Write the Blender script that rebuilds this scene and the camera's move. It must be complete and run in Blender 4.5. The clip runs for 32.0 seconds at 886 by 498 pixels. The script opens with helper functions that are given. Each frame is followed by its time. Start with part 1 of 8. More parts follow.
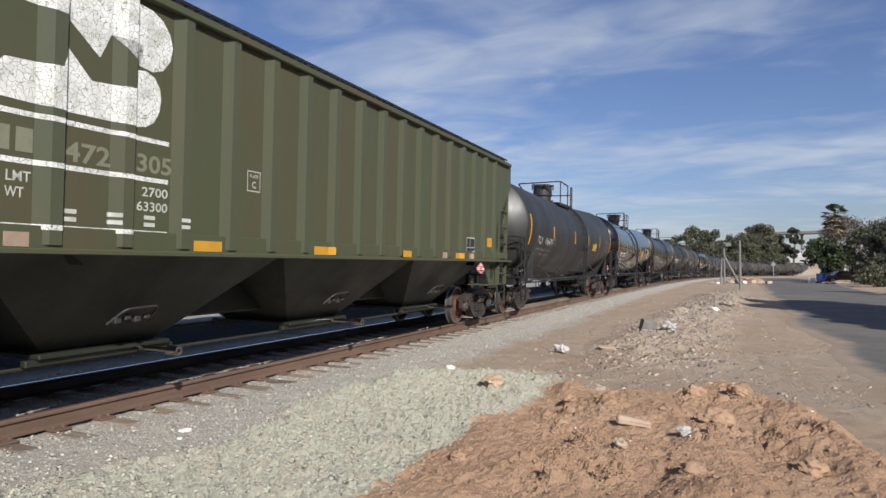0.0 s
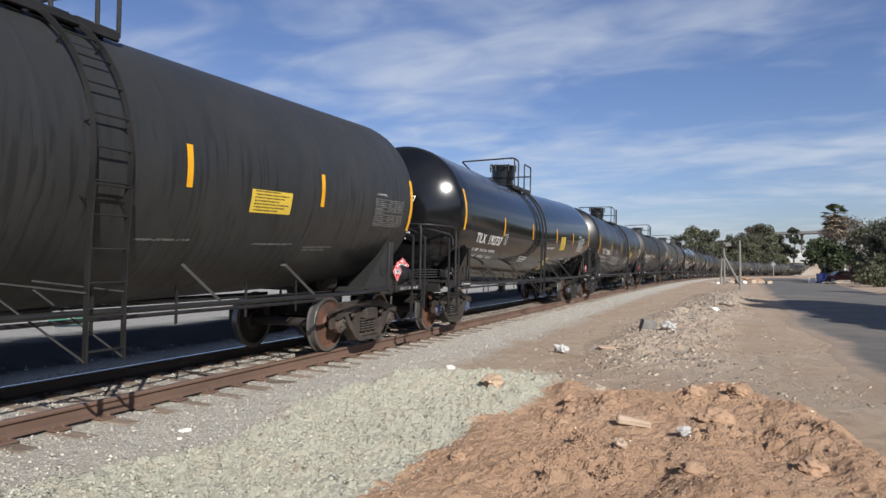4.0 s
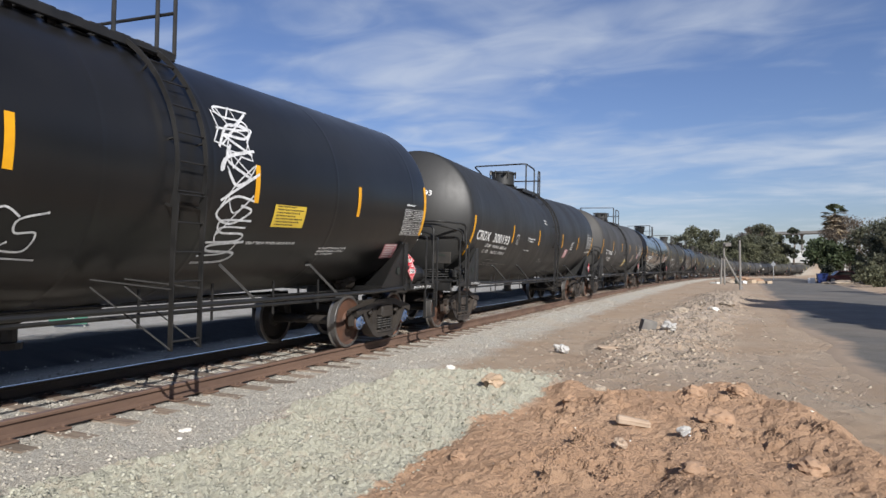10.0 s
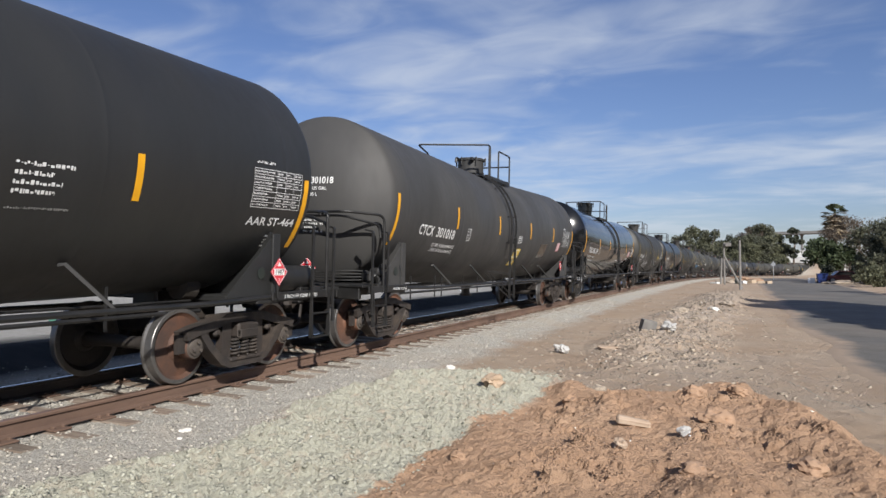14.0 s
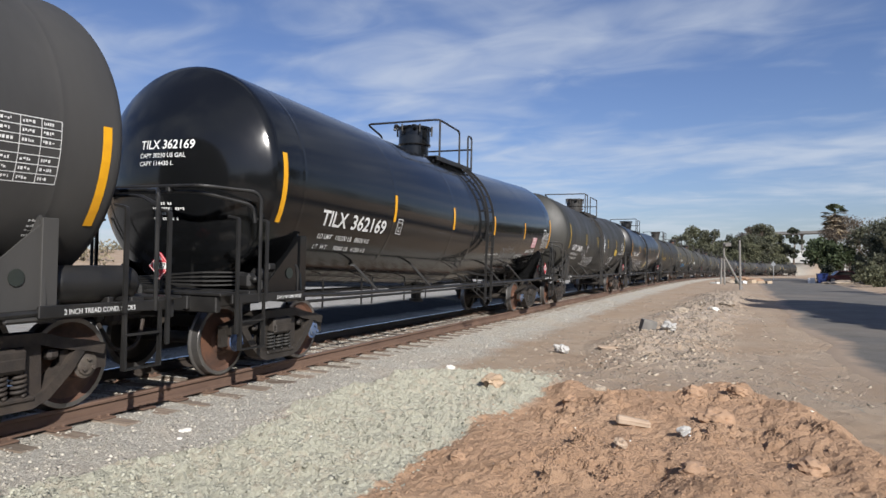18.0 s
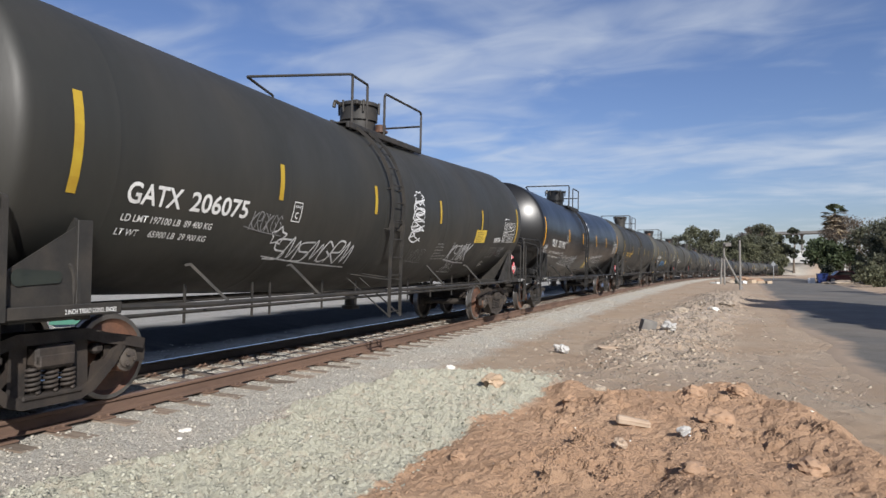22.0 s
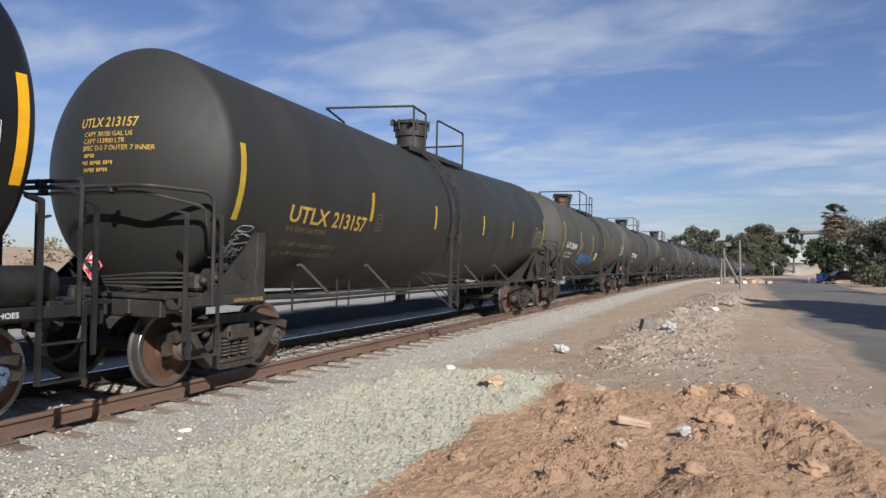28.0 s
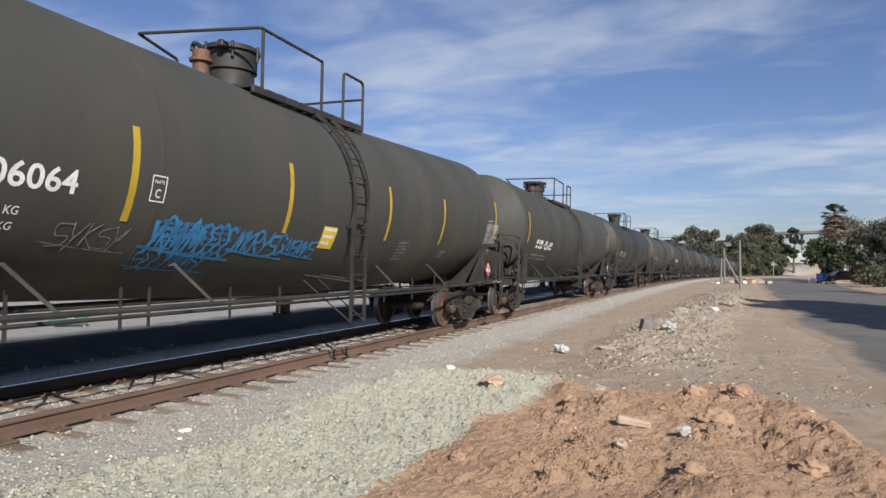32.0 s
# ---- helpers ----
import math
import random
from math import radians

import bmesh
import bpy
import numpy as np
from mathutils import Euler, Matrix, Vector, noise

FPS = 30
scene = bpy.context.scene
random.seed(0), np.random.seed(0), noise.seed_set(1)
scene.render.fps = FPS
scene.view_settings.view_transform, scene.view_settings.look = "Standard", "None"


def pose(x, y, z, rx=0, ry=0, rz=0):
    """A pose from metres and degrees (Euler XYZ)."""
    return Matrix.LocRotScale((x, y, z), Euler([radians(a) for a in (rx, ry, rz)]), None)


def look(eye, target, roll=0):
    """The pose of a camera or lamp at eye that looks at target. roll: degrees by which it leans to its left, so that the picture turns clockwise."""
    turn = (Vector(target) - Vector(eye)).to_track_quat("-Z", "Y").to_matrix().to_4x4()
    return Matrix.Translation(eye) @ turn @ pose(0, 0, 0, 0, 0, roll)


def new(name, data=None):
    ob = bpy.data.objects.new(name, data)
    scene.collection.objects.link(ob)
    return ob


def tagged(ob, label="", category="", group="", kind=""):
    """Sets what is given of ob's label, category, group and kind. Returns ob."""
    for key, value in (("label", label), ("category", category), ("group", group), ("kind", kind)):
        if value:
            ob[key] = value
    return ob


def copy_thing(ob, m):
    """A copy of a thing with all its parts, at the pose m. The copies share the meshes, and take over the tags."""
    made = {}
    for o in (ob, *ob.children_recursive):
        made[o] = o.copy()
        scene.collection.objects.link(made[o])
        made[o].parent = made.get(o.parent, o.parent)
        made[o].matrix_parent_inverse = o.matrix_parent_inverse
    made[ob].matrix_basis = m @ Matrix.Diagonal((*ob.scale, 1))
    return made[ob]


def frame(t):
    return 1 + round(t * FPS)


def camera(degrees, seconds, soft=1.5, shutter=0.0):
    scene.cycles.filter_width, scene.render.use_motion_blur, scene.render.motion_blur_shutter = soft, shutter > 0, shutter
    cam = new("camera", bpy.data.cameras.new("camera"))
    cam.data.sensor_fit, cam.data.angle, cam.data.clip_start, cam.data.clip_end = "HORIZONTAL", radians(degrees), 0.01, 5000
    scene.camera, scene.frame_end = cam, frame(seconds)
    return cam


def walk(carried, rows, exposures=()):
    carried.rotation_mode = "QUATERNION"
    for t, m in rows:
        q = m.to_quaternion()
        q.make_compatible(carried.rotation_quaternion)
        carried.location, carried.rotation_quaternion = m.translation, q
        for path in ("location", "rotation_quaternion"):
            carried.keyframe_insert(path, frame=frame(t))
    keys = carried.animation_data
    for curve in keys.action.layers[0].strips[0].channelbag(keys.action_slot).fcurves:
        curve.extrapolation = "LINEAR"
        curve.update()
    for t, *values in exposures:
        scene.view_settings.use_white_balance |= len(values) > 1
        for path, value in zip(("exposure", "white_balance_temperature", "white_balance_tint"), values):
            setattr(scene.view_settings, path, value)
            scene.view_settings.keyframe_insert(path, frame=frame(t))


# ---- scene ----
# ---------- camera ----------
EYE = Vector((0.0, 0.0, 1.357))
TURN, TILT, LEAN = 0.38301, 0.02719, -0.398
cam = camera(65.9, 32.0)
AHEAD = Vector((-math.sin(TURN) * math.cos(TILT), math.cos(TURN) * math.cos(TILT), math.sin(TILT)))
walk(cam, [(0.0, look(EYE, EYE + AHEAD * 10, LEAN)), (32.0, look(EYE, EYE + AHEAD * 10, LEAN))], exposures=[(0.0, 0.47), (2.5, 0.55), (32.0, 0.55)])

# ---------- sun and sky ----------
TO_SUN = Vector((0.575, -0.62, 0.51)).normalized()
sun_data = bpy.data.lights.new("sun", "SUN")
sun_data.energy, sun_data.angle, sun_data.color = 4.6, radians(0.55), (1.0, 0.962, 0.91)
sun = new("sun", sun_data)
sun.matrix_world = look(TO_SUN * 80, (0, 0, 0))

world = bpy.data.worlds.new("sky")
scene.world = world
world.use_nodes = True
wn, wl = world.node_tree.nodes, world.node_tree.links
wn.clear()


def wnode(kind, **values):
    n = wn.new(kind)
    for k, v in values.items():
        n.inputs[k].default_value = v
    return n


def build_sky():
    out = wn.new("ShaderNodeOutputWorld")
    back = wnode("ShaderNodeBackground", Strength=0.0565)
    sky = wn.new("ShaderNodeTexSky")
    sky.sky_type, sky.sun_disc = "NISHITA", False
    sky.sun_elevation = math.asin(TO_SUN.z)
    sky.sun_rotation = math.atan2(TO_SUN.x, TO_SUN.y)
    sky.air_density, sky.dust_density, sky.ozone_density = 1.0, 0.6, 2.2
    coord = wn.new("ShaderNodeTexCoord")
    split = wn.new("ShaderNodeSeparateXYZ")
    wl.new(coord.outputs["Generated"], split.inputs[0])
    # the cloud sheet: the ray's point on a high flat layer
    lift = wn.new("ShaderNodeMath")
    lift.operation = "ADD"
    lift.inputs[1].default_value = 0.10
    wl.new(split.outputs["Z"], lift.inputs[0])
    px, py = wn.new("ShaderNodeMath"), wn.new("ShaderNodeMath")
    for n, axis in ((px, "X"), (py, "Y")):
        n.operation = "DIVIDE"
        wl.new(split.outputs[axis], n.inputs[0])
        wl.new(lift.outputs[0], n.inputs[1])
    join = wn.new("ShaderNodeCombineXYZ")
    wl.new(px.outputs[0], join.inputs[0])
    wl.new(py.outputs[0], join.inputs[1])
    place = wn.new("ShaderNodeMapping")
    place.inputs["Rotation"].default_value = (0, 0, radians(-24))
    place.inputs["Scale"].default_value = (0.70, 1.0, 1.0)
    place.inputs["Location"].default_value = (0.9, 0.4, 0)
    wl.new(join.outputs[0], place.inputs[0])
    big = wnode("ShaderNodeTexNoise", Scale=1.15, Detail=4.0, Roughness=0.5, Distortion=0.35)
    fine = wnode("ShaderNodeTexNoise", Scale=3.4, Detail=5.0, Roughness=0.5, Distortion=0.9)
    wl.new(place.outputs[0], big.inputs["Vector"])
    wl.new(place.outputs[0], fine.inputs["Vector"])
    both = wn.new("ShaderNodeMath")
    both.operation = "MULTIPLY_ADD"
    both.inputs[1].default_value = 0.36
    wl.new(fine.outputs["Fac"], both.inputs[0])
    half = wn.new("ShaderNodeMath")
    half.operation = "MULTIPLY"
    half.inputs[1].default_value = 0.72
    wl.new(big.outputs["Fac"], half.inputs[0])
    wl.new(half.outputs[0], both.inputs[2])
    ramp = wn.new("ShaderNodeMapRange")
    ramp.interpolation_type = "SMOOTHSTEP"
    ramp.inputs["From Min"].default_value, ramp.inputs["From Max"].default_value = 0.44, 0.78
    ramp.inputs["To Max"].default_value = 0.70
    wl.new(both.outputs[0], ramp.inputs["Value"])
    mix = wn.new("ShaderNodeMix")
    mix.data_type = "RGBA"
    mix.inputs["B"].default_value = (7.6, 8.3, 9.4, 1)
    tint = wn.new("ShaderNodeMix")
    tint.data_type, tint.blend_type = "RGBA", "MULTIPLY"
    tint.inputs["Factor"].default_value = 1.0
    tint.inputs["B"].default_value = (0.91, 0.95, 1.22, 1)
    wl.new(sky.outputs[0], tint.inputs["A"])
    wl.new(ramp.outputs[0], mix.inputs["Factor"])
    wl.new(tint.outputs["Result"], mix.inputs["A"])
    wl.new(mix.outputs["Result"], back.inputs["Color"])
    wl.new(back.outputs[0], out.inputs[0])


build_sky()

# ---------- track line: straight past the eye, then bending away ----------
LINE = np.arange(-300, 470, 0.5)
BEND = np.clip((LINE - 167.5) / 48.6, 0, 1) * 0.00273 + 0.00047
HEAD = np.concatenate([[0], np.cumsum((BEND[1:] + BEND[:-1]) * 0.25)])
AT0 = int(np.argmin(abs(LINE)))
HEAD -= HEAD[AT0]
MIDH = (HEAD[1:] + HEAD[:-1]) / 2
LX = np.concatenate([[0], np.cumsum(np.sin(MIDH) * 0.5)])
LY = np.concatenate([[0], np.cumsum(np.cos(MIDH) * 0.5)])
LX, LY = LX - LX[AT0] - 6.8936, LY - LY[AT0]
CANT = 0.0300


def fall(s):
    """How far the line has gone down at s."""
    a, b = np.maximum(s - 15.0, 0), np.maximum(s - 130.0, 0)
    return -0.00005 * (a * a - b * b)


def line_at(s):
    return np.interp(s, LINE, LX), np.interp(s, LINE, LY), np.interp(s, LINE, HEAD), fall(np.asarray(s, float))


def track_pose(s, lat=0.0, z=0.0):
    """Frame on the track: x to the right across the rails, y along, z up, leaning by the cant."""
    x, y, h, d = (float(v) for v in line_at(s))
    return Matrix.Translation((x, y, d)) @ Matrix.Rotation(-h, 4, "Z") @ Matrix.Rotation(CANT, 4, "Y") @ Matrix.Translation((lat, 0, z))


# the train's speed every two seconds
SPEED = (5.81, 5.834, 5.853, 5.844, 5.763, 5.63, 5.464, 5.335, 5.265, 5.259, 5.299, 5.387, 5.513, 5.579, 5.606, 5.637, 5.64)


def travelled(t):
    """Metres that the train has gone since the start."""
    k, gone = 0, 0.0
    while t > 2.0 * (k + 1) and k < len(SPEED) - 2:
        gone += SPEED[k] + SPEED[k + 1]
        k += 1
    u = t - 2.0 * k
    return gone + u * SPEED[k] + u * u / 4 * (SPEED[k + 1] - SPEED[k])


# ---------- materials ----------
def clamp01(v):
    return max(0.0, min(1.0, v))


def paint(name, a, b=None, scale=6.0, rough=0.6, metal=0.0, bump=0.0, bump_scale=40.0, fine=0.25, stretch=(1, 1, 1), rough_var=0.1, vary=0.0, island=0.0, spec=0.5, dust=None, dust_amount=0.0, dust_scale=1.5):
    """A surface of two colours mixed by coarse and fine noise, with grain relief, varied roughness and patches of dust."""
    m = bpy.data.materials.new(name)
    m.use_nodes = True
    nt = m.node_tree
    nodes, links = nt.nodes, nt.links
    bsdf = nodes["Principled BSDF"]
    bsdf.inputs["Metallic"].default_value = metal
    bsdf.inputs["Specular IOR Level"].default_value = spec
    b = b or tuple(c * 0.72 for c in a)
    coord = nodes.new("ShaderNodeTexCoord")
    place = nodes.new("ShaderNodeMapping")
    place.inputs["Scale"].default_value = stretch
    links.new(coord.outputs["Object"], place.inputs[0])
    info = nodes.new("ShaderNodeObjectInfo")
    shift = nodes.new("ShaderNodeVectorMath")
    shift.operation = "SCALE"
    shift.inputs[0].default_value = (17.0, 31.0, 11.0)
    links.new(info.outputs["Random"], shift.inputs["Scale"])
    links.new(shift.outputs[0], place.inputs["Location"])
    coarse = nodes.new("ShaderNodeTexNoise")
    coarse.inputs["Scale"].default_value, coarse.inputs["Detail"].default_value = scale, 5.0
    links.new(place.outputs[0], coarse.inputs["Vector"])
    grain = nodes.new("ShaderNodeTexNoise")
    grain.inputs["Scale"].default_value, grain.inputs["Detail"].default_value = scale * 9, 4.0
    links.new(place.outputs[0], grain.inputs["Vector"])
    add = nodes.new("ShaderNodeMath")
    add.operation = "MULTIPLY_ADD"
    add.inputs[1].default_value = fine
    links.new(grain.outputs["Fac"], add.inputs[0])
    links.new(coarse.outputs["Fac"], add.inputs[2])
    ramp = nodes.new("ShaderNodeMapRange")
    ramp.inputs["From Min"].default_value, ramp.inputs["From Max"].default_value = 0.3 + fine * 0.5, 0.7 + fine * 0.5
    links.new(add.outputs[0], ramp.inputs["Value"])
    mix = nodes.new("ShaderNodeMix")
    mix.data_type = "RGBA"
    mix.inputs["A"].default_value, mix.inputs["B"].default_value = (*a, 1), (*b, 1)
    links.new(ramp.outputs[0], mix.inputs["Factor"])
    colour = mix.outputs["Result"]
    if dust:
        patch = nodes.new("ShaderNodeTexNoise")
        patch.inputs["Scale"].default_value, patch.inputs["Detail"].default_value = dust_scale, 7.0
        links.new(place.outputs[0], patch.inputs["Vector"])
        pr = nodes.new("ShaderNodeMapRange")
        pr.inputs["From Min"].default_value, pr.inputs["From Max"].default_value, pr.inputs["To Max"].default_value = 0.45, 0.72, dust_amount
        links.new(patch.outputs["Fac"], pr.inputs["Value"])
        dm = nodes.new("ShaderNodeMix")
        dm.data_type = "RGBA"
        dm.inputs["B"].default_value = (*dust, 1)
        links.new(pr.outputs[0], dm.inputs["Factor"])
        links.new(colour, dm.inputs["A"])
        colour = dm.outputs["Result"]
    if vary or island:
        hsv = nodes.new("ShaderNodeHueSaturation")
        source = info.outputs["Random"]
        if island:
            geo = nodes.new("ShaderNodeNewGeometry")
            source = geo.outputs["Random Per Island"]
        vr = nodes.new("ShaderNodeMapRange")
        amount = vary or island
        vr.inputs["To Min"].default_value, vr.inputs["To Max"].default_value = 1 - amount, 1 + amount
        links.new(source, vr.inputs["Value"])
        links.new(vr.outputs[0], hsv.inputs["Value"])
        links.new(colour, hsv.inputs["Color"])
        colour = hsv.outputs["Color"]
    links.new(colour, bsdf.inputs["Base Color"])
    rr = nodes.new("ShaderNodeMapRange")
    rr.inputs["To Min"].default_value, rr.inputs["To Max"].default_value = clamp01(rough - rough_var), clamp01(rough + rough_var)
    links.new(ramp.outputs[0], rr.inputs["Value"])
    links.new(rr.outputs[0], bsdf.inputs["Roughness"])
    if bump:
        bn = nodes.new("ShaderNodeBump")
        bn.inputs["Strength"].default_value, bn.inputs["Distance"].default_value = 1.0, bump
        tex = nodes.new("ShaderNodeTexNoise")
        tex.inputs["Scale"].default_value, tex.inputs["Detail"].default_value = bump_scale, 4.0
        links.new(place.outputs[0], tex.inputs["Vector"])
        links.new(tex.outputs["Fac"], bn.inputs["Height"])
        links.new(bn.outputs[0], bsdf.inputs["Normal"])
    return m


M_MATTE = paint("weathered_grey_tank_paint", (0.0155, 0.0159, 0.0157), (0.0112, 0.0116, 0.0115), 0.9, 0.54, bump=0.0008, bump_scale=30, stretch=(1, 1, 0.35), dust=(0.028, 0.0265, 0.024), dust_amount=0.35, dust_scale=0.8, vary=0.10, spec=0.6)
M_STREAKED = paint("brush_streaked_grey_tank_paint", (0.0225, 0.0232, 0.023), (0.0175, 0.018, 0.018), 0.9, 0.5, bump=0.0008, bump_scale=30, stretch=(1, 1, 0.3), fine=0.4, dust=(0.042, 0.040, 0.037), dust_amount=0.3, dust_scale=1.2, spec=0.55)


def dripped(mat, dark):
    """Fine wavering runs of darker paint down the sides, thinning out towards the crown."""
    nt = mat.node_tree
    nodes, links = nt.nodes, nt.links
    bsdf = nodes["Principled BSDF"]
    old = bsdf.inputs["Base Color"].links[0].from_socket
    coord = nodes.new("ShaderNodeTexCoord")
    place = nodes.new("ShaderNodeMapping")
    place.inputs["Scale"].default_value = (0.5, 15.0, 1.5)
    links.new(coord.outputs["Object"], place.inputs[0])
    runs = nodes.new("ShaderNodeTexNoise")
    runs.inputs["Scale"].default_value, runs.inputs["Detail"].default_value, runs.inputs["Distortion"].default_value = 1.0, 3.0, 0.5
    links.new(place.outputs[0], runs.inputs["Vector"])
    split = nodes.new("ShaderNodeSeparateXYZ")
    links.new(coord.outputs["Object"], split.inputs[0])
    wave = nodes.new("ShaderNodeTexNoise")
    wave.inputs["Scale"].default_value = 0.7
    links.new(coord.outputs["Object"], wave.inputs["Vector"])
    level = nodes.new("ShaderNodeMath")
    level.operation = "MULTIPLY_ADD"
    level.inputs[1].default_value = 1.6
    links.new(wave.outputs["Fac"], level.inputs[0])
    links.new(split.outputs["Z"], level.inputs[2])
    fade = nodes.new("ShaderNodeMapRange")
    fade.inputs["From Min"].default_value, fade.inputs["From Max"].default_value = 4.1, 3.3
    links.new(level.outputs[0], fade.inputs["Value"])
    ramp = nodes.new("ShaderNodeMapRange")
    ramp.inputs["From Min"].default_value, ramp.inputs["From Max"].default_value, ramp.inputs["To Max"].default_value = 0.52, 0.62, 0.8
    links.new(runs.outputs["Fac"], ramp.inputs["Value"])
    both = nodes.new("ShaderNodeMath")
    both.operation = "MULTIPLY"
    links.new(ramp.outputs[0], both.inputs[0])
    links.new(fade.outputs[0], both.inputs[1])
    mix = nodes.new("ShaderNodeMix")
    mix.data_type = "RGBA"
    mix.inputs["B"].default_value = (*dark, 1)
    links.new(both.outputs[0], mix.inputs["Factor"])
    links.new(old, mix.inputs["A"])
    links.new(mix.outputs["Result"], bsdf.inputs["Base Color"])


dripped(M_STREAKED, (0.009, 0.0092, 0.0092))
M_DUSTY = paint("dusty_mid_grey_tank_paint", (0.041, 0.0405, 0.040), (0.032, 0.0315, 0.031), 0.9, 0.62, bump=0.0008, bump_scale=30, stretch=(1, 1, 0.35), dust=(0.072, 0.068, 0.062), dust_amount=0.4, dust_scale=0.8, vary=0.12, spec=0.36)
M_OLIVE = paint("olive_grey_tank_paint", (0.0255, 0.0258, 0.023), (0.0185, 0.0188, 0.017), 0.9, 0.58, bump=0.0008, bump_scale=30, stretch=(1, 1, 0.35), dust=(0.048, 0.043, 0.035), dust_amount=0.4, dust_scale=0.8, vary=0.10, spec=0.46)
M_OLIVEPALE = paint("pale_dusty_olive_tank_paint", (0.052, 0.0515, 0.045), (0.042, 0.0415, 0.036), 0.9, 0.66, bump=0.0008, bump_scale=30, stretch=(1, 1, 0.35), dust=(0.080, 0.068, 0.052), dust_amount=0.4, dust_scale=0.8, vary=0.14, spec=0.3)
M_SATIN = paint("satin_black_tank_paint", (0.0085, 0.0087, 0.0092), (0.006, 0.0062, 0.0066), 0.9, 0.33, bump=0.0004, bump_scale=10, rough_var=0.05, stretch=(1, 1, 0.4), dust=(0.030, 0.027, 0.024), dust_amount=0.2, dust_scale=0.7, spec=0.5)
M_GLOSS = paint("gloss_black_tank_paint", (0.006, 0.0065, 0.0075), (0.0045, 0.005, 0.0055), 0.9, 0.13, bump=0.0003, bump_scale=8, rough_var=0.03, dust=(0.020, 0.019, 0.016), dust_amount=0.15, dust_scale=0.7, spec=0.5)
M_BLACK = paint("grimy_black_steel", (0.009, 0.009, 0.009), (0.015, 0.0145, 0.014), 4.0, 0.5, bump=0.001, bump_scale=60, dust=(0.036, 0.031, 0.026), dust_amount=0.2, dust_scale=3)
M_GREYSTEEL = paint("dusty_grey_steel", (0.026, 0.0245, 0.0225), (0.017, 0.016, 0.015), 4.0, 0.65, bump=0.001, bump_scale=60, dust=(0.066, 0.054, 0.042), dust_amount=0.45, dust_scale=3)
M_TRUCK = paint("dusty_brown_cast_steel", (0.038, 0.029, 0.024), (0.018, 0.0150, 0.0132), 5.0, 0.7, bump=0.003, bump_scale=45, dust=(0.090, 0.068, 0.050), dust_amount=0.42, dust_scale=4, vary=0.2)
M_TRUCKDK = paint("grimy_black_cast_steel", (0.020, 0.017, 0.0145), (0.032, 0.026, 0.021), 5.0, 0.6, bump=0.003, bump_scale=45, dust=(0.055, 0.047, 0.04), dust_amount=0.35, dust_scale=4, vary=0.2)
M_WHEEL = paint("rusty_wheel_steel", (0.14, 0.062, 0.034), (0.055, 0.032, 0.024), 3.0, 0.72, bump=0.002, bump_scale=50, dust=(0.04, 0.03, 0.026), dust_amount=0.6, dust_scale=2.5, vary=0.3)
M_TREAD = paint("polished_wheel_tread", (0.24, 0.23, 0.22), (0.15, 0.145, 0.14), 3.0, 0.36, 0.8, rough_var=0.08)
M_CAP = paint("grey_bearing_cap", (0.10, 0.085, 0.070), (0.05, 0.04, 0.035), 9.0, 0.6, bump=0.001)
M_CAPBLUE = paint("blue_bearing_cap", (0.045, 0.10, 0.24), (0.10, 0.11, 0.12), 14.0, 0.55, bump=0.001)
M_YELLOW = paint("amber_reflective_sheeting", (0.72, 0.36, 0.012), (0.62, 0.29, 0.012), 5.0, 0.4, spec=0.4)
M_YELLOWDULL = paint("dusty_amber_sheeting", (0.52, 0.27, 0.02), (0.44, 0.22, 0.02), 5.0, 0.6)
M_FADED = paint("faded_yellow_sheeting", (0.42, 0.30, 0.03), (0.36, 0.22, 0.02), 5.0, 0.5)
M_LETTER = paint("white_lettering_paint", (0.72, 0.73, 0.72), (0.55, 0.55, 0.54), 8.0, 0.55)
M_LETTER_Y = paint("yellow_lettering_paint", (0.50, 0.32, 0.06), (0.36, 0.23, 0.05), 9.0, 0.6)
M_WORN = paint("worn_white_lettering_paint", (0.55, 0.55, 0.54), (0.16, 0.16, 0.16), 9.0, 0.6, fine=0.8)
M_FAINT = paint("faint_brown_lettering_paint", (0.20, 0.135, 0.05), (0.10, 0.075, 0.04), 10.0, 0.6)
M_DIM = paint("faded_lettering_paint", (0.26, 0.26, 0.25), (0.16, 0.16, 0.155), 10.0, 0.6)
M_RED = paint("red_placard_film", (0.62, 0.035, 0.055), (0.55, 0.03, 0.045), 5.0, 0.4)
M_PINK = paint("faded_red_notice_film", (0.55, 0.26, 0.28), (0.48, 0.2, 0.22), 9.0, 0.5)
M_NOTICE = paint("yellow_notice_film", (0.66, 0.47, 0.05), (0.6, 0.42, 0.05), 6.0, 0.5)
M_PAPER = paint("white_placard_film", (0.78, 0.78, 0.76), (0.7, 0.7, 0.68), 6.0, 0.5)
M_INK = paint("black_print", (0.015, 0.02, 0.018), (0.02, 0.025, 0.02), 6.0, 0.6)
M_SPRAY = paint("white_spray_paint", (0.66, 0.67, 0.68), (0.38, 0.39, 0.40), 14.0, 0.6)
M_SPRAYGREY = paint("thin_grey_spray_paint", (0.24, 0.24, 0.245), (0.12, 0.12, 0.12), 16.0, 0.6)
M_SPRAYBLUE = paint("blue_spray_paint", (0.035, 0.22, 0.46), (0.025, 0.11, 0.23), 7.0, 0.6)
M_GREEN = paint("oxidised_green_car_paint", (0.062, 0.070, 0.034), (0.052, 0.062, 0.031), 0.7, 0.6, bump=0.0008, bump_scale=35, stretch=(1, 1, 0.3), dust=(0.080, 0.056, 0.030), dust_amount=0.7, dust_scale=0.7)
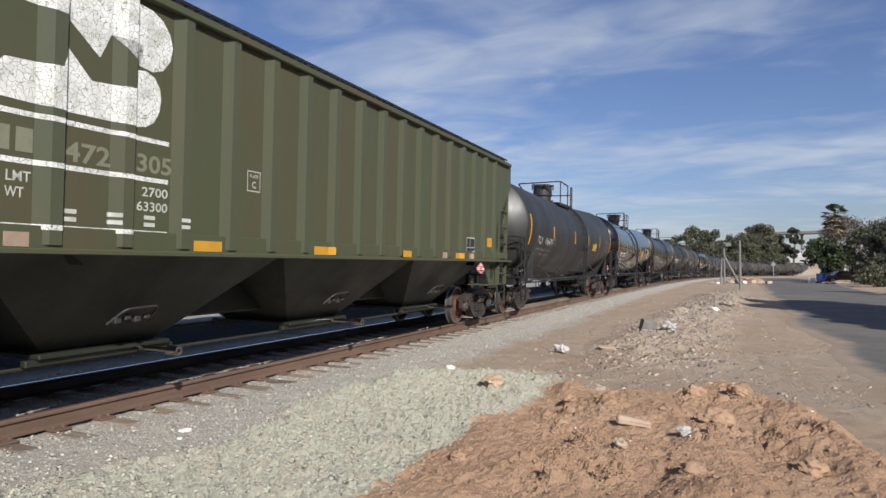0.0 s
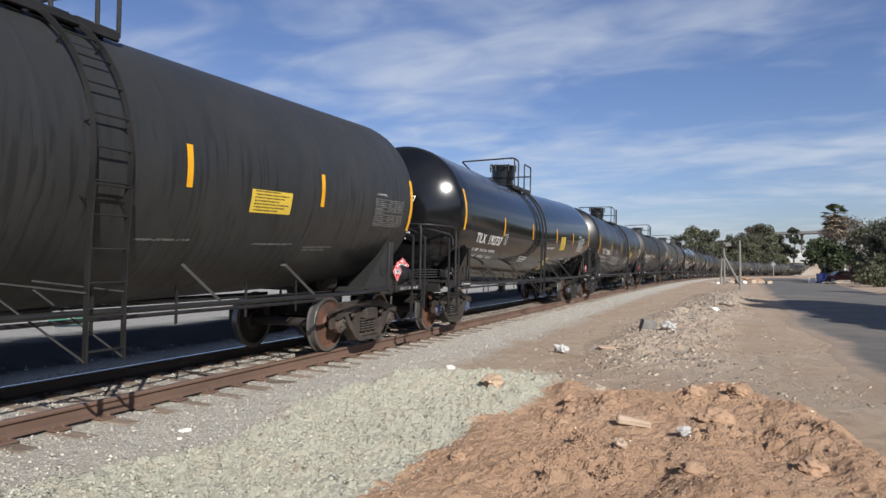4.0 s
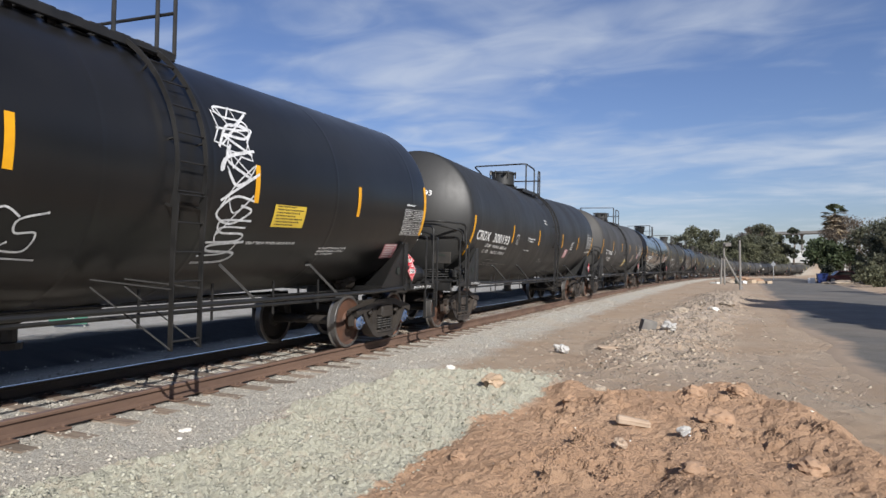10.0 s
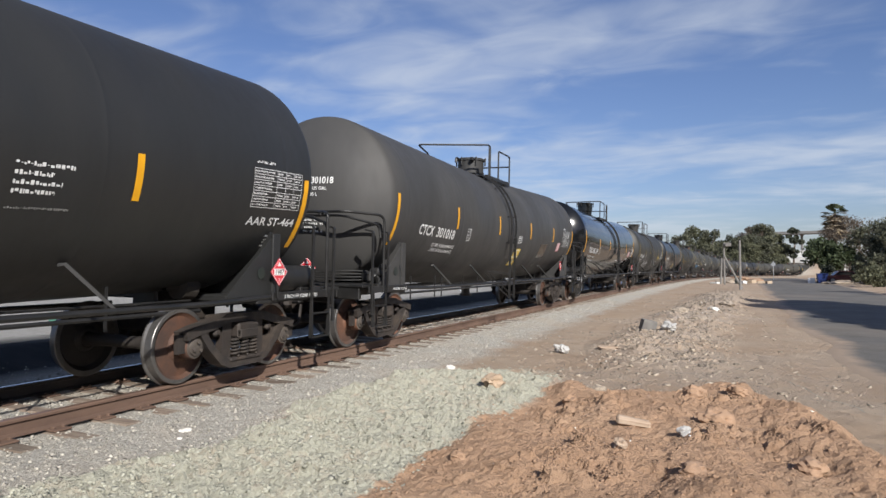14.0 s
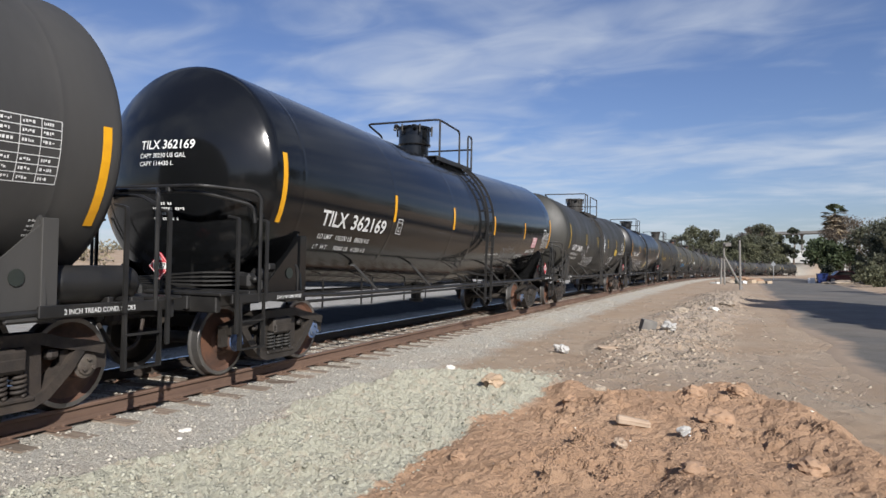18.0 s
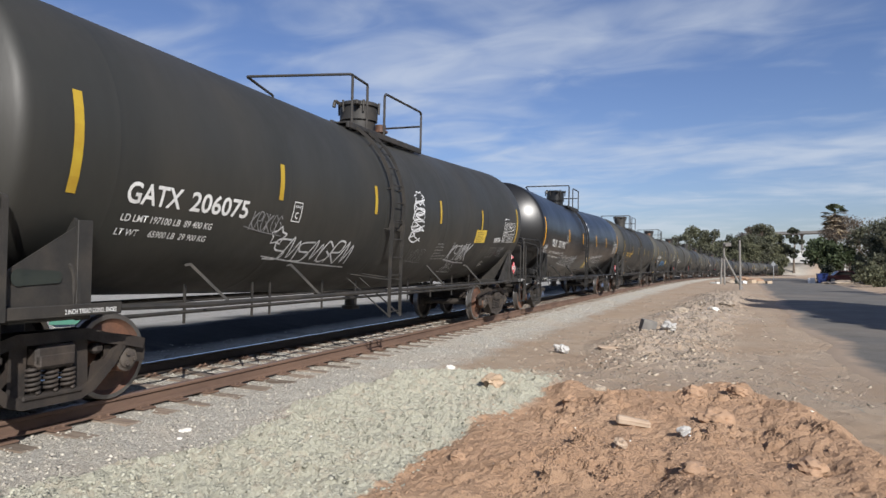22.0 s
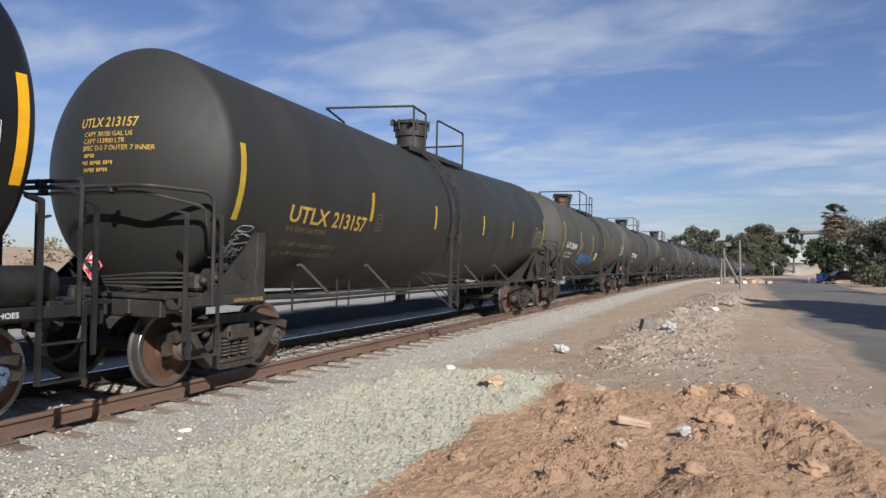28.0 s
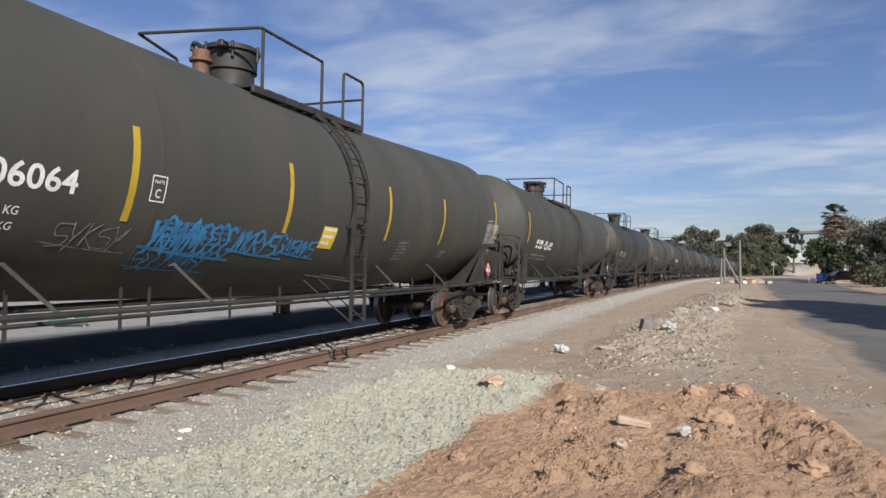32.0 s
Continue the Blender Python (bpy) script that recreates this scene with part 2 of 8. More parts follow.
M_GREENRIB = paint("oxidised_green_rib_paint", (0.063, 0.069, 0.038), (0.055, 0.063, 0.035), 0.7, 0.6, bump=0.0008, bump_scale=35, stretch=(1, 1, 0.3), dust=(0.084, 0.068, 0.040), dust_amount=0.45, dust_scale=0.9)
# Shade under the hopper body is put into this darker copy of its green.
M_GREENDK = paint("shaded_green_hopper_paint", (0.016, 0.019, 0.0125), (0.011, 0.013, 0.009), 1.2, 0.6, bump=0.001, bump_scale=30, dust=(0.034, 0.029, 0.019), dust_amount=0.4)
M_RAIL = paint("brown_rusted_rail_steel", (0.155, 0.096, 0.067), (0.098, 0.060, 0.043), 3.0, 0.75, bump=0.0015, bump_scale=60, stretch=(1, 0.3, 1))
# Rail steel darkened to carry the train's shade on the far rail.
M_RAILDARK = paint("shade_darkened_rail_steel", (0.05, 0.038, 0.031), (0.03, 0.024, 0.02), 3.0, 0.75, bump=0.0015, bump_scale=60, stretch=(1, 0.3, 1))
M_RAILTOP = paint("worn_rail_head", (0.42, 0.42, 0.43), (0.30, 0.30, 0.31), 2.0, 0.22, 1.0, stretch=(4, 0.2, 1), rough_var=0.06)
M_RUSTTOP = paint("rusty_worn_rail_head", (0.20, 0.12, 0.085), (0.12, 0.075, 0.055), 2.0, 0.5, 0.35, stretch=(4, 0.2, 1))
M_TIE = paint("weathered_timber_tie", (0.21, 0.16, 0.12), (0.12, 0.09, 0.07), 3.0, 0.85, bump=0.006, bump_scale=20, stretch=(0.5, 6, 6), vary=0.25, dust=(0.30, 0.26, 0.21), dust_amount=0.5, dust_scale=4)
M_BALLAST = paint("grey_crushed_ballast", (0.405, 0.378, 0.328), (0.285, 0.264, 0.228), 18.0, 0.95, bump=0.004, bump_scale=80, island=0.36, spec=0.1)
M_CHIPS = paint("pale_green_grey_crushed_rock", (0.375, 0.368, 0.297), (0.31, 0.305, 0.248), 14.0, 0.9, bump=0.004, bump_scale=70, island=0.12)
M_CLOD = paint("orange_brown_soil_clods", (0.345, 0.224, 0.143), (0.275, 0.176, 0.112), 10.0, 0.95, bump=0.006, bump_scale=40, island=0.15)
M_RUBBLE = paint("tan_grey_rubble", (0.34, 0.285, 0.22), (0.20, 0.165, 0.13), 12.0, 0.92, bump=0.005, bump_scale=50, island=0.5)
M_WHITE = paint("chalky_white_rubble", (0.72, 0.70, 0.66), (0.55, 0.52, 0.47), 12.0, 0.8, bump=0.004, bump_scale=40)
M_PLASTIC = paint("crumpled_white_plastic", (0.50, 0.485, 0.46), (0.33, 0.32, 0.305), 9.0, 0.35, bump=0.004, bump_scale=25)
M_CONCRETE = paint("grey_concrete", (0.20, 0.188, 0.172), (0.14, 0.132, 0.122), 5.0, 0.85, bump=0.002, bump_scale=60)
M_WOOD = paint("split_pale_timber", (0.46, 0.36, 0.27), (0.30, 0.215, 0.15), 7.0, 0.85, bump=0.004, bump_scale=30, stretch=(0.4, 4, 4))
M_ROCK = paint("tan_sandstone_lump", (0.43, 0.32, 0.22), (0.34, 0.25, 0.17), 9.0, 0.92, bump=0.006, bump_scale=35, vary=0.15)
M_ASPHALT = paint("worn_grey_asphalt", (0.115, 0.107, 0.095), (0.085, 0.080, 0.072), 1.2, 0.85, bump=0.003, bump_scale=120, dust=(0.20, 0.165, 0.13), dust_amount=0.5, dust_scale=0.25)
# ---------- mesh helpers ----------
def part(name, bm, material, parent=None, label="", smooth=False):
    """Links a bmesh as one mesh object, under a thing or under a part."""
    me = bpy.data.meshes.new(name)
    bm.to_mesh(me)
    bm.free()
    return mesh_part(name, me, material, parent, label, smooth)


def mesh_part(name, me, material, parent=None, label="", smooth=False):
    for m in material if isinstance(material, (list, tuple)) else [material]:
        me.materials.append(m)
    if smooth:
        me.polygons.foreach_set("use_smooth", [True] * len(me.polygons))
        me.set_sharp_from_angle(angle=radians(38))
    ob = new(name, me)
    if parent:
        ob.parent = parent
    if label:
        tagged(ob, label)
    return ob


def bmn():
    return bmesh.new()


def faces(bm, verts, polys, mat=0):
    vs = [bm.verts.new(v) for v in verts]
    for p in polys:
        try:
            f = bm.faces.new([vs[i] for i in p])
            f.material_index = mat
        except ValueError:
            pass
    return vs


def box(bm, c, d, m=None, cut=0.0, mat=0):
    """A box at c of size d with its twelve edges cut off by cut; m turns it."""
    hx, hy, hz = d[0] / 2, d[1] / 2, d[2] / 2
    k = min(cut, hx * 0.9, hy * 0.9, hz * 0.9)
    if k <= 0:
        v = [Vector((x * hx, y * hy, z * hz)) for x in (-1, 1) for y in (-1, 1) for z in (-1, 1)]
        p = [(0, 1, 3, 2), (4, 6, 7, 5), (0, 4, 5, 1), (2, 3, 7, 6), (0, 2, 6, 4), (1, 5, 7, 3)]
    else:
        v, p, key = [], [], {}
        for x in (-1, 1):
            for y in (-1, 1):
                for z in (-1, 1):
                    for a in range(3):
                        q = [x * (hx - k), y * (hy - k), z * (hz - k)]
                        q[a] = (x, y, z)[a] * (hx, hy, hz)[a]
                        key[x, y, z, a] = len(v)
                        v.append(Vector(q))
        for a in range(3):
            b, c2 = (a + 1) % 3, (a + 2) % 3
            for sgn in (-1, 1):
                ring = []
                for sb, sc in ((-1, -1), (1, -1), (1, 1), (-1, 1)):
                    q = [0, 0, 0]
                    q[a], q[b], q[c2] = sgn, sb, sc
                    ring.append(key[(*q, a)])
                p.append(ring if sgn > 0 else ring[::-1])
            for sb in (-1, 1):
                for sc in (-1, 1):
                    q0, q1 = [0, 0, 0], [0, 0, 0]
                    q0[a], q0[b], q0[c2] = -1, sb, sc
                    q1[a], q1[b], q1[c2] = 1, sb, sc
                    ring = [key[(*q0, b)], key[(*q1, b)], key[(*q1, c2)], key[(*q0, c2)]]
                    p.append(ring if sb * sc < 0 else ring[::-1])
        for x in (-1, 1):
            for y in (-1, 1):
                for z in (-1, 1):
                    ring = [key[x, y, z, i] for i in range(3)]
                    p.append(ring if x * y * z > 0 else ring[::-1])
    t = Matrix.Translation(c) @ (m.to_4x4() if m else Matrix())
    return faces(bm, [t @ q for q in v], p, mat)


def frame_of(d):
    d = Vector(d).normalized()
    up = Vector((0, 0, 1)) if abs(d.z) < 0.95 else Vector((1, 0, 0))
    a = d.cross(up).normalized()
    return a, a.cross(d).normalized()


def tube(bm, pts, r, n=8, caps=True, mat=0, flat=None):
    """A pipe along a polyline; flat=(w, h) gives a flat bar instead."""
    pts = [Vector(p) for p in pts]
    rings = []
    for i, p in enumerate(pts):
        d = (pts[min(i + 1, len(pts) - 1)] - pts[max(i - 1, 0)])
        a, b = frame_of(d)
        k = 1.0
        if 0 < i < len(pts) - 1:
            c = max(0.5, (pts[i + 1] - p).normalized().dot((p - pts[i - 1]).normalized()) * 0.5 + 0.5)
            k = 1 / math.sqrt(c)
        if flat:
            w, h = flat[0] / 2, flat[1] / 2
            ring = [p + a * x * w * k + b * y * h * k for x, y in ((-1, -1), (1, -1), (1, 1), (-1, 1))]
        else:
            ring = [p + (a * math.cos(u) + b * math.sin(u)) * r * k for u in [2 * math.pi * j / n for j in range(n)]]
        rings.append([bm.verts.new(q) for q in ring])
    m = len(rings[0])
    for q0, q1 in zip(rings, rings[1:]):
        for j in range(m):
            bm.faces.new((q0[j], q0[(j + 1) % m], q1[(j + 1) % m], q1[j])).material_index = mat
    if caps:
        bm.faces.new(rings[0][::-1]).material_index = mat
        bm.faces.new(rings[-1]).material_index = mat


def bent(pts, r=0.12, n=4):
    """The polyline with its corners rounded."""
    pts = [Vector(p) for p in pts]
    out = [pts[0]]
    for a, b, c in zip(pts, pts[1:], pts[2:]):
        k = min(r, (a - b).length * 0.45, (c - b).length * 0.45)
        p, q = b + (a - b).normalized() * k, b + (c - b).normalized() * k
        for i in range(n + 1):
            u = i / n
            out.append(p * (1 - u) ** 2 + b * 2 * u * (1 - u) + q * u * u)
    out.append(pts[-1])
    return out


def lathe(bm, c, axis, profile, n=24, mat=0, mats=None):
    """Turns (offset along the axis, radius) rows round the axis through c."""
    c, axis = Vector(c), Vector(axis).normalized()
    a, b = frame_of(axis)
    rings = []
    for o, r in profile:
        if r < 1e-5:
            rings.append([bm.verts.new(c + axis * o)])
        else:
            rings.append([bm.verts.new(c + axis * o + (a * math.cos(u) + b * math.sin(u)) * r) for u in [2 * math.pi * j / n for j in range(n)]])
    for k, (q0, q1) in enumerate(zip(rings, rings[1:])):
        mi = mats[k] if mats else mat
        for j in range(n):
            ring = []
            for v in (q0[j % len(q0)], q0[(j + 1) % len(q0)], q1[(j + 1) % len(q1)], q1[j % len(q1)]):
                if v not in ring:
                    ring.append(v)
            if len(ring) > 2:
                bm.faces.new(ring[::-1]).material_index = mi


def slab(bm, outline, thick, place, hole=None, mat=0):
    """A plate: the outline (u, v) in the plane given by place(u, v, w), thick along w."""
    n = len(outline)
    lo = [bm.verts.new(place(u, v, -thick / 2)) for u, v in outline]
    hi = [bm.verts.new(place(u, v, thick / 2)) for u, v in outline]
    for i in range(n):
        bm.faces.new((lo[i], lo[(i + 1) % n], hi[(i + 1) % n], hi[i])).material_index = mat
    f0, f1 = bm.faces.new(lo[::-1]), bm.faces.new(hi)
    f0.material_index = f1.material_index = mat
    bmesh.ops.triangulate(bm, faces=[f0, f1])


def finish(bm):
    bmesh.ops.recalc_face_normals(bm, faces=bm.faces)
    return bm


def lattice(ix, iy, seed):
    h = (ix.astype(np.int64) * 374761393 + iy.astype(np.int64) * 668265263 + seed * 974634777) & 0xFFFFFFFF
    h = ((h ^ (h >> 13)) * 1274126177) & 0xFFFFFFFF
    return ((h ^ (h >> 16)) & 0xFFFF) / 65535.0


def vnoise(x, y, size, seed=0):
    x, y = np.asarray(x, float) / size + 1000, np.asarray(y, float) / size + 1000
    ix, iy = np.floor(x), np.floor(y)
    fx, fy = x - ix, y - iy
    fx, fy = fx * fx * (3 - 2 * fx), fy * fy * (3 - 2 * fy)
    a, b = lattice(ix, iy, seed), lattice(ix + 1, iy, seed)
    c, d = lattice(ix, iy + 1, seed), lattice(ix + 1, iy + 1, seed)
    return (a * (1 - fx) + b * fx) * (1 - fy) + (c * (1 - fx) + d * fx) * fy


def fbm(x, y, size, seed=0, octaves=4):
    v, k = 0, 0.5
    for o in range(octaves):
        v = v + k * vnoise(x, y, size / 2**o, seed + o)
        k *= 0.5
    return v


def step(a, b, x):
    u = np.clip((x - a) / (b - a), 0, 1)
    return u * u * (3 - 2 * u)


# ---------- lie of the land ----------
def across(x, y):
    """Distance to the right of the track's centre line (the line is close to the y axis here)."""
    s = np.clip(y, LY[0], 299.0)
    return np.asarray(x, float) - np.interp(s, LY, LX)


def heap(x, y):
    """Share of the brown soil heap in front of the eye: 0 to 1."""
    wob = (fbm(x, y, 1.0, 5) - 0.47) * 1.1
    edge = 0.70 + (8.5 - y) * 0.32
    return step(-2.62, -2.12, x + wob * 0.8) * step(edge + 0.30, edge - 0.30, x + wob * 0.6) * step(9.9, 9.1, y + wob) * step(2.0, 3.4, y)


def clods(x, y, cell, seed, fill=0.75):
    """Height of broken, flat-faced clods: steep sides, tilted tops, uneven outlines."""
    x, y = np.asarray(x, float), np.asarray(y, float)
    wx = x + (vnoise(x, y, cell * 0.5, seed + 1) - 0.5) * cell * 0.5
    wy = y + (vnoise(x, y, cell * 0.5, seed + 2) - 0.5) * cell * 0.5
    ix, iy = np.floor(wx / cell), np.floor(wy / cell)
    best = np.zeros(np.shape(wx))
    for dx in (-1, 0, 1):
        for dy in (-1, 0, 1):
            jx, jy = ix + dx, iy + dy
            pick = [lattice(jx + 5000, jy + 5000, seed + k) for k in (0, 7, 13, 17, 19, 23)]
            ax, ay = wx - (jx + pick[0]) * cell, wy - (jy + pick[1]) * cell
            r = cell * (0.22 + 0.42 * pick[2] ** 2) * (pick[5] < fill)
            turn = pick[3] * 3.1
            u, v = ax * np.cos(turn) + ay * np.sin(turn), -ax * np.sin(turn) + ay * np.cos(turn)
            edge = np.maximum(np.abs(u), np.maximum(np.abs(v) * (1.0 + 0.5 * pick[4]), (np.abs(u) + np.abs(v)) * 0.76))
            inside = np.clip((r - edge) / (0.28 * r + 1e-6), 0, 1)
            best = np.maximum(best, inside * (r * (0.45 + 0.35 * pick[4]) + 0.35 * (u * (pick[3] - 0.5) + v * (pick[1] - 0.5))))
    return np.maximum(best, 0)


def chips(x, y):
    """Share of the pale crushed-rock heap beside the ballast."""
    u = across(x, y) + (fbm(x, y, 0.9, 9) - 0.5) * 0.9
    v = y + (fbm(x, y, 1.1, 14) - 0.5) * 2.0
    return step(1.95, 2.5, u) * step(4.9, 4.2, u) * step(11.6, 9.6, v) * step(1.0, 2.4, v)


def ridge(x, y):
    """Share of the rubble ridge that runs on between track and road."""
    w = (fbm(x, y, 2.5, 21) - 0.5) * 1.6
    mid = -1.2 + (y - 12) * 0.045
    return step(10.0, 14.0, y) * step(62, 42, y) * step(1.6, 0.3, abs(x - mid + w) * 0.9)


ROAD_L, ROAD_R = 2.05, 8.4


def road_left(y):
    return ROAD_L + np.maximum(y - 25, 0) * 0.030


def road_right(y):
    return ROAD_R + np.maximum(y - 25, 0) * 0.055


def land(x, y):
    x, y = np.asarray(x, float), np.asarray(y, float)
    u = across(x, y)
    base = fall(np.clip(y, 0, 330))
    z = np.where(u > 0, -0.20 - 0.03 * np.clip(u, -1.3, 1.3), -0.20 - 0.03 * np.clip(u, -1.3, 1.3))
    z = z - 0.13 * step(1.3, 2.6, u) + 0.21 * step(-2.4, -4.8, u)
    z = z - 0.05 * step(3.0, 6.0, u)
    z = z - 0.06 * step(road_left(y) - 1.5, road_left(y) + 0.3, x)
    m = heap(x, y)
    broken = step(0.47, 0.62, fbm(x, y, 0.75, 33, 3))
    z = z + m * (0.08 + 0.20 * step(-2.5, -0.7, x) + 0.40 * (fbm(x, y, 0.95, 31, 3) - 0.46) + 0.06 * (fbm(x, y, 0.20, 41, 3) - 0.47) + (0.16 + 0.84 * broken) * (0.8 * clods(x, y, 0.30, 43, 0.32) + 0.9 * clods(x, y, 0.13, 44, 0.5) + 0.9 * clods(x, y, 0.07, 45, 0.7)) + 0.035 * (vnoise(x, y, 0.05, 49) - 0.5))
    c = chips(x, y) * (1 - m)
    z = z + c * (0.08 + 0.09 * (fbm(x, y, 0.6, 51, 3) - 0.45) + 0.60 * clods(x, y, 0.22, 53, 0.5) + 1.0 * clods(x, y, 0.12, 54, 0.75) + 1.0 * clods(x, y, 0.07, 55, 0.8) + 0.02 * (vnoise(x, y, 0.05, 58) - 0.5))
    r = ridge(x, y) * (1 - m)
    z = z + r * (0.17 + 0.34 * (fbm(x, y, 1.1, 61, 4) - 0.42) + 0.05 * (vnoise(x, y, 0.28, 67) - 0.5) + 0.40 * clods(x, y, 0.42, 63, 0.3) + 0.6 * clods(x, y, 0.19, 64, 0.5))
    off_road = 1 - step(road_left(y) - 0.1, road_left(y) + 0.4, x) * step(road_right(y) + 0.2, road_right(y) - 0.3, x)
    z = z + off_road * (0.07 * (fbm(x, y, 1.6, 71, 4) - 0.47) + 0.025 * (vnoise(x, y, 0.16, 77) - 0.5)) * step(1.2, 1.9, np.abs(u))
    z = z + 0.02 * (vnoise(x, y, 0.1, 81) - 0.5) * step(2.0, 1.5, np.abs(u))
    # bank behind the far curve and the slope across the line
    z = z + 5.2 * step(291, 308, y + 0.15 * x) * step(2, 16, x)
    z = z + 4.2 * step(-36, -72, u) * step(170, 80, y) + 1.6 * step(-80, -160, u)
    return z + base


def spaced(parts):
    out = []
    for a, b, st in parts:
        out.append(np.arange(a, b, st))
    return np.concatenate(out)


def build_ground():
    ys = np.concatenate([[-900, -500, -250, -120, -60, -30, -14, -6, -2, -0.5], spaced([(0.5, 2.0, 0.09), (2.0, 4.2, 0.045), (4.2, 11.0, 0.026), (11.0, 16.0, 0.05), (16.0, 26.0, 0.10), (26.0, 50.0, 0.4), (50, 110, 1.5), (110, 320, 6)]), [340, 370, 420, 500, 620, 800, 1100, 1600, 2600, 4000]])
    xs = np.concatenate([[-3000, -1600, -900, -500, -300, -200, -140, -110, -90, -75, -62, -50, -42, -34, -27, -21], spaced([(-17, -9, 0.8), (-9, -6.2, 0.16), (-6.2, -5.0, 0.05), (-5.0, 2.0, 0.026), (2.0, 3.2, 0.06), (3.2, 12, 0.22)]), [13, 15, 18, 22, 28, 36, 48, 65, 90, 130, 190, 280, 420, 650, 1000, 1700, 3000]])
    gx, gy = np.meshgrid(xs, ys)
    gz = land(gx, gy)
    n, k = gx.shape
    co = np.stack([gx, gy, gz], -1).reshape(-1, 3)
    i = np.arange(n * k).reshape(n, k)
    quads = np.stack([i[:-1, :-1], i[:-1, 1:], i[1:, 1:], i[1:, :-1]], -1).reshape(-1, 4)
    me = bpy.data.meshes.new("ground")
    me.vertices.add(len(co))
    me.vertices.foreach_set("co", co.ravel())
    me.loops.add(quads.size)
    me.loops.foreach_set("vertex_index", quads.ravel())
    me.polygons.add(len(quads))
    me.polygons.foreach_set("loop_start", np.arange(0, quads.size, 4))
    me.polygons.foreach_set("use_smooth", np.zeros(len(quads), bool))
    me.update(calc_edges=True)
    fx, fy = co[:, 0], co[:, 1]
    u = across(fx, fy)
    m, c = step(0.25, 0.5, heap(fx, fy) + (vnoise(fx, fy, 0.09, 143) - 0.5) * 0.3), step(0.3, 0.6, chips(fx, fy) + (vnoise(fx, fy, 0.12, 149) - 0.5) * 0.4)
    bal = step(2.9, 2.1, np.abs(u) + (fbm(fx, fy, 0.8, 91) - 0.5) * 1.0)
    grey = ridge(fx, fy) * 0.38 + step(0.50, 0.62, fbm(fx, fy, 2.2, 95)) * 0.18 * step(14, 9, np.abs(u))
    col = np.stack([m, c, bal, np.clip(grey, 0, 1)], -1)
    at = me.color_attributes.new("soil", "FLOAT_COLOR", "POINT")
    at.data.foreach_set("color", col.astype(np.float32).ravel())
    pv = me.attributes.new("paved", "FLOAT", "POINT")
    pv.data.foreach_set("value", (step(-2.2, -3.2, u + (fbm(fx, fy, 1.5, 131) - 0.5)) * step(-40, -34, u)).astype(np.float32))
    # band along the line where the train's shadow is put into the ground colour
    tr = me.attributes.new("shade_band", "FLOAT", "POINT")
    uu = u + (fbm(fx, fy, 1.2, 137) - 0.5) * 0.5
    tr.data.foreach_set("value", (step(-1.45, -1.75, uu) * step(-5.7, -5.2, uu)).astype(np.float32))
    mat = bpy.data.materials.new("dry_ground")
    mat.use_nodes = True
    nt = mat.node_tree
    nodes, links = nt.nodes, nt.links
    bsdf = nodes["Principled BSDF"]
    bsdf.inputs["Roughness"].default_value = 0.95
    bsdf.inputs["Specular IOR Level"].default_value = 0.15
    att = nodes.new("ShaderNodeVertexColor")
    att.layer_name = "soil"
    side = nodes.new("ShaderNodeAttribute")
    side.attribute_name = "paved"
    shade_band = nodes.new("ShaderNodeAttribute")
    shade_band.attribute_name = "shade_band"
    sep = nodes.new("ShaderNodeSeparateColor")
    links.new(att.outputs["Color"], sep.inputs[0])
    coord = nodes.new("ShaderNodeTexCoord")

    def noise_at(scale, detail=6.0, rough=0.6):
        t = nodes.new("ShaderNodeTexNoise")
        t.inputs["Scale"].default_value, t.inputs["Detail"].default_value, t.inputs["Roughness"].default_value = scale, detail, rough
        links.new(coord.outputs["Object"], t.inputs["Vector"])
        return t.outputs["Fac"]

    def blend(fac, a, b, lo=None, hi=None):
        x = nodes.new("ShaderNodeMix")
        x.data_type = "RGBA"
        if lo is not None:
            r = nodes.new("ShaderNodeMapRange")
            r.inputs["From Min"].default_value, r.inputs["From Max"].default_value = lo, hi
            links.new(fac, r.inputs["Value"])
            fac = r.outputs[0]
        links.new(fac, x.inputs["Factor"])
        for sock, v in (("A", a), ("B", b)):
            if isinstance(v, tuple):
                x.inputs[sock].default_value = (*v, 1)
            else:
                links.new(v, x.inputs[sock])
        return x.outputs["Result"]

    coarse, mid, fine, spots, crumb = noise_at(0.55), noise_at(4.5), noise_at(38.0, 4.0), noise_at(95.0, 2.0), noise_at(24.0, 9.0, 0.75)
    tan = blend(coarse, (0.325, 0.238, 0.167), (0.37, 0.294, 0.222), 0.35, 0.65)
    tan = blend(mid, tan, (0.27, 0.205, 0.15), 0.5, 0.8)
    stone = blend(fine, (0.21, 0.20, 0.19), (0.42, 0.40, 0.37), 0.38, 0.66)
    rubble = blend(mid, (0.33, 0.272, 0.212), stone, 0.4, 0.6)
    tan = blend(att.outputs["Alpha"], tan, rubble)
    tan = blend(side.outputs["Fac"], tan, blend(mid, blend(fine, (0.25, 0.243, 0.225), (0.35, 0.34, 0.318), 0.35, 0.65), (0.22, 0.20, 0.175), 0.5, 0.75))
    # near-black mixed in to deepen the train's shadow
    tan = blend(shade_band.outputs["Fac"], tan, blend(fine, (0.008, 0.0085, 0.0095), (0.016, 0.017, 0.018), 0.35, 0.65))
    ballast = blend(fine, (0.275, 0.26, 0.23), (0.50, 0.472, 0.415), 0.36, 0.66)
    ballast = blend(coarse, ballast, (0.40, 0.34, 0.27), 0.45, 0.8)
    pale = blend(fine, (0.325, 0.318, 0.255), (0.40, 0.392, 0.318), 0.36, 0.64)
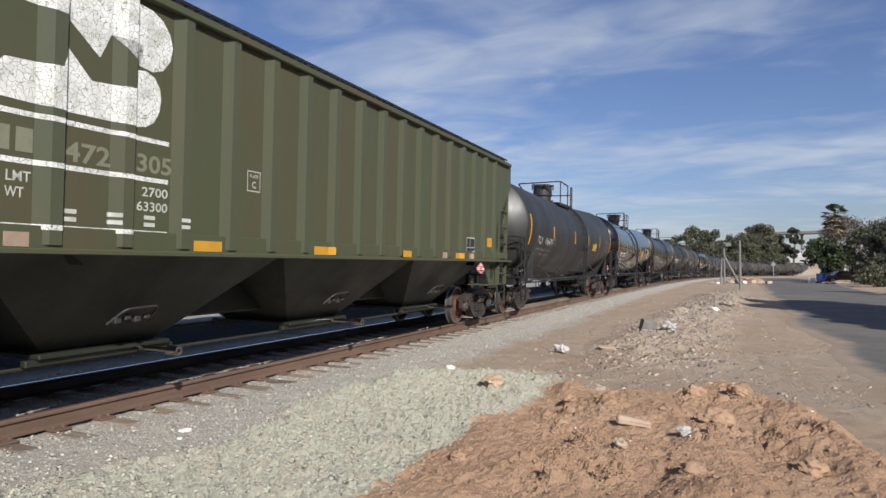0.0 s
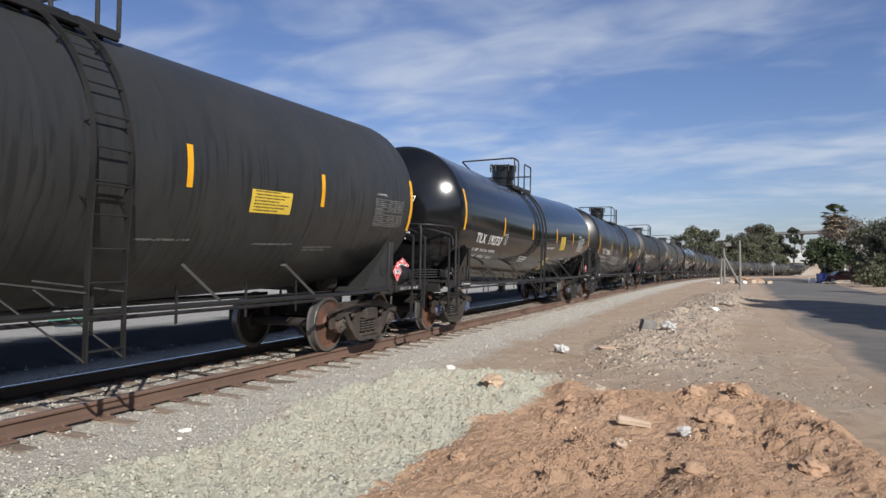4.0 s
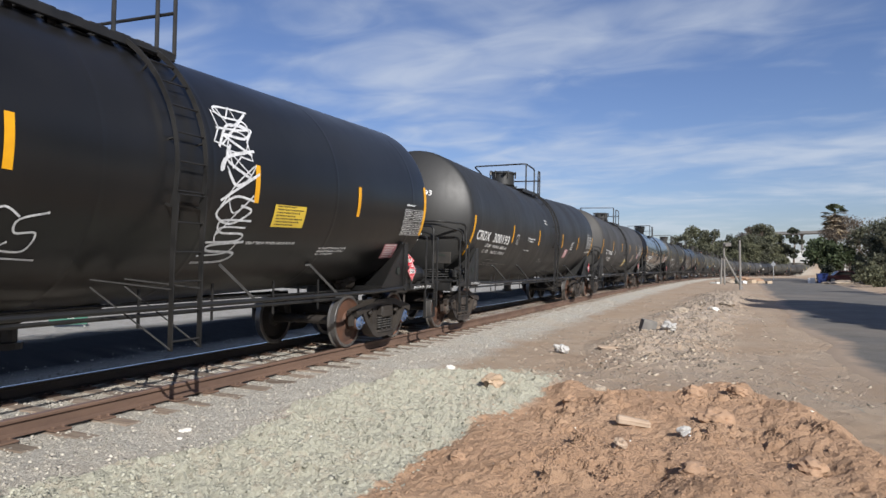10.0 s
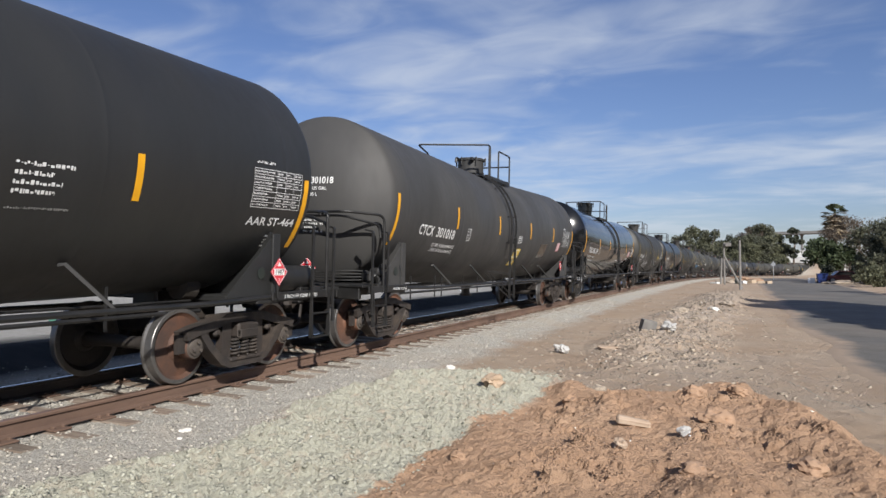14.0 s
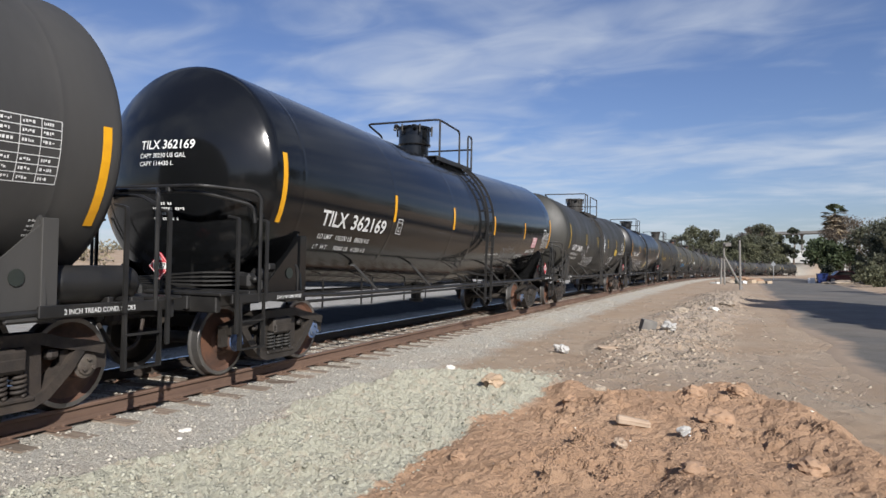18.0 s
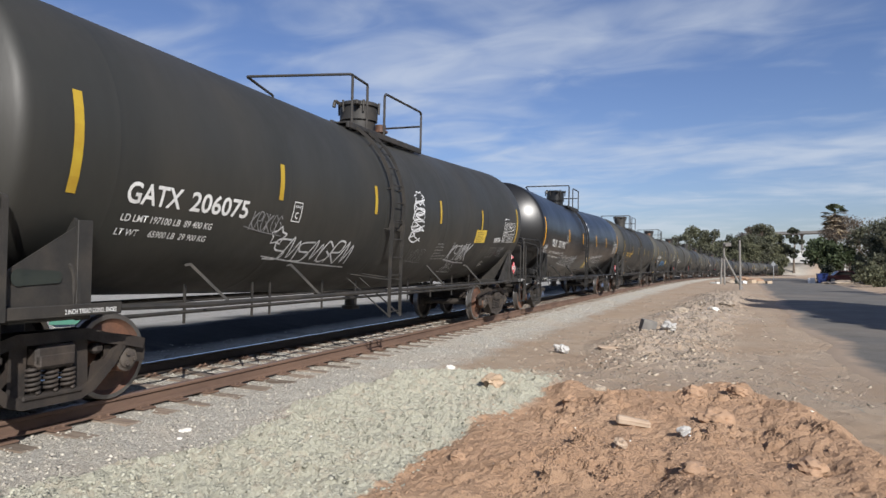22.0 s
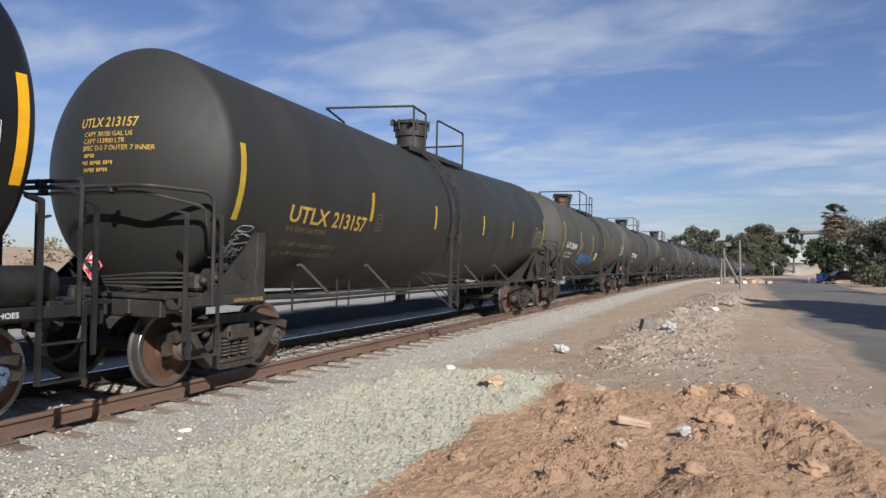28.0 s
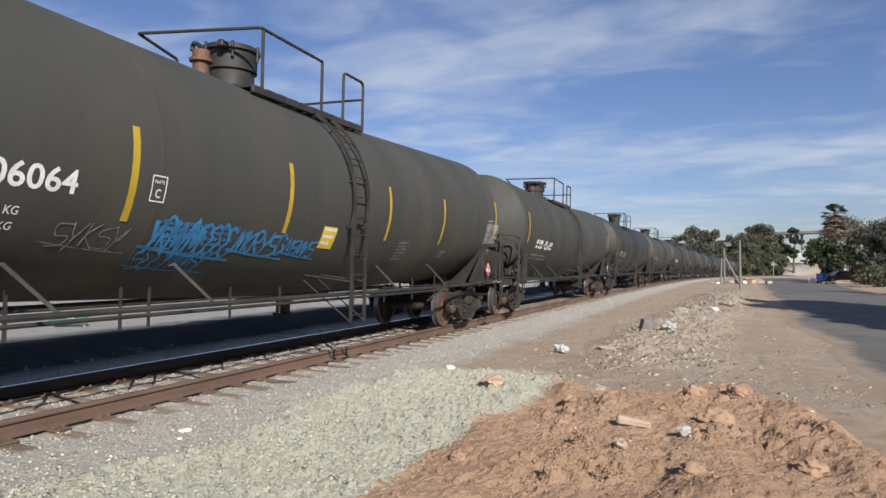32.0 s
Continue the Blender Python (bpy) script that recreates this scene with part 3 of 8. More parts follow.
    pale = blend(mid, pale, (0.39, 0.335, 0.26), 0.5, 0.75)
    brown = blend(mid, (0.395, 0.258, 0.168), (0.325, 0.208, 0.132), 0.38, 0.68)
    brown = blend(coarse, brown, (0.42, 0.293, 0.197), 0.5, 0.75)
    brown = blend(fine, brown, (0.29, 0.195, 0.13), 0.52, 0.72)
    out = blend(sep.outputs["Blue"], tan, ballast)
    out = blend(sep.outputs["Green"], out, pale)
    out = blend(sep.outputs["Red"], out, brown)
    out = blend(spots, out, (0.46, 0.42, 0.36), 0.74, 0.79)
    links.new(out, bsdf.inputs["Base Color"])
    bump = nodes.new("ShaderNodeBump")
    bump.inputs["Strength"].default_value, bump.inputs["Distance"].default_value = 1.0, 0.030
    addn = nodes.new("ShaderNodeMath")
    addn.operation = "MULTIPLY_ADD"
    addn.inputs[1].default_value = 0.8
    links.new(fine, addn.inputs[0])
    links.new(crumb, addn.inputs[2])
    links.new(addn.outputs[0], bump.inputs["Height"])
    links.new(bump.outputs[0], bsdf.inputs["Normal"])
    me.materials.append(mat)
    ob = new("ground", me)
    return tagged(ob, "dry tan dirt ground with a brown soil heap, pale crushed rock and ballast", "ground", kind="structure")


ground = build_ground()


def strip(name, left, right, ys, lift, mat, label, category):
    """A ribbon of paving laid on the land between two edges, sand lying on its margins."""
    cols = (0.0, 0.03, 0.07, 0.13, 0.22, 0.36, 0.5, 0.64, 0.78, 0.87, 0.93, 0.97, 1.0)
    n = len(cols)
    bm = bmn()
    vs, sand = [], []
    for y in ys:
        a, b = float(left(y)), float(right(y))
        wl_, wr_ = [(fbm(np.array([y * 1.0]), np.array([q]), 3.0, 111)[0] - 0.47) * 0.9 for q in (3.0, 40.0)]
        for c in cols:
            x = a + wl_ * (1 - c) + (b + wr_ * c - a) * c
            edge = 0.06 if c in (0.0, 1.0) else 0.0
            vs.append(bm.verts.new((x, y, float(land(x, y)) + lift - edge)))
            sand.append(max(0.0, 1 - min(c, 1 - c) / 0.13))
    for j in range(len(ys) - 1):
        for i in range(n - 1):
            bm.faces.new((vs[j * n + i], vs[j * n + i + 1], vs[(j + 1) * n + i + 1], vs[(j + 1) * n + i]))
    ob = part(name, bm, mat, None, smooth=True)
    ob.data.attributes.new("sand", "FLOAT", "POINT").data.foreach_set("value", sand)
    return tagged(ob, label, category, kind="structure")


def sanded(mat):
    """Lets sand lie over a paving material by its sand attribute, broken up by noise."""
    nt = mat.node_tree
    nodes, links = nt.nodes, nt.links
    bsdf = nodes["Principled BSDF"]
    old = bsdf.inputs["Base Color"].links[0].from_socket
    att = nodes.new("ShaderNodeAttribute")
    att.attribute_name = "sand"
    coord = nodes.new("ShaderNodeTexCoord")
    tex = nodes.new("ShaderNodeTexNoise")
    tex.inputs["Scale"].default_value, tex.inputs["Detail"].default_value = 1.6, 8.0
    links.new(coord.outputs["Object"], tex.inputs["Vector"])
    add = nodes.new("ShaderNodeMath")
    add.operation = "ADD"
    links.new(att.outputs["Fac"], add.inputs[0])
    links.new(tex.outputs["Fac"], add.inputs[1])
    ramp = nodes.new("ShaderNodeMapRange")
    ramp.inputs["From Min"].default_value, ramp.inputs["From Max"].default_value = 0.75, 1.25
    links.new(add.outputs[0], ramp.inputs["Value"])
    mix = nodes.new("ShaderNodeMix")
    mix.data_type = "RGBA"
    mix.inputs["B"].default_value = (0.31, 0.235, 0.17, 1)
    links.new(ramp.outputs[0], mix.inputs["Factor"])
    links.new(old, mix.inputs["A"])
    links.new(mix.outputs["Result"], bsdf.inputs["Base Color"])


sanded(M_ASPHALT)
road = strip("road", road_left, road_right, np.concatenate([np.arange(-30, 60, 0.6), np.arange(60, 170, 3.0)]), 0.035, M_ASPHALT, "worn grey asphalt road with dusty sand edges", "road")
# ---------- track ----------
RAIL_H = 0.165


def rail(lat, name, head_mat, label, side=M_RAIL):
    """One running rail: foot, web and head swept along the line."""
    prof = [(-0.068, 0), (0.068, 0), (0.068, 0.012), (0.012, 0.03), (0.009, 0.115), (0.034, 0.128), (0.036, 0.150), (0.030, RAIL_H), (-0.030, RAIL_H), (-0.036, 0.150), (-0.034, 0.128), (-0.009, 0.115), (-0.012, 0.03), (-0.068, 0.012)]
    bm = bmn()
    ss = np.concatenate([np.arange(-20, 60, 1.0), np.arange(60, 420, 4.0)])
    rings = []
    for s in ss:
        m = track_pose(s, lat, -RAIL_H)
        rings.append([bm.verts.new(m @ Vector((u, 0, v))) for u, v in prof])
    n = len(prof)
    for a, b in zip(rings, rings[1:]):
        for i in range(n):
            f = bm.faces.new((a[i], b[i], b[(i + 1) % n], a[(i + 1) % n]))
            f.material_index = 1 if i == 7 else 0
    finish(bm)
    return tagged(part(name, bm, [side, head_mat], None), label, "rail", kind="structure")


rail_near = rail(0.753, "rail", M_RUSTTOP, "brown rusted steel rail spiked to timber ties")
rail_far = rail(-0.753, "rail", M_RAILTOP, side=M_RAILDARK, label= "steel rail with a shiny worn head, its sides darkened for the train's shade")


def build_ties():
    """Timber ties under the rails, each with its plates; the far ones in one mesh."""
    bed = new("tie_row")
    tagged(bed, "row of weathered timber railway ties in ballast", "railway ties", kind="structure")
    rng = random.Random(4)
    shapes = []
    for k in range(5):
        bm = bmn()
        w = 0.21 + rng.uniform(-0.015, 0.015)
        vs = box(bm, (0, 0, 0), (2.6, w, 0.18), cut=0.012)
        for v in vs:
            v.co += Vector((rng.uniform(-0.012, 0.012), rng.uniform(-0.010, 0.010), rng.uniform(-0.006, 0.006)))
        me = bpy.data.meshes.new("tie")
        bm.to_mesh(me)
        bm.free()
        me.materials.append(M_TIE)
        shapes.append(me)
    bm = bmn()
    box(bm, (0, 0, 0), (0.36, 0.19, 0.02), cut=0.004)
    for x in (-0.10, 0.10):
        for y in (-0.055, 0.055):
            box(bm, (x, y, 0.018), (0.035, 0.03, 0.035), cut=0.006)
    plate = bpy.data.meshes.new("tie_plate")
    bm.to_mesh(plate)
    bm.free()
    plate.materials.append(M_RAIL)
    s = -3.0
    while s < 82:
        ob = new("tie", rng.choice(shapes))
        ob.parent = bed
        skew = rng.uniform(-0.03, 0.03)
        ob.matrix_local = track_pose(s, rng.uniform(-0.06, 0.09), -RAIL_H - 0.02 - 0.092 + rng.uniform(-0.006, 0.004)) @ Matrix.Rotation(skew, 4, "Z")
        if s < 45:
            for lat in (0.753, -0.753):
                p = new("tie_plate", plate)
                p.parent = bed
                p.matrix_local = track_pose(s, lat, -RAIL_H - 0.009)
        s += 0.53 + rng.uniform(-0.03, 0.03)
    bm = bmn()
    while s < 330:
        m = track_pose(s, 0, -RAIL_H - 0.11)
        box(bm, m.translation, (2.6, 0.22, 0.18), m.to_3x3())
        s += 0.54
    far = part("far_ties", bm, M_TIE, bed)
    tagged(far, "weathered ties farther along the line", kind="stuff")


def scatter(name, label, mat, count, area, size, seed, keep=None, sink=0.25, flat=0.7, rare=6.0):
    """Many small broken stones lying on the land, in one mesh."""
    rng = np.random.default_rng(seed)
    x0, x1, y0, y1 = area
    xs, ys = rng.uniform(x0, x1, count * 3), y0 + (y1 - y0) * rng.random(count * 3) ** 1.7
    if keep is not None:
        ok = rng.random(count * 3) < keep(xs, ys)
        xs, ys = xs[ok], ys[ok]
    xs, ys = xs[:count], ys[:count]
    n = len(xs)
    r = size[0] + (size[1] - size[0]) * rng.random(n) ** rare
    cube = np.array([(x, y, z) for x in (-1, 1) for y in (-1, 1) for z in (-1, 1)], float) * 0.62
    tris = np.array([(0, 1, 3), (0, 3, 2), (4, 6, 7), (4, 7, 5), (0, 4, 5), (0, 5, 1), (2, 3, 7), (2, 7, 6), (0, 2, 6), (0, 6, 4), (1, 5, 7), (1, 7, 3)])
    v = cube[None] * (1 + rng.uniform(-0.6, 0.6, (n, 8, 3)))
    v[:, :, 2] *= flat
    a = rng.uniform(0, 6.283, n)
    b = rng.uniform(-0.5, 0.5, n)
    ca, sa, cb, sb = np.cos(a)[:, None], np.sin(a)[:, None], np.cos(b)[:, None], np.sin(b)[:, None]
    x, y, z = v[:, :, 0], v[:, :, 1], v[:, :, 2]
    x, z = x * cb + z * sb, -x * sb + z * cb
    x, y = x * ca - y * sa, x * sa + y * ca
    gz = land(xs, ys)
    co = np.stack([xs[:, None] + x * r[:, None], ys[:, None] + y * r[:, None], gz[:, None] + (z + flat * 0.62 - sink) * r[:, None]], -1).reshape(-1, 3)
    f = (tris[None] + (np.arange(n) * 8)[:, None, None]).reshape(-1, 3)
    me = bpy.data.meshes.new(name)
    me.vertices.add(len(co))
    me.vertices.foreach_set("co", co.ravel())
    me.loops.add(f.size)
    me.loops.foreach_set("vertex_index", f.ravel())
    me.polygons.add(len(f))
    me.polygons.foreach_set("loop_start", np.arange(0, f.size, 3))
    me.update(calc_edges=True)
    me.materials.append(mat)
    return tagged(new(name, me), label, "stones", kind="stuff")


def on_ballast(x, y):
    u = across(x, y)
    a = np.abs(u)
    return step(3.1, 1.9, a + (fbm(x, y, 0.8, 91) - 0.5)) * np.where(np.abs(a - 0.753) < 0.09, 0, 1) * (1 - 0.75 * chips(x, y))


scatter("ballast_stones", "grey crushed ballast stones along the track", M_BALLAST, 34000, (-10.2, -3.4, 2.2, 34), (0.008, 0.026), 11, on_ballast)
scatter("crushed_rock", "pale green-grey crushed rock heaped beside the track", M_CHIPS, 13000, (-5.6, -1.6, 3.2, 12.5), (0.005, 0.028), 12, lambda x, y: chips(x, y) * (1 - heap(x, y)), 0.72, 0.75, 3.0)
scatter("soil_clods", "orange-brown clods of dug soil", M_CLOD, 36000, (-3.2, 2.9, 3.4, 10.4), (0.003, 0.017), 13, lambda x, y: heap(x, y) * (0.2 + 0.8 * step(0.47, 0.62, fbm(x, y, 0.75, 33, 3))), 0.62, 0.8, 4.0)
rough_patch = lambda x, y: step(0.5, 0.62, fbm(x, y, 2.2, 95))
beside_road = lambda x, y: step(road_left(y) + 0.2, road_left(y) - 0.6, x) * (1 - heap(x, y)) * (1 - chips(x, y))
scatter("rubble_stones", "tan and grey broken rubble heaped on the ridge", M_RUBBLE, 11000, (-4.0, 2.2, 10.0, 48), (0.006, 0.055), 14, lambda x, y: np.clip(0.05 + 0.9 * ridge(x, y), 0, 1) * beside_road(x, y), 0.5, 0.7, 4.0)
scatter("gravel_stones", "small tan and grey gravel strewn on the dirt", M_RUBBLE, 9000, (-4.6, 2.4, 4.0, 24), (0.003, 0.024), 19, lambda x, y: np.clip(0.15 + 0.5 * rough_patch(x, y), 0, 1) * beside_road(x, y), 0.5)
scatter("white_chippings", "scattered white chips of broken concrete", M_WHITE, 420, (-5.4, 2.0, 3.0, 40), (0.004, 0.024), 15, lambda x, y: 0.15 + 0.8 * ridge(x, y))
# ---------- rolling stock ----------
R, ZC, HALF = 1.535, 2.64, 7.45
BOGIE = 6.72


DIP = 0.19


def dip(y):
    """The barrel slopes down from both ends to its middle."""
    return DIP * max(0.0, 1 - abs(y) / HALF)


def on_tank(y, arc, off=0.004):
    """A point on the near flank: arc is measured up the shell from its middle height."""
    a = arc / R
    return Vector(((R + off) * math.cos(a), y, ZC - dip(y) + (R + off) * math.sin(a)))


def arc_of(z):
    return R * math.asin(max(-1, min(1, (z - ZC) / R)))


def dish(r):
    """How far a head stands out at r from the axis: a shallow crown turned over a tight knuckle."""
    r, knuckle, crown = min(r, R), 0.12 * R, 1.5 * R
    turn = math.asin((R - knuckle) / (crown - knuckle))
    if r > crown * math.sin(turn):
        return math.sqrt(max(0.0, knuckle ** 2 - (r - R + knuckle) ** 2))
    return math.sqrt(crown ** 2 - r ** 2) - (crown - knuckle) * math.cos(turn)


def on_head(x, z, off=0.004):
    """A point on the front head."""
    return Vector((x, -(HALF + dish(math.hypot(x, z - ZC))) - off, z))


def letters(text, size, bold=0.0, slant=0.0, space=1.0):
    """Flat mesh of a line of writing, as (verts, faces), starting at the origin."""
    cu = bpy.data.curves.new("writing", "FONT")
    cu.body, cu.size, cu.offset, cu.shear, cu.space_character = text, size, bold * size, slant, space
    cu.resolution_u = 3
    ob = new("writing", cu)
    me = bpy.data.meshes.new_from_object(ob.evaluated_get(bpy.context.evaluated_depsgraph_get()))
    bpy.data.objects.remove(ob)
    bpy.data.curves.remove(cu)
    bm = bmn()
    bm.from_mesh(me)
    bpy.data.meshes.remove(me)
    if len(bm.verts) == 0:
        return bm
    lo, hi = min(v.co.y for v in bm.verts), max(v.co.y for v in bm.verts)
    cuts = max(0, int((hi - lo) / 0.09))
    for i in range(cuts):
        z = lo + (hi - lo) * (i + 1) / (cuts + 1)
        bmesh.ops.bisect_plane(bm, geom=bm.verts[:] + bm.edges[:] + bm.faces[:], plane_co=(0, z, 0), plane_no=(0, 1, 0))
    return bm


def written(bm, mat, parent, big):
    """Links writing: tall characters one by one, small print as one part."""
    if not big:
        return tagged(part("lettering", bm, mat, parent), kind="stuff")
    left = set(bm.verts)
    groups = []
    while left:
        todo, group = [left.pop()], []
        while todo:
            v = todo.pop()
            group.append(v)
            for e in v.link_edges:
                o = e.other_vert(v)
                if o in left:
                    left.discard(o)
                    todo.append(o)
        groups.append(group)
    ob = None
    for group in sorted(groups, key=lambda g: g[0].co.y):
        one = bmn()
        copy_of = {v: one.verts.new(v.co) for v in group}
        for f in {f for v in group for f in v.link_faces}:
            one.faces.new([copy_of[v] for v in f.verts])
        ob = part("letter", one, mat, parent)
    bm.free()
    return ob


def flank_text(text, y, z, height, width, mat, parent, bold=0.012, name="lettering", label=""):
    """Writing on the near flank: starts at y, stands at z, has the given cap height and total width."""
    bm = letters(text, height / 0.70, bold)
    hi = max(v.co.x for v in bm.verts)
    k = width / hi
    a0 = arc_of(z)
    for v in bm.verts:
        v.co = on_tank(y + v.co.x * k, a0 + v.co.y)
    return written(bm, mat, parent, height > 0.16)


def head_text(text, x, z, height, width, mat, parent, bold=0.012):
    bm = letters(text, height / 0.70, bold)
    hi = max(v.co.x for v in bm.verts)
    k = width / hi
    for v in bm.verts:
        v.co = on_head(x + v.co.x * k, z + v.co.y)
    bmesh.ops.triangulate(bm, faces=bm.faces)
    return written(bm, mat, parent, height > 0.09)


def flank_patch(bm, y0, y1, a0, a1, off=0.004, lean=0.0, n=6):
    """A sheet on the near flank between two arcs; lean shifts its top along the car."""
    rows = []
    for i in range(n + 1):
        u = i / n
        a = a0 + (a1 - a0) * u
        rows.append([bm.verts.new(on_tank(y0 + lean * u, a, off)), bm.verts.new(on_tank(y1 + lean * u, a, off))])
    for p, q in zip(rows, rows[1:]):
        bm.faces.new((p[0], p[1], q[1], q[0]))


def ribbon(bm, pts, width, place):
    """A painted stroke of even width through (u, v) points, laid on a surface by place(u, v)."""
    pts = [Vector(p) for p in pts]
    prev = None
    for i, p in enumerate(pts):
        d = pts[min(i + 1, len(pts) - 1)] - pts[max(i - 1, 0)]
        d = d.normalized() if d.length > 1e-6 else Vector((1, 0))
        n = Vector((-d.y, d.x)) * width * 0.5
        cur = (bm.verts.new(place(*(p + n))), bm.verts.new(place(*(p - n))))
        if prev:
            bm.faces.new((prev[0], prev[1], cur[1], cur[0]))
        prev = cur


def smooth_path(pts, n=5):
    """Catmull-Rom through the points."""
    pts = [Vector(p) for p in pts]
    out = []
    for i in range(len(pts) - 1):
        a, b, c, d = pts[max(i - 1, 0)], pts[i], pts[i + 1], pts[min(i + 2, len(pts) - 1)]
        for j in range(n):
            t = j / n
            out.append(0.5 * (2 * b + (c - a) * t + (2 * a - 5 * b + 4 * c - d) * t * t + (3 * b - a - 3 * c + d) * t**3))
    return out + [pts[-1]]


def scrawl(parent, y0, y1, z0, z1, count, width, mat, seed, upright=True, label=""):
    """A sprayed tag: a row of looping strokes without meaning."""
    rng = random.Random(seed)
    bm = bmn()
    a0, a1 = arc_of(z0), arc_of(z1)
    h = a1 - a0
    place = lambda u, v: on_tank(u, v, 0.006 + 0.002 * rng.random())
    for i in range(count):
        c = y0 + (y1 - y0) * (i + 0.5) / count if upright else (y0 + y1) / 2
        w = (y1 - y0) / count * 0.62 if upright else (y1 - y0) * 0.5
        b = a0 if upright else a0 + h * i / count
        t = h if upright else h / count * 1.3
        kind = rng.randrange(7)
        if kind == 0:
            p = [(-1, 0), (-0.5, 1), (0, 0.1), (0.5, 0.9), (1, -0.05)]
        elif kind == 1:
            p = [(0.8, 0.9), (-0.7, 0.8), (-0.6, 0.45), (0.7, 0.4), (0.6, 0.0), (-0.9, -0.05)]
        elif kind == 2:
            p = [(-0.8, 0), (-0.6, 1), (0.5, 0.95), (0.4, 0.5), (-0.6, 0.45), (0.9, -0.1)]
        elif kind == 3:
            p = [(0.7, 0.75), (-0.4, 0.95), (-0.8, 0.3), (0.1, -0.05), (0.8, 0.35), (0.1, 0.55)]
        elif kind == 4:
            p = [(-0.9, 0.95), (-0.1, 0.4), (0.8, 1.0), (-0.1, 0.4), (-0.6, -0.2)]
        elif kind == 5:
            p = [(-0.7, 1.05), (-0.7, 0.0), (-0.65, 0.5), (0.7, 0.95), (-0.6, 0.45), (0.9, -0.1)]
        else:
            p = [(0.8, 0.8), (0.0, 1.0), (-0.8, 0.75), (-0.2, 0.5), (-0.9, 0.2), (0.0, -0.1), (0.9, 0.2)]
        pts = [(c + u * w + v * w * 0.4 + rng.uniform(-0.12, 0.12) * w, b + t * (v * 0.9 + 0.05 + rng.uniform(-0.06, 0.06))) for u, v in p]
        ribbon(bm, smooth_path(pts), width * rng.uniform(0.8, 1.2), place)
    if upright:
        ribbon(bm, smooth_path([(y0 - 0.1, a0 + h * 0.15), (y0 + (y1 - y0) * 0.4, a0 - h * 0.02), (y1 + 0.1, a0 - h * 0.15)]), width * 0.9, place)
    return part("sprayed_tag", bm, mat, parent, label)


def spiked(parent, y0, y1, z0, z1, width, mat, seed):
    """A sprayed star or crown: a closed zigzag of quick strokes."""
    rng = random.Random(seed)
    bm = bmn()
    a0, a1 = arc_of(z0), arc_of(z1)
    n = 5 + seed % 3
    pts = []
    for k in range(2 * n + 1):
        u = math.pi * k / n + 0.3
        r = 0.5 if k % 2 == 0 else 0.5 * rng.uniform(0.5, 0.75)
        pts.append(((y0 + y1) / 2 + (y1 - y0) * r * math.cos(u), (a0 + a1) / 2 + (a1 - a0) * r * math.sin(u)))
    ribbon(bm, pts, width, lambda u, v: on_tank(u, v, 0.007))
    return part("sprayed_tag", bm, mat, parent)


def data_table(parent, y0, y1, z0, z1, mat, seed, rows=7):
    """White ruled inspection table with unreadable entries as bars."""
    rng = random.Random(seed)
    bm = bmn()
    a0, a1 = arc_of(z0), arc_of(z1)
    t = 0.007
    cols = [0, 0.46, 0.64, 0.82, 1.0]
    for i in range(rows + 1):
        a = a0 + (a1 - a0) * i / rows
        flank_patch(bm, y0, y1, a - t / 2, a + t / 2, 0.005, n=1)
    for c in cols:
        y = y0 + (y1 - y0) * c
        flank_patch(bm, y - t / 2, y + t / 2, a0, a1, 0.005)
    for i in range(rows):
        a = a0 + (a1 - a0) * (i + 0.5) / rows
        h = (a1 - a0) / rows * 0.17
        for j in range(4):
            if i in (3,) and j:
                continue
            ya, yb = y0 + (y1 - y0) * cols[j], y0 + (y1 - y0) * cols[j + 1]
            u, stop = ya + 0.02, ya + 0.02 + (yb - ya - 0.05) * rng.uniform(0.55, 0.95)
            while u < stop:
                d = rng.uniform(0.012, 0.038)
                flank_patch(bm, u, u + d * 0.66, a - h * rng.choice((1, 1, 0.3)), a + h * rng.choice((1, 1, 0.4)), 0.005, n=1)
                u += d
    return tagged(part("inspection_table", bm, mat, parent), kind="stuff")


def bars(parent, y, z, widths, height, gap, mat, name="small_print"):
    """Lines of unreadable small print as broken bars."""
    rng = random.Random(int(y * 100) + int(z * 10))
    bm = bmn()
    a = arc_of(z)
    for w in widths:
        u = y
        while u < y + w:
            d = min(rng.uniform(0.45, 1.3) * height, y + w - u)
            low = a - height * rng.choice((1.0, 1.0, 0.9, 0.6))
            flank_patch(bm, u, u + d * 0.70, low, a - height * rng.choice((0.0, 0.0, 0.1, 0.45)), 0.005, n=1)
            u += d
        a -= height + gap
    return tagged(part(name, bm, mat, parent), kind="stuff")


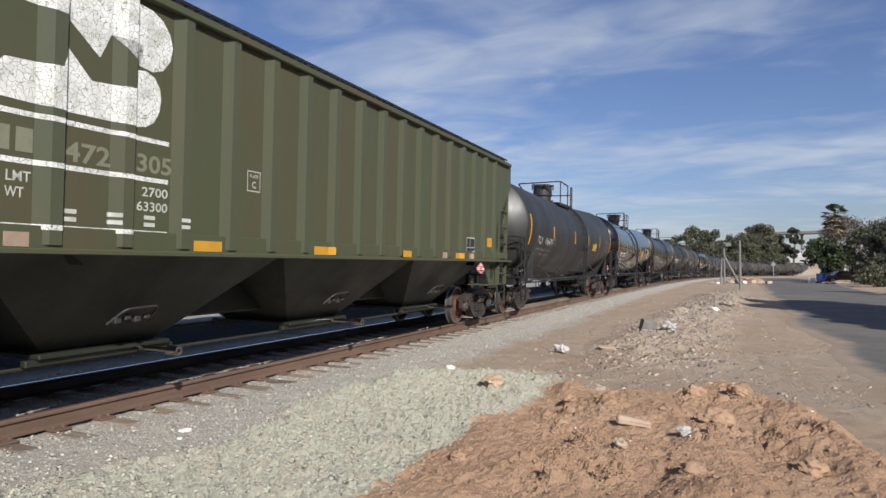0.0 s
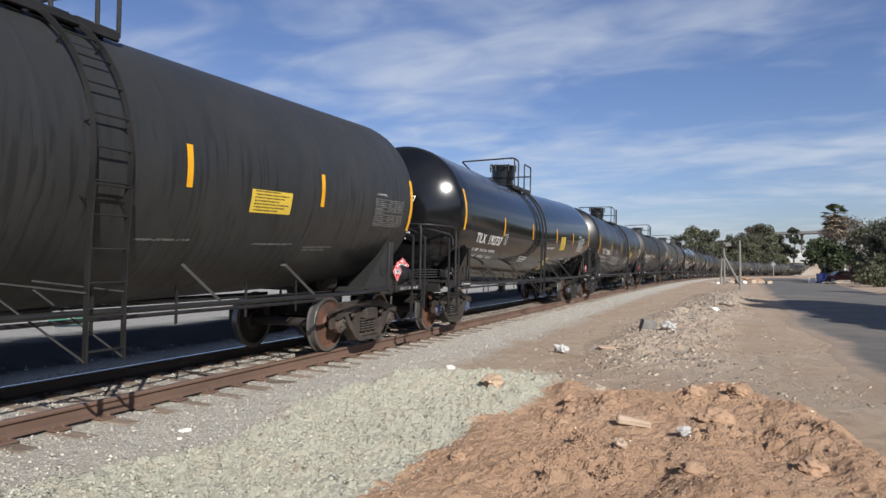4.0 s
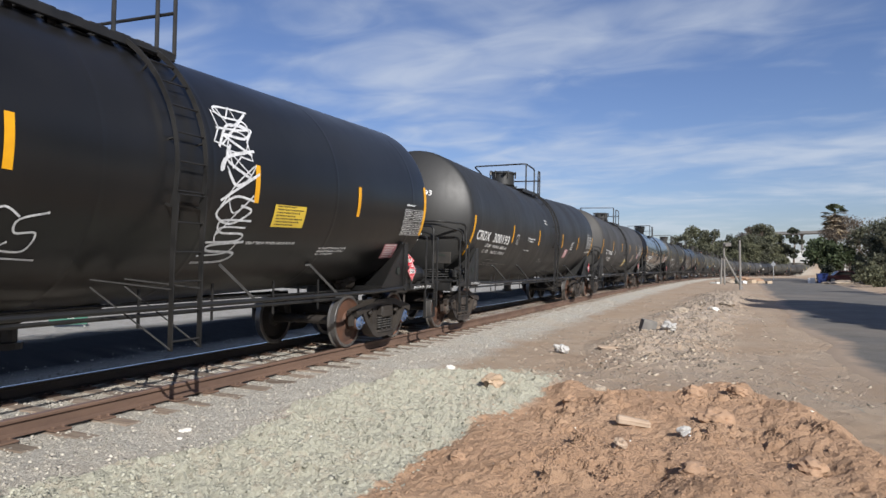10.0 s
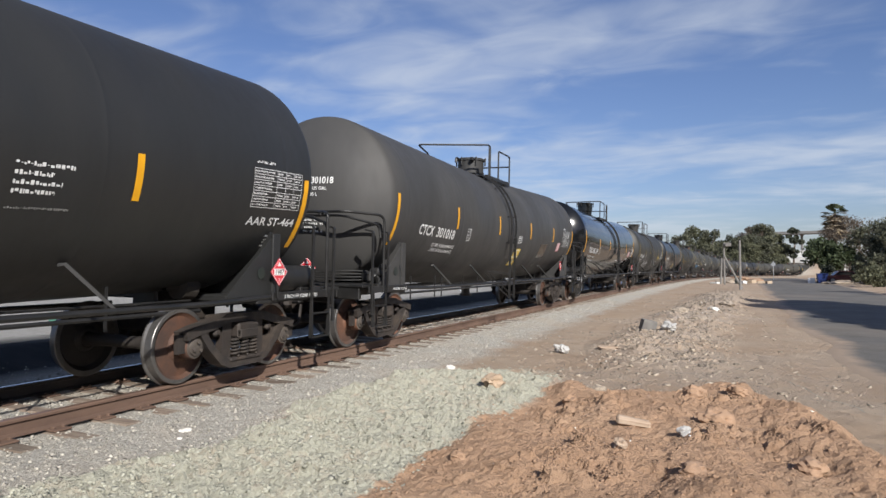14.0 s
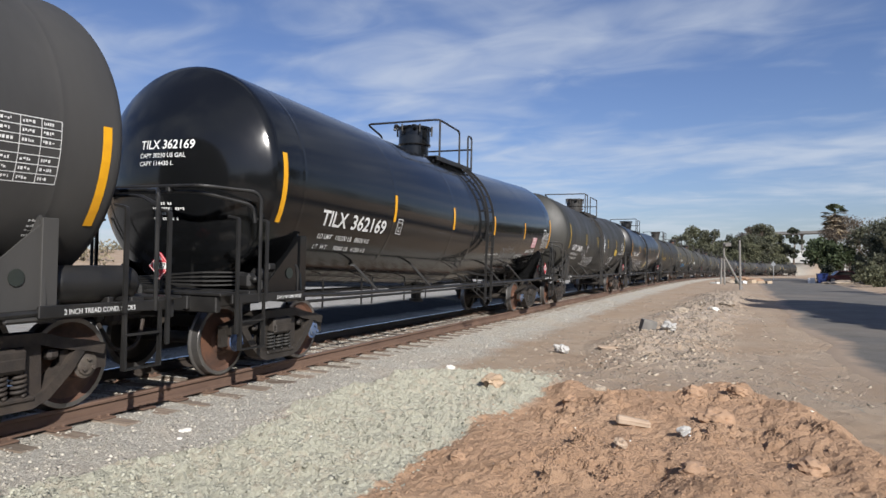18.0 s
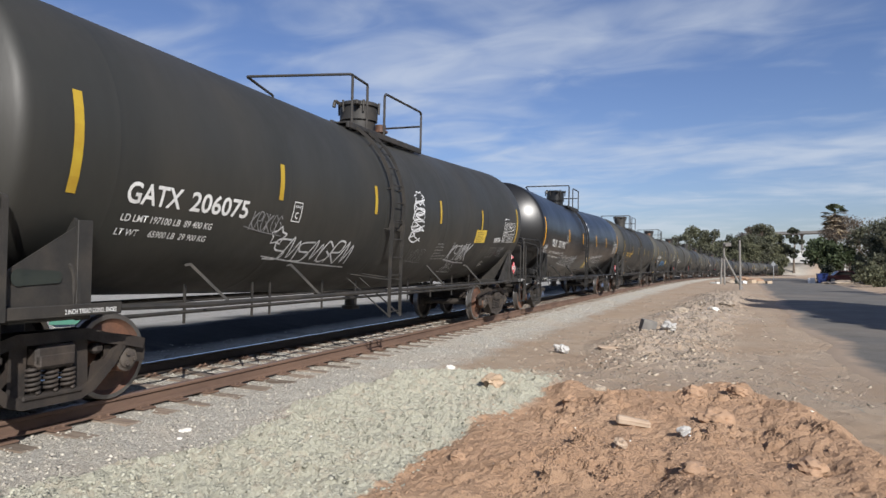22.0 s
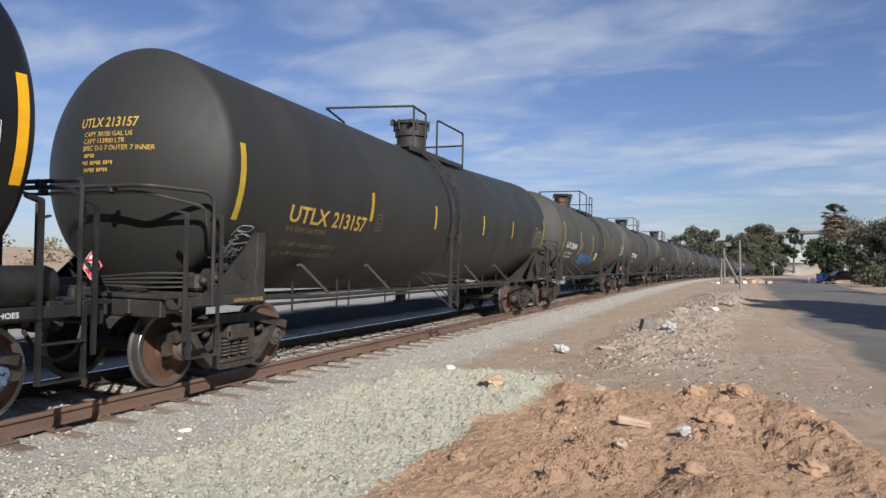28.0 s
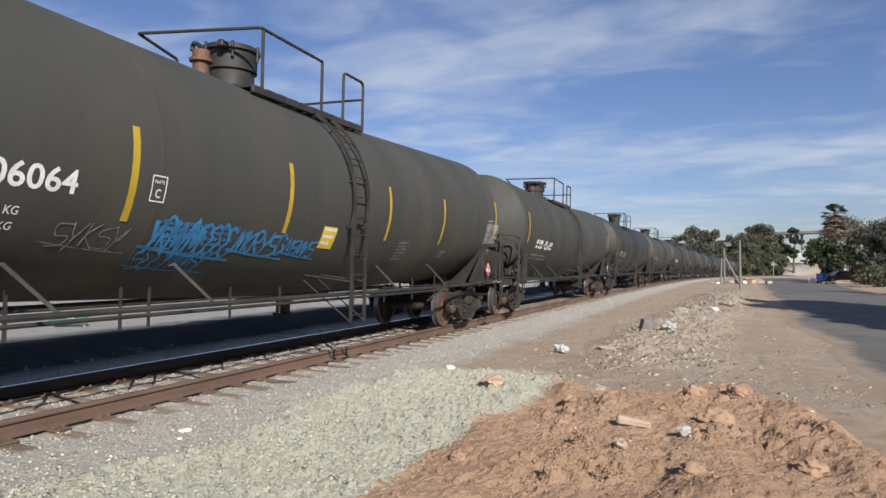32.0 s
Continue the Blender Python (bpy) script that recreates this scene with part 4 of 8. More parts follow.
def wheelset_mesh(cap):
    """Two flanged wheels on an axle with bearing end caps, turning about x."""
    bm = bmn()
    for sx in (-1, 1):
        prof = [(-0.075, 0.10), (-0.075, 0.13), (-0.02, 0.17), (0.0, 0.36), (-0.045, 0.40), (-0.068, 0.415), (-0.068, 0.478), (-0.060, 0.488), (-0.045, 0.484), (-0.030, 0.460), (0.062, 0.454), (0.068, 0.448), (0.068, 0.405), (0.055, 0.395), (0.035, 0.36), (0.055, 0.19), (0.09, 0.15), (0.09, 0.10), (0.12, 0.088)]
        # inner faces take the darker truck steel, outer faces the rust
        lathe(bm, (sx * 0.753, 0, 0), (sx, 0, 0), prof, 36, mats=[3, 3, 3, 3, 3, 1, 1, 1, 1, 1, 1, 1, 0, 0, 0, 0, 0, 0])
        lathe(bm, (sx * 0.86, 0, 0), (sx, 0, 0), [(0.0, 0.085), (0.02, 0.13), (0.05, 0.145), (0.17, 0.145), (0.19, 0.135)], 20, mat=0)
        lathe(bm, (sx * 0.86, 0, 0), (sx, 0, 0), [(0.19, 0.135), (0.195, 0.105), (0.215, 0.100), (0.222, 0.085), (0.222, 0.0)], 20, mat=2)
        for k in range(3):
            u = k * 2.094 + 0.4
            lathe(bm, (sx * 1.092, math.cos(u) * 0.062, math.sin(u) * 0.062), (sx, 0, 0), [(0, 0.024), (0.018, 0.024), (0.018, 0)], 6, mat=2)
    lathe(bm, (-0.70, 0, 0), (1, 0, 0), [(0, 0.10), (0.06, 0.095), (0.3, 0.08), (1.1, 0.08), (1.34, 0.095), (1.4, 0.10)], 14, mat=3)
    finish(bm)
    me = bpy.data.meshes.new("wheelset")
    bm.to_mesh(me)
    bm.free()
    for m in (M_WHEEL, M_TREAD, cap, M_TRUCKDK):
        me.materials.append(m)
    me.polygons.foreach_set("use_smooth", [True] * len(me.polygons))
    me.set_sharp_from_angle(angle=radians(30))
    return me


def side_frame_mesh(mat):
    """Cast truck side frame: arched top, tension member, columns and jaws, in the y-z plane."""
    bm = bmn()
    put = lambda y, z, w: Vector((w, y, z))

    def bar(pts, thick, wide):
        tube(bm, [put(y, z, 0) for y, z in pts], 0, flat=(wide, thick))

    bar([(-1.07, 0.60), (-0.90, 0.645), (-0.60, 0.70), (-0.36, 0.765), (0.36, 0.765), (0.60, 0.70), (0.90, 0.645), (1.07, 0.60)], 0.11, 0.20)
    bar([(-0.80, 0.62), (-0.66, 0.44), (-0.44, 0.24), (-0.30, 0.185), (0.30, 0.185), (0.44, 0.24), (0.66, 0.44), (0.80, 0.62)], 0.10, 0.19)
    bar([(-0.335, 0.19), (-0.315, 0.76)], 0.10, 0.17)
    bar([(0.335, 0.19), (0.315, 0.76)], 0.10, 0.17)
    for sy in (-1, 1):
        bar([(sy * 1.075, 0.62), (sy * 1.07, 0.40)], 0.055, 0.16)
        bar([(sy * 0.70, 0.62), (sy * 0.705, 0.42)], 0.055, 0.16)
        box(bm, (0, sy * 0.89, 0.625), (0.17, 0.34, 0.06), cut=0.015)
        box(bm, (0.02, sy * 0.52, 0.60), (0.13, 0.12, 0.10), cut=0.03)
    box(bm, (0, 0, 0.235), (0.24, 0.62, 0.05), cut=0.015)
    finish(bm)
    me = bpy.data.meshes.new("side_frame")
    bm.to_mesh(me)
    bm.free()
    me.materials.append(mat)
    return me


def spring_mesh(mat):
    bm = bmn()
    turns, n = 5.0, 60
    tube(bm, [(math.cos(2 * math.pi * turns * i / n) * 0.060, math.sin(2 * math.pi * turns * i / n) * 0.060, 0.27 + 0.22 * i / n) for i in range(n + 1)], 0.017, 5)
    lathe(bm, (0, 0, 0.26), (0, 0, 1), [(0, 0.02), (0, 0.04), (0.24, 0.04), (0.24, 0.02)], 8)
    me = bpy.data.meshes.new("spring")
    bm.to_mesh(me)
    bm.free()
    me.materials.append(mat)
    me.polygons.foreach_set("use_smooth", [True] * len(me.polygons))
    return me


def linked(name, me, parent, m=None):
    ob = new(name, me)
    ob.parent = parent
    if m:
        ob.matrix_local = m
    return ob


SIDE, COIL = {k: side_frame_mesh(m) for k, m in ((False, M_TRUCK), (True, M_TRUCKDK))}, {k: spring_mesh(m) for k, m in ((False, M_TRUCK), (True, M_GREYSTEEL))}
SETS = {"grey": wheelset_mesh(M_CAP), "blue": wheelset_mesh(M_CAPBLUE)}


def truck(car, y, caps="grey", dark=False):
    """A four-wheel truck under a car: bolster, side frames, springs, brake beams, wheelsets."""
    bm = bmn()
    box(bm, (0, 0, 0.60), (2.30, 0.42, 0.20), cut=0.03)
    box(bm, (0, 0, 0.80), (0.8, 0.5, 0.24), cut=0.04)
    for sx in (-1, 1):
        box(bm, (sx * 1.10, 0, 0.56), (0.12, 0.40, 0.15), cut=0.03)
        box(bm, (sx * 0.62, 0, 0.73), (0.2, 0.3, 0.08), cut=0.02)
    ob = part("truck", bm, M_TRUCKDK if dark else M_TRUCK, car, "grimy black cast-steel four-wheel truck" if dark else "dusty brown cast-steel four-wheel truck")
    ob.matrix_local = Matrix.Translation((0, y, 0))
    for sx in (1, -1):
        linked("side_frame", SIDE[dark], ob, pose(sx * 1.0, 0, 0, 0, 0, 0 if sx > 0 else 180))
        for k in (-0.18, 0.0, 0.18):
            linked("spring", COIL[dark], ob, Matrix.Translation((sx * 1.055, k, 0)))
    for sy in (-1, 1):
        bm = bmn()
        tube(bm, [(-0.86, sy * 0.36, 0.42), (0, sy * 0.24, 0.42), (0.86, sy * 0.36, 0.42)], 0.035, 6)
        tube(bm, [(-0.86, sy * 0.36, 0.42), (0.86, sy * 0.36, 0.42)], 0.03, 6)
        for sx in (-1, 1):
            box(bm, (sx * 0.76, sy * 0.41, 0.44), (0.09, 0.05, 0.34), cut=0.015)
        part("brake_beam", bm, M_TRUCK, ob)
        linked("wheelset", SETS[caps], ob, pose(0, sy * 0.89, 0.457))
    return ob


def coupler(car, sy):
    """Knuckle coupler and its shank at one end of a car."""
    bm = bmn()
    box(bm, (0, sy * 8.38, 0.84), (0.16, 0.6, 0.18), cut=0.03)
    box(bm, (0.06, sy * 8.72, 0.84), (0.34, 0.2, 0.28), cut=0.06)
    box(bm, (-0.13, sy * 8.80, 0.84), (0.11, 0.16, 0.27), cut=0.04)
    tube(bm, bent([(0.25, sy * 8.45, 0.75), (0.32, sy * 8.6, 0.45), (0.30, sy * 8.8, 0.40)], 0.1), 0.025, 6)
    return part("coupler", bm, M_TRUCK, car, "brown steel knuckle coupler with air hose")


def step_iron(car, x, y, steel, low=0.42, wide=0.44):
    """Stirrup step hanging at a corner."""
    bm = bmn()
    tube(bm, [(x, y - wide / 2, 1.06), (x, y - wide / 2, low), (x, y + wide / 2, low), (x, y + wide / 2, 1.06)], 0, flat=(0.045, 0.02))
    tube(bm, [(x, y - wide / 2, 0.76), (x, y + wide / 2, 0.76)], 0, flat=(0.05, 0.02))
    return part("step", bm, steel, car)


def placard(car, m, side=0.285, text="1987", blank=False):
    """Red diamond placard with a white number panel."""
    bm = bmn()
    d = side * 0.72
    slab(bm, [(-d, 0), (0, -d), (d, 0), (0, d)], 0.008, lambda u, v, w: Vector((u, v, w)))
    ob = part("placard", bm, M_GREYSTEEL if blank else M_RED, car, "blank grey placard holder" if blank else "red flammable-liquid placard reading 1987")
    ob.matrix_local = m
    if blank:
        return ob
    bm = bmn()
    for k in (0.93,):
        for a, b in (((-d, 0), (0, -d)), ((0, -d), (d, 0)), ((d, 0), (0, d)), ((0, d), (-d, 0))):
            ribbon(bm, [Vector(a) * k, Vector(b) * k], 0.007, lambda u, v: Vector((u, v, 0.006)))
    faces(bm, [(-0.045, d * 0.42, 0.006), (0.045, d * 0.42, 0.006), (0.015, d * 0.62, 0.006), (0, d * 0.75, 0.006), (-0.02, d * 0.62, 0.006)], [(0, 1, 2, 3, 4)])
    faces(bm, [(-d * 0.62, -d * 0.24, 0.0065), (d * 0.62, -d * 0.24, 0.0065), (d * 0.62, d * 0.24, 0.0065), (-d * 0.62, d * 0.24, 0.0065)], [(0, 1, 2, 3)])
    part("white_panel", bm, M_PAPER, ob)
    bm = letters(text, side * 0.40, 0.012)
    hi = max(v.co.x for v in bm.verts)
    for v in bm.verts:
        v.co = Vector((v.co.x - hi / 2, v.co.y - side * 0.14, 0.009))
    part("number", bm, M_INK, ob)
    bm = letters("3", side * 0.26, 0.01)
    for v in bm.verts:
        v.co = Vector((v.co.x - 0.022, v.co.y - d * 0.70, 0.007))
    part("class_digit", bm, M_PAPER, ob)
    return ob


FACE_SIDE = Matrix(((0, 0, 1), (1, 0, 0), (0, 1, 0))).to_4x4()
FACE_FRONT = Matrix(((1, 0, 0), (0, 0, -1), (0, 1, 0))).to_4x4()


def tank_shell():
    """Shell and two dished heads, with raised weld seams round the barrel."""
    bm = bmn()
    rim = [R * k for k in (0, 0.2, 0.4, 0.55, 0.7, 0.8, 0.88, 0.93, 0.956, 0.968, 0.978, 0.986, 0.992, 0.997, 1.0)]
    prof = [(-HALF - dish(r), r) for r in rim]
    for y in (-6.9, -4.1, -1.3, 0.0, 1.5, 4.2, 6.9):
        prof += [(y - 0.07, R), (y - 0.025, R), (y - 0.010, R + 0.0022), (y + 0.010, R + 0.0022), (y + 0.025, R), (y + 0.07, R)]
    prof += [(HALF + dish(r), r) for r in rim[::-1]]
    lathe(bm, (0, 0, ZC), (0, 1, 0), prof, 72)
    for v in bm.verts:
        v.co.z -= dip(v.co.y)
    return finish(bm)


def tank_car(paint_mat, steel, label, style="round", caps="grey", fit=(0.04, 4.72, -0.46, -0.81, 0.68, 1.28, 1.55, 1.05), valve=0.0, ends=(2.03, 7.44), lead=0.0, rail_top=2.31, sign=(6.97, 1.36)):
    """A railway tank car with all its fittings; its origin is on the rails under the middle.

    fit: the manway's place and top, the hoop's near and far corner, its post, the gate's two posts, the ladder."""
    car = new("tank_car")
    tagged(car, label, "tank car", "tank cars of the train")
    dark = caps == "blue"
    part("tank", tank_shell(), paint_mat, car, smooth=True)
    # manway, valves and platform on top
    my, lid, bar_y, far_y, post_y, gate, last_y, ly = fit
    base = ZC + R - dip(my) - 0.06
    top = lid - 0.52
    h = lid - base
    bm = bmn()
    lathe(bm, (0, my, base), (0, 0, 1), [(0, 0.34), (h - 0.46, 0.34), (h - 0.46, 0.385), (h - 0.43, 0.395), (h - 0.43, 0.375), (h - 0.08, 0.375), (h - 0.075, 0.405), (h - 0.02, 0.405), (h - 0.005, 0.37), (h, 0.0)] if style == "round" else [(0, 0.34), (h - 0.36, 0.34), (h - 0.36, 0.38), (h - 0.08, 0.38), (h - 0.08, 0.42), (h - 0.02, 0.42), (h, 0.38), (h + 0.01, 0.0)], 32)
    ob = part("manway", bm, paint_mat if style == "round" else steel, car, smooth=True)
    bm = bmn()
    for k in range(6):
        u = k * math.pi / 3 + 0.2
        tube(bm, [(math.cos(u) * 0.415, my + math.sin(u) * 0.415, top + 0.30), (math.cos(u) * 0.425, my + math.sin(u) * 0.425, top + 0.53)], 0.022, 6)
    tagged(part("hinge_bolts", bm, steel, ob), kind="stuff")
    bm = bmn()
    tube(bm, bent([(-0.2, my - 0.38, top + 0.44), (-0.25, my - 0.52, top + 0.50), (-0.25, my - 0.55, top + 0.36)], 0.05), 0.035, 6)
    part("lid_hinge", bm, steel, ob)
    bm = bmn()
    box(bm, (0.2, my - 0.43, top + 0.45), (0.10, 0.16, 0.10), cut=0.02)
    part("lid_lug", bm, steel, ob)
    for x, y, h, r in ((0.22, 0.62, 0.16, 0.07), (-0.1, 0.72, 0.2, 0.09), (0.3, 0.95, 0.12, 0.06), (-0.25, -0.62, 0.18, 0.07)):
        bm = bmn()
        lathe(bm, (x, my + y, base - 0.02), (0, 0, 1), [(0, r * 1.4), (0.09, r * 1.4), (0.09, r), (h, r), (h, r * 1.25), (h + 0.04, r * 1.25), (h + 0.05, 0)], 12)
        part("valve", bm, steel, car)
    if valve:
        bm = bmn()
        lathe(bm, (0.1, my + valve, base + 0.01), (0, 0, 1), [(0, 0.12), (0.26, 0.11), (0.28, 0.16), (0.32, 0.16), (0.32, 0.12), (0.44, 0.12), (0.46, 0.0)], 16)
        part("relief_valve", bm, M_WHEEL, car, "rusty brown relief valve")
    # walkway frame round the manway
    bm = bmn()
    x1, y0, y1, zp = 0.86, min(bar_y, my - 0.5) - 0.1, last_y, 3.86
    n = int((y1 - y0) / 0.27)
    for a in range(n):
        y = y0 + (y1 - y0) * (a + 0.5) / n
        box(bm, (0.70, y, zp + 0.05), (0.34, 0.22, 0.03), cut=0.005)
        box(bm, (-0.70, y, zp + 0.05), (0.34, 0.22, 0.03), cut=0.005)
    for sx in (-1, 1):
        box(bm, (sx * x1, (y0 + y1) / 2, zp), (0.05, y1 - y0, 0.10), cut=0.008)
        box(bm, (sx * 0.53, (y0 + y1) / 2, zp + 0.06), (0.04, y1 - y0, 0.08), cut=0.008)
        for y in (y0 + 0.15, my, y1 - 0.15):
            box(bm, (sx * 0.74, y, zp - 0.10), (0.06, 0.10, 0.22), cut=0.01)
    for k in range(3):
        box(bm, (0, y1 - 0.14 - k * 0.2, zp + 0.10), (1.05, 0.15, 0.03), cut=0.005)
    part("walkway", bm, steel, car)
    # guard rails: a hoop before the manway, its near run, a hooped gate post and the far run
    rr, zr, soft_r = 0.024, 4.75, 0.12 if style == "round" else 0.03
    bm = bmn()
    tube(bm, bent([(-x1, far_y + 0.75, zp), (-x1, far_y + 0.75, zr - 0.22), (-x1, far_y, zr - 0.06), (x1, bar_y, zr), (x1, post_y, zr - 0.04), (x1, post_y, zp)], soft_r), rr, 8)
    tube(bm, [(x1, bar_y + 0.06, zr - 0.01), (x1, bar_y + 0.06, zp)], rr, 8)
    part("guard_rail", bm, steel, car)
    bm = bmn()
    tube(bm, bent([(x1, gate, zp), (x1, gate, zr - 0.04), (x1, last_y, zr - 0.05), (x1, last_y, zp)], 0.09), rr, 8)
    part("gate_rail", bm, steel, car)
    bm = bmn()
    tube(bm, bent([(-x1, far_y + 0.9, zr - 0.35), (-x1, last_y, zr - 0.35), (-x1, last_y, zp)], 0.08), rr, 8)
    tube(bm, [(-x1, last_y, zr - 0.35), (x1, last_y, zr - 0.35)], rr * 0.9, 8)
    tube(bm, [(-x1, my + 0.3, zr - 0.35), (-x1, my + 0.3, zp)], rr, 8)
    part("far_rail", bm, steel, car)
    # ladder over the near shoulder and down past the shell
    lw = 0.42
    path = []
    for i in range(13):
        a = math.radians(62 - i * 6.4)
        path.append(((R + 0.10) * math.cos(a), ZC - dip(ly) + (R + 0.10) * math.sin(a)))
    path += [(R + 0.09, 2.2), (R + 0.06, 1.5), (R + 0.06, 0.56)]
    bm = bmn()
    for sy in (-0.5, 0.5):
        tube(bm, [(x, ly + sy * lw, z) for x, z in path], 0, flat=(0.018, 0.055))
        for i in (3, 8, 12):
            x, z = path[i]
            tube(bm, [(x, ly + sy * lw, z), (x * 0.93, ly + sy * lw, ZC - dip(ly) + (z - ZC + dip(ly)) * 0.93)], 0.014, 5)
    ladder = part("ladder", bm, steel, car)
    dist, want = 0.0, 0.16
    for p, q in zip(path, path[1:]):
        d = math.dist(p, q)
        while want < dist + d:
            u = (want - dist) / d
            bm = bmn()
            x, z = p[0] + (q[0] - p[0]) * u, p[1] + (q[1] - p[1]) * u
            tube(bm, [(x, ly - lw / 2, z), (x, ly + lw / 2, z)], 0.011, 5)
            part("rung", bm, steel, ladder)
            want += 0.31
        dist += d
    bm = bmn()
    for sy in (-0.5, 0.5):
        tube(bm, [(R + 0.06, ly + sy * lw, 0.58), (R - 0.45, ly - 0.55 + sy * lw, 1.22)], 0, flat=(0.05, 0.014))
        tube(bm, [(R + 0.05, ly + sy * lw, 1.20), (R - 0.38, ly - 0.62 + sy * lw, 1.30)], 0, flat=(0.05, 0.014))
    part("ladder_brace", bm, steel, car)
    # side pipe with braces, brake pipes and their hangers
    for sx in (1, -1):
        bm = bmn()
        tube(bm, [(sx * 1.42, -7.0, 1.04), (sx * 1.42, -5.6, 1.0), (sx * 1.42, 5.6, 1.0), (sx * 1.42, 7.0, 1.04)], 0.032, 8)
        part("side_pipe", bm, steel, car)
        for y in (-4.6, -2.3, 2.3, 4.3) if style == "round" else (-5.3, -3.3, 1.55, 3.9):
            bm = bmn()
            tube(bm, [(sx * 1.05, y - 0.20, 1.44), (sx * 1.10, y - 0.16, 1.45), (sx * 1.42, y + 0.16, 1.0)], 0, flat=(0.05, 0.032))
            part("brace", bm, steel, car)
    bm = bmn()
    tube(bm, [(0.78, -6.2, 0.86), (0.78, 6.2, 0.86)], 0.026, 6)
    tube(bm, [(0.62, -6.2, 0.98), (0.62, 6.2, 0.98)], 0.016, 6)
    tube(bm, [(-0.72, -6.2, 0.90), (-0.72, 6.2, 0.90)], 0.03, 6)
    part("brake_pipe", bm, steel, car)
    for y in (-5.2, -3.9, -3.5, -2.1, -1.0, 1.2, 2.4, 3.7, 4.9):
        bm = bmn()
        tube(bm, [(0.78, y, 1.20), (0.78, y, 0.72)], 0, flat=(0.036, 0.016))
        part("pipe_hanger", bm, steel, car)
    bm = bmn()
    lathe(bm, (0, 0.2, 1.02), (0, 0, -1), [(-0.12, 0.42), (0.02, 0.42), (0.16, 0.22), (0.22, 0.12), (0.40, 0.12), (0.40, 0.17), (0.47, 0.17), (0.47, 0)], 16)
    box(bm, (0, 0.2, 0.94), (0.7, 1.9, 0.16), cut=0.07)
    part("bottom_outlet", bm, steel, car)
    # ends
    for sy in (-1, 1):
        bm = bmn()
        box(bm, (0, sy * 7.30, 1.00), (0.42, 2.5, 0.34), cut=0.03)
        box(bm, (0, sy * 8.46, 0.98), (0.55, 0.14, 0.42), cut=0.03)
        part("stub_sill", bm, steel, car)
        bm = bmn()
        box(bm, (0, sy * 7.86, 1.105), (2.9, 0.16, 0.045), cut=0.008)
        box(bm, (0, sy * 8.30, 1.10), (2.9, 0.34, 0.04), cut=0.008)
        box(bm, (0, sy * 8.40, 0.98), (2.74, 0.09, 0.20), cut=0.012)
        for sx in (-1, 1):
            box(bm, (sx * 1.45, sy * 7.52, 1.038), (0.035, 1.5, 0.11), cut=0.008)
            box(bm, (sx * 0.95, sy * 7.9, 0.99), (0.07, 1.2, 0.16), cut=0.01)
        part("end_platform", bm, steel, car)
        # saddle: cross web, posts and sloping gussets on the sides
        at = -BOGIE - lead - 0.14 if sy < 0 else BOGIE
        bm = bmn()
        web = [(-1.44, 1.0), (1.44, 1.0), (1.44, 1.12), (1.36, 1.88), (1.28, 1.88)]
        web += [(R * math.cos(a), ZC + R * math.sin(a)) for a in [math.radians(-32 - k * 11.6) for k in range(11)]]
        web += [(-1.36, 1.88), (-1.44, 1.12)]
        slab(bm, web, 0.03, lambda u, v, w, s=at: Vector((u, s + 0.12 + w, v)))
        for sx in (-1, 1):
            box(bm, (sx * 1.40, at + 0.18, 1.40), (0.035, 0.16, 0.92), cut=0.006)
            slab(bm, [(0.1, 1.80), (0.1, 1.05), (-0.78, 1.05)], 0.02, lambda u, v, w, s=at, q=sx: Vector((q * 1.385 + w, s + u, v)))
        box(bm, (0, at, 1.0), (2.86, 0.46, 0.10), cut=0.02)
        part("saddle", bm, paint_mat if style == "round" else steel, car)
        # no opening: a black disc on the gusset gives the dark of a hole
        bm = bmn()
        lathe(bm, (1.405, at - 0.12, 1.34), (1, 0, 0), [(0, 0.075), (0.004, 0.075), (0.004, 0.0)], 16)
        part("gusset_hole", bm, M_INK, car)
        coupler(car, sy)
        # rails round the head and grabs at the corners
        bm = bmn()
        post, high = (-7.76 if lead < 0.3 else -8.05, rail_top) if sy < 0 else (8.08, 2.27)
        reach = 8.40
        hoop = [(1.46, post, 0.98), (1.46, post, high - 0.03), (1.06, sy * reach, high), (-1.06, sy * reach, high), (-1.46, post, high - 0.03), (-1.46, post, 0.98)]
        tube(bm, bent(hoop, 0.15, 5), 0.023, 8)
        part("end_rail", bm, steel, car)
        bm = bmn()
        tube(bm, bent([(1.42, post + sy * 0.06, high - 0.42), (1.40, post + sy * 0.08, high - 0.20), (0.95, sy * (reach - 0.06), high - 0.065), (-0.95, sy * (reach - 0.06), high - 0.065), (-1.30, post + sy * 0.12, high - 0.10)], 0.15, 4), 0.022, 6)
        for x in (0.55, -0.55):
            box(bm, (x, sy * (reach - 0.03), high - 0.03), (0.07, 0.10, 0.09), cut=0.012)
        part("rail_bracket", bm, steel, car)
        for sx in (-1, 1):
            for y in (8.22, 7.66):
                bm = bmn()
                tube(bm, bent([(sx * 1.49, sy * y, 0.62 if y > 8 else 0.98), (sx * 1.49, sy * y, 2.01), (sx * 1.34, sy * y, 2.04)], 0.03), 0, flat=(0.05, 0.025))
                part("grab_iron", bm, steel, car)
        for sx in (-1, 1):
            step_iron(car, sx * 1.47, sy * 7.905, steel, 0.42, 0.45)
        truck(car, -BOGIE - lead if sy < 0 else BOGIE, caps, dark)
    # air reservoir and brake gear at the rear end, valve block at the front
    bm = bmn()
    fat = 1.0 if style == "round" else 1.15
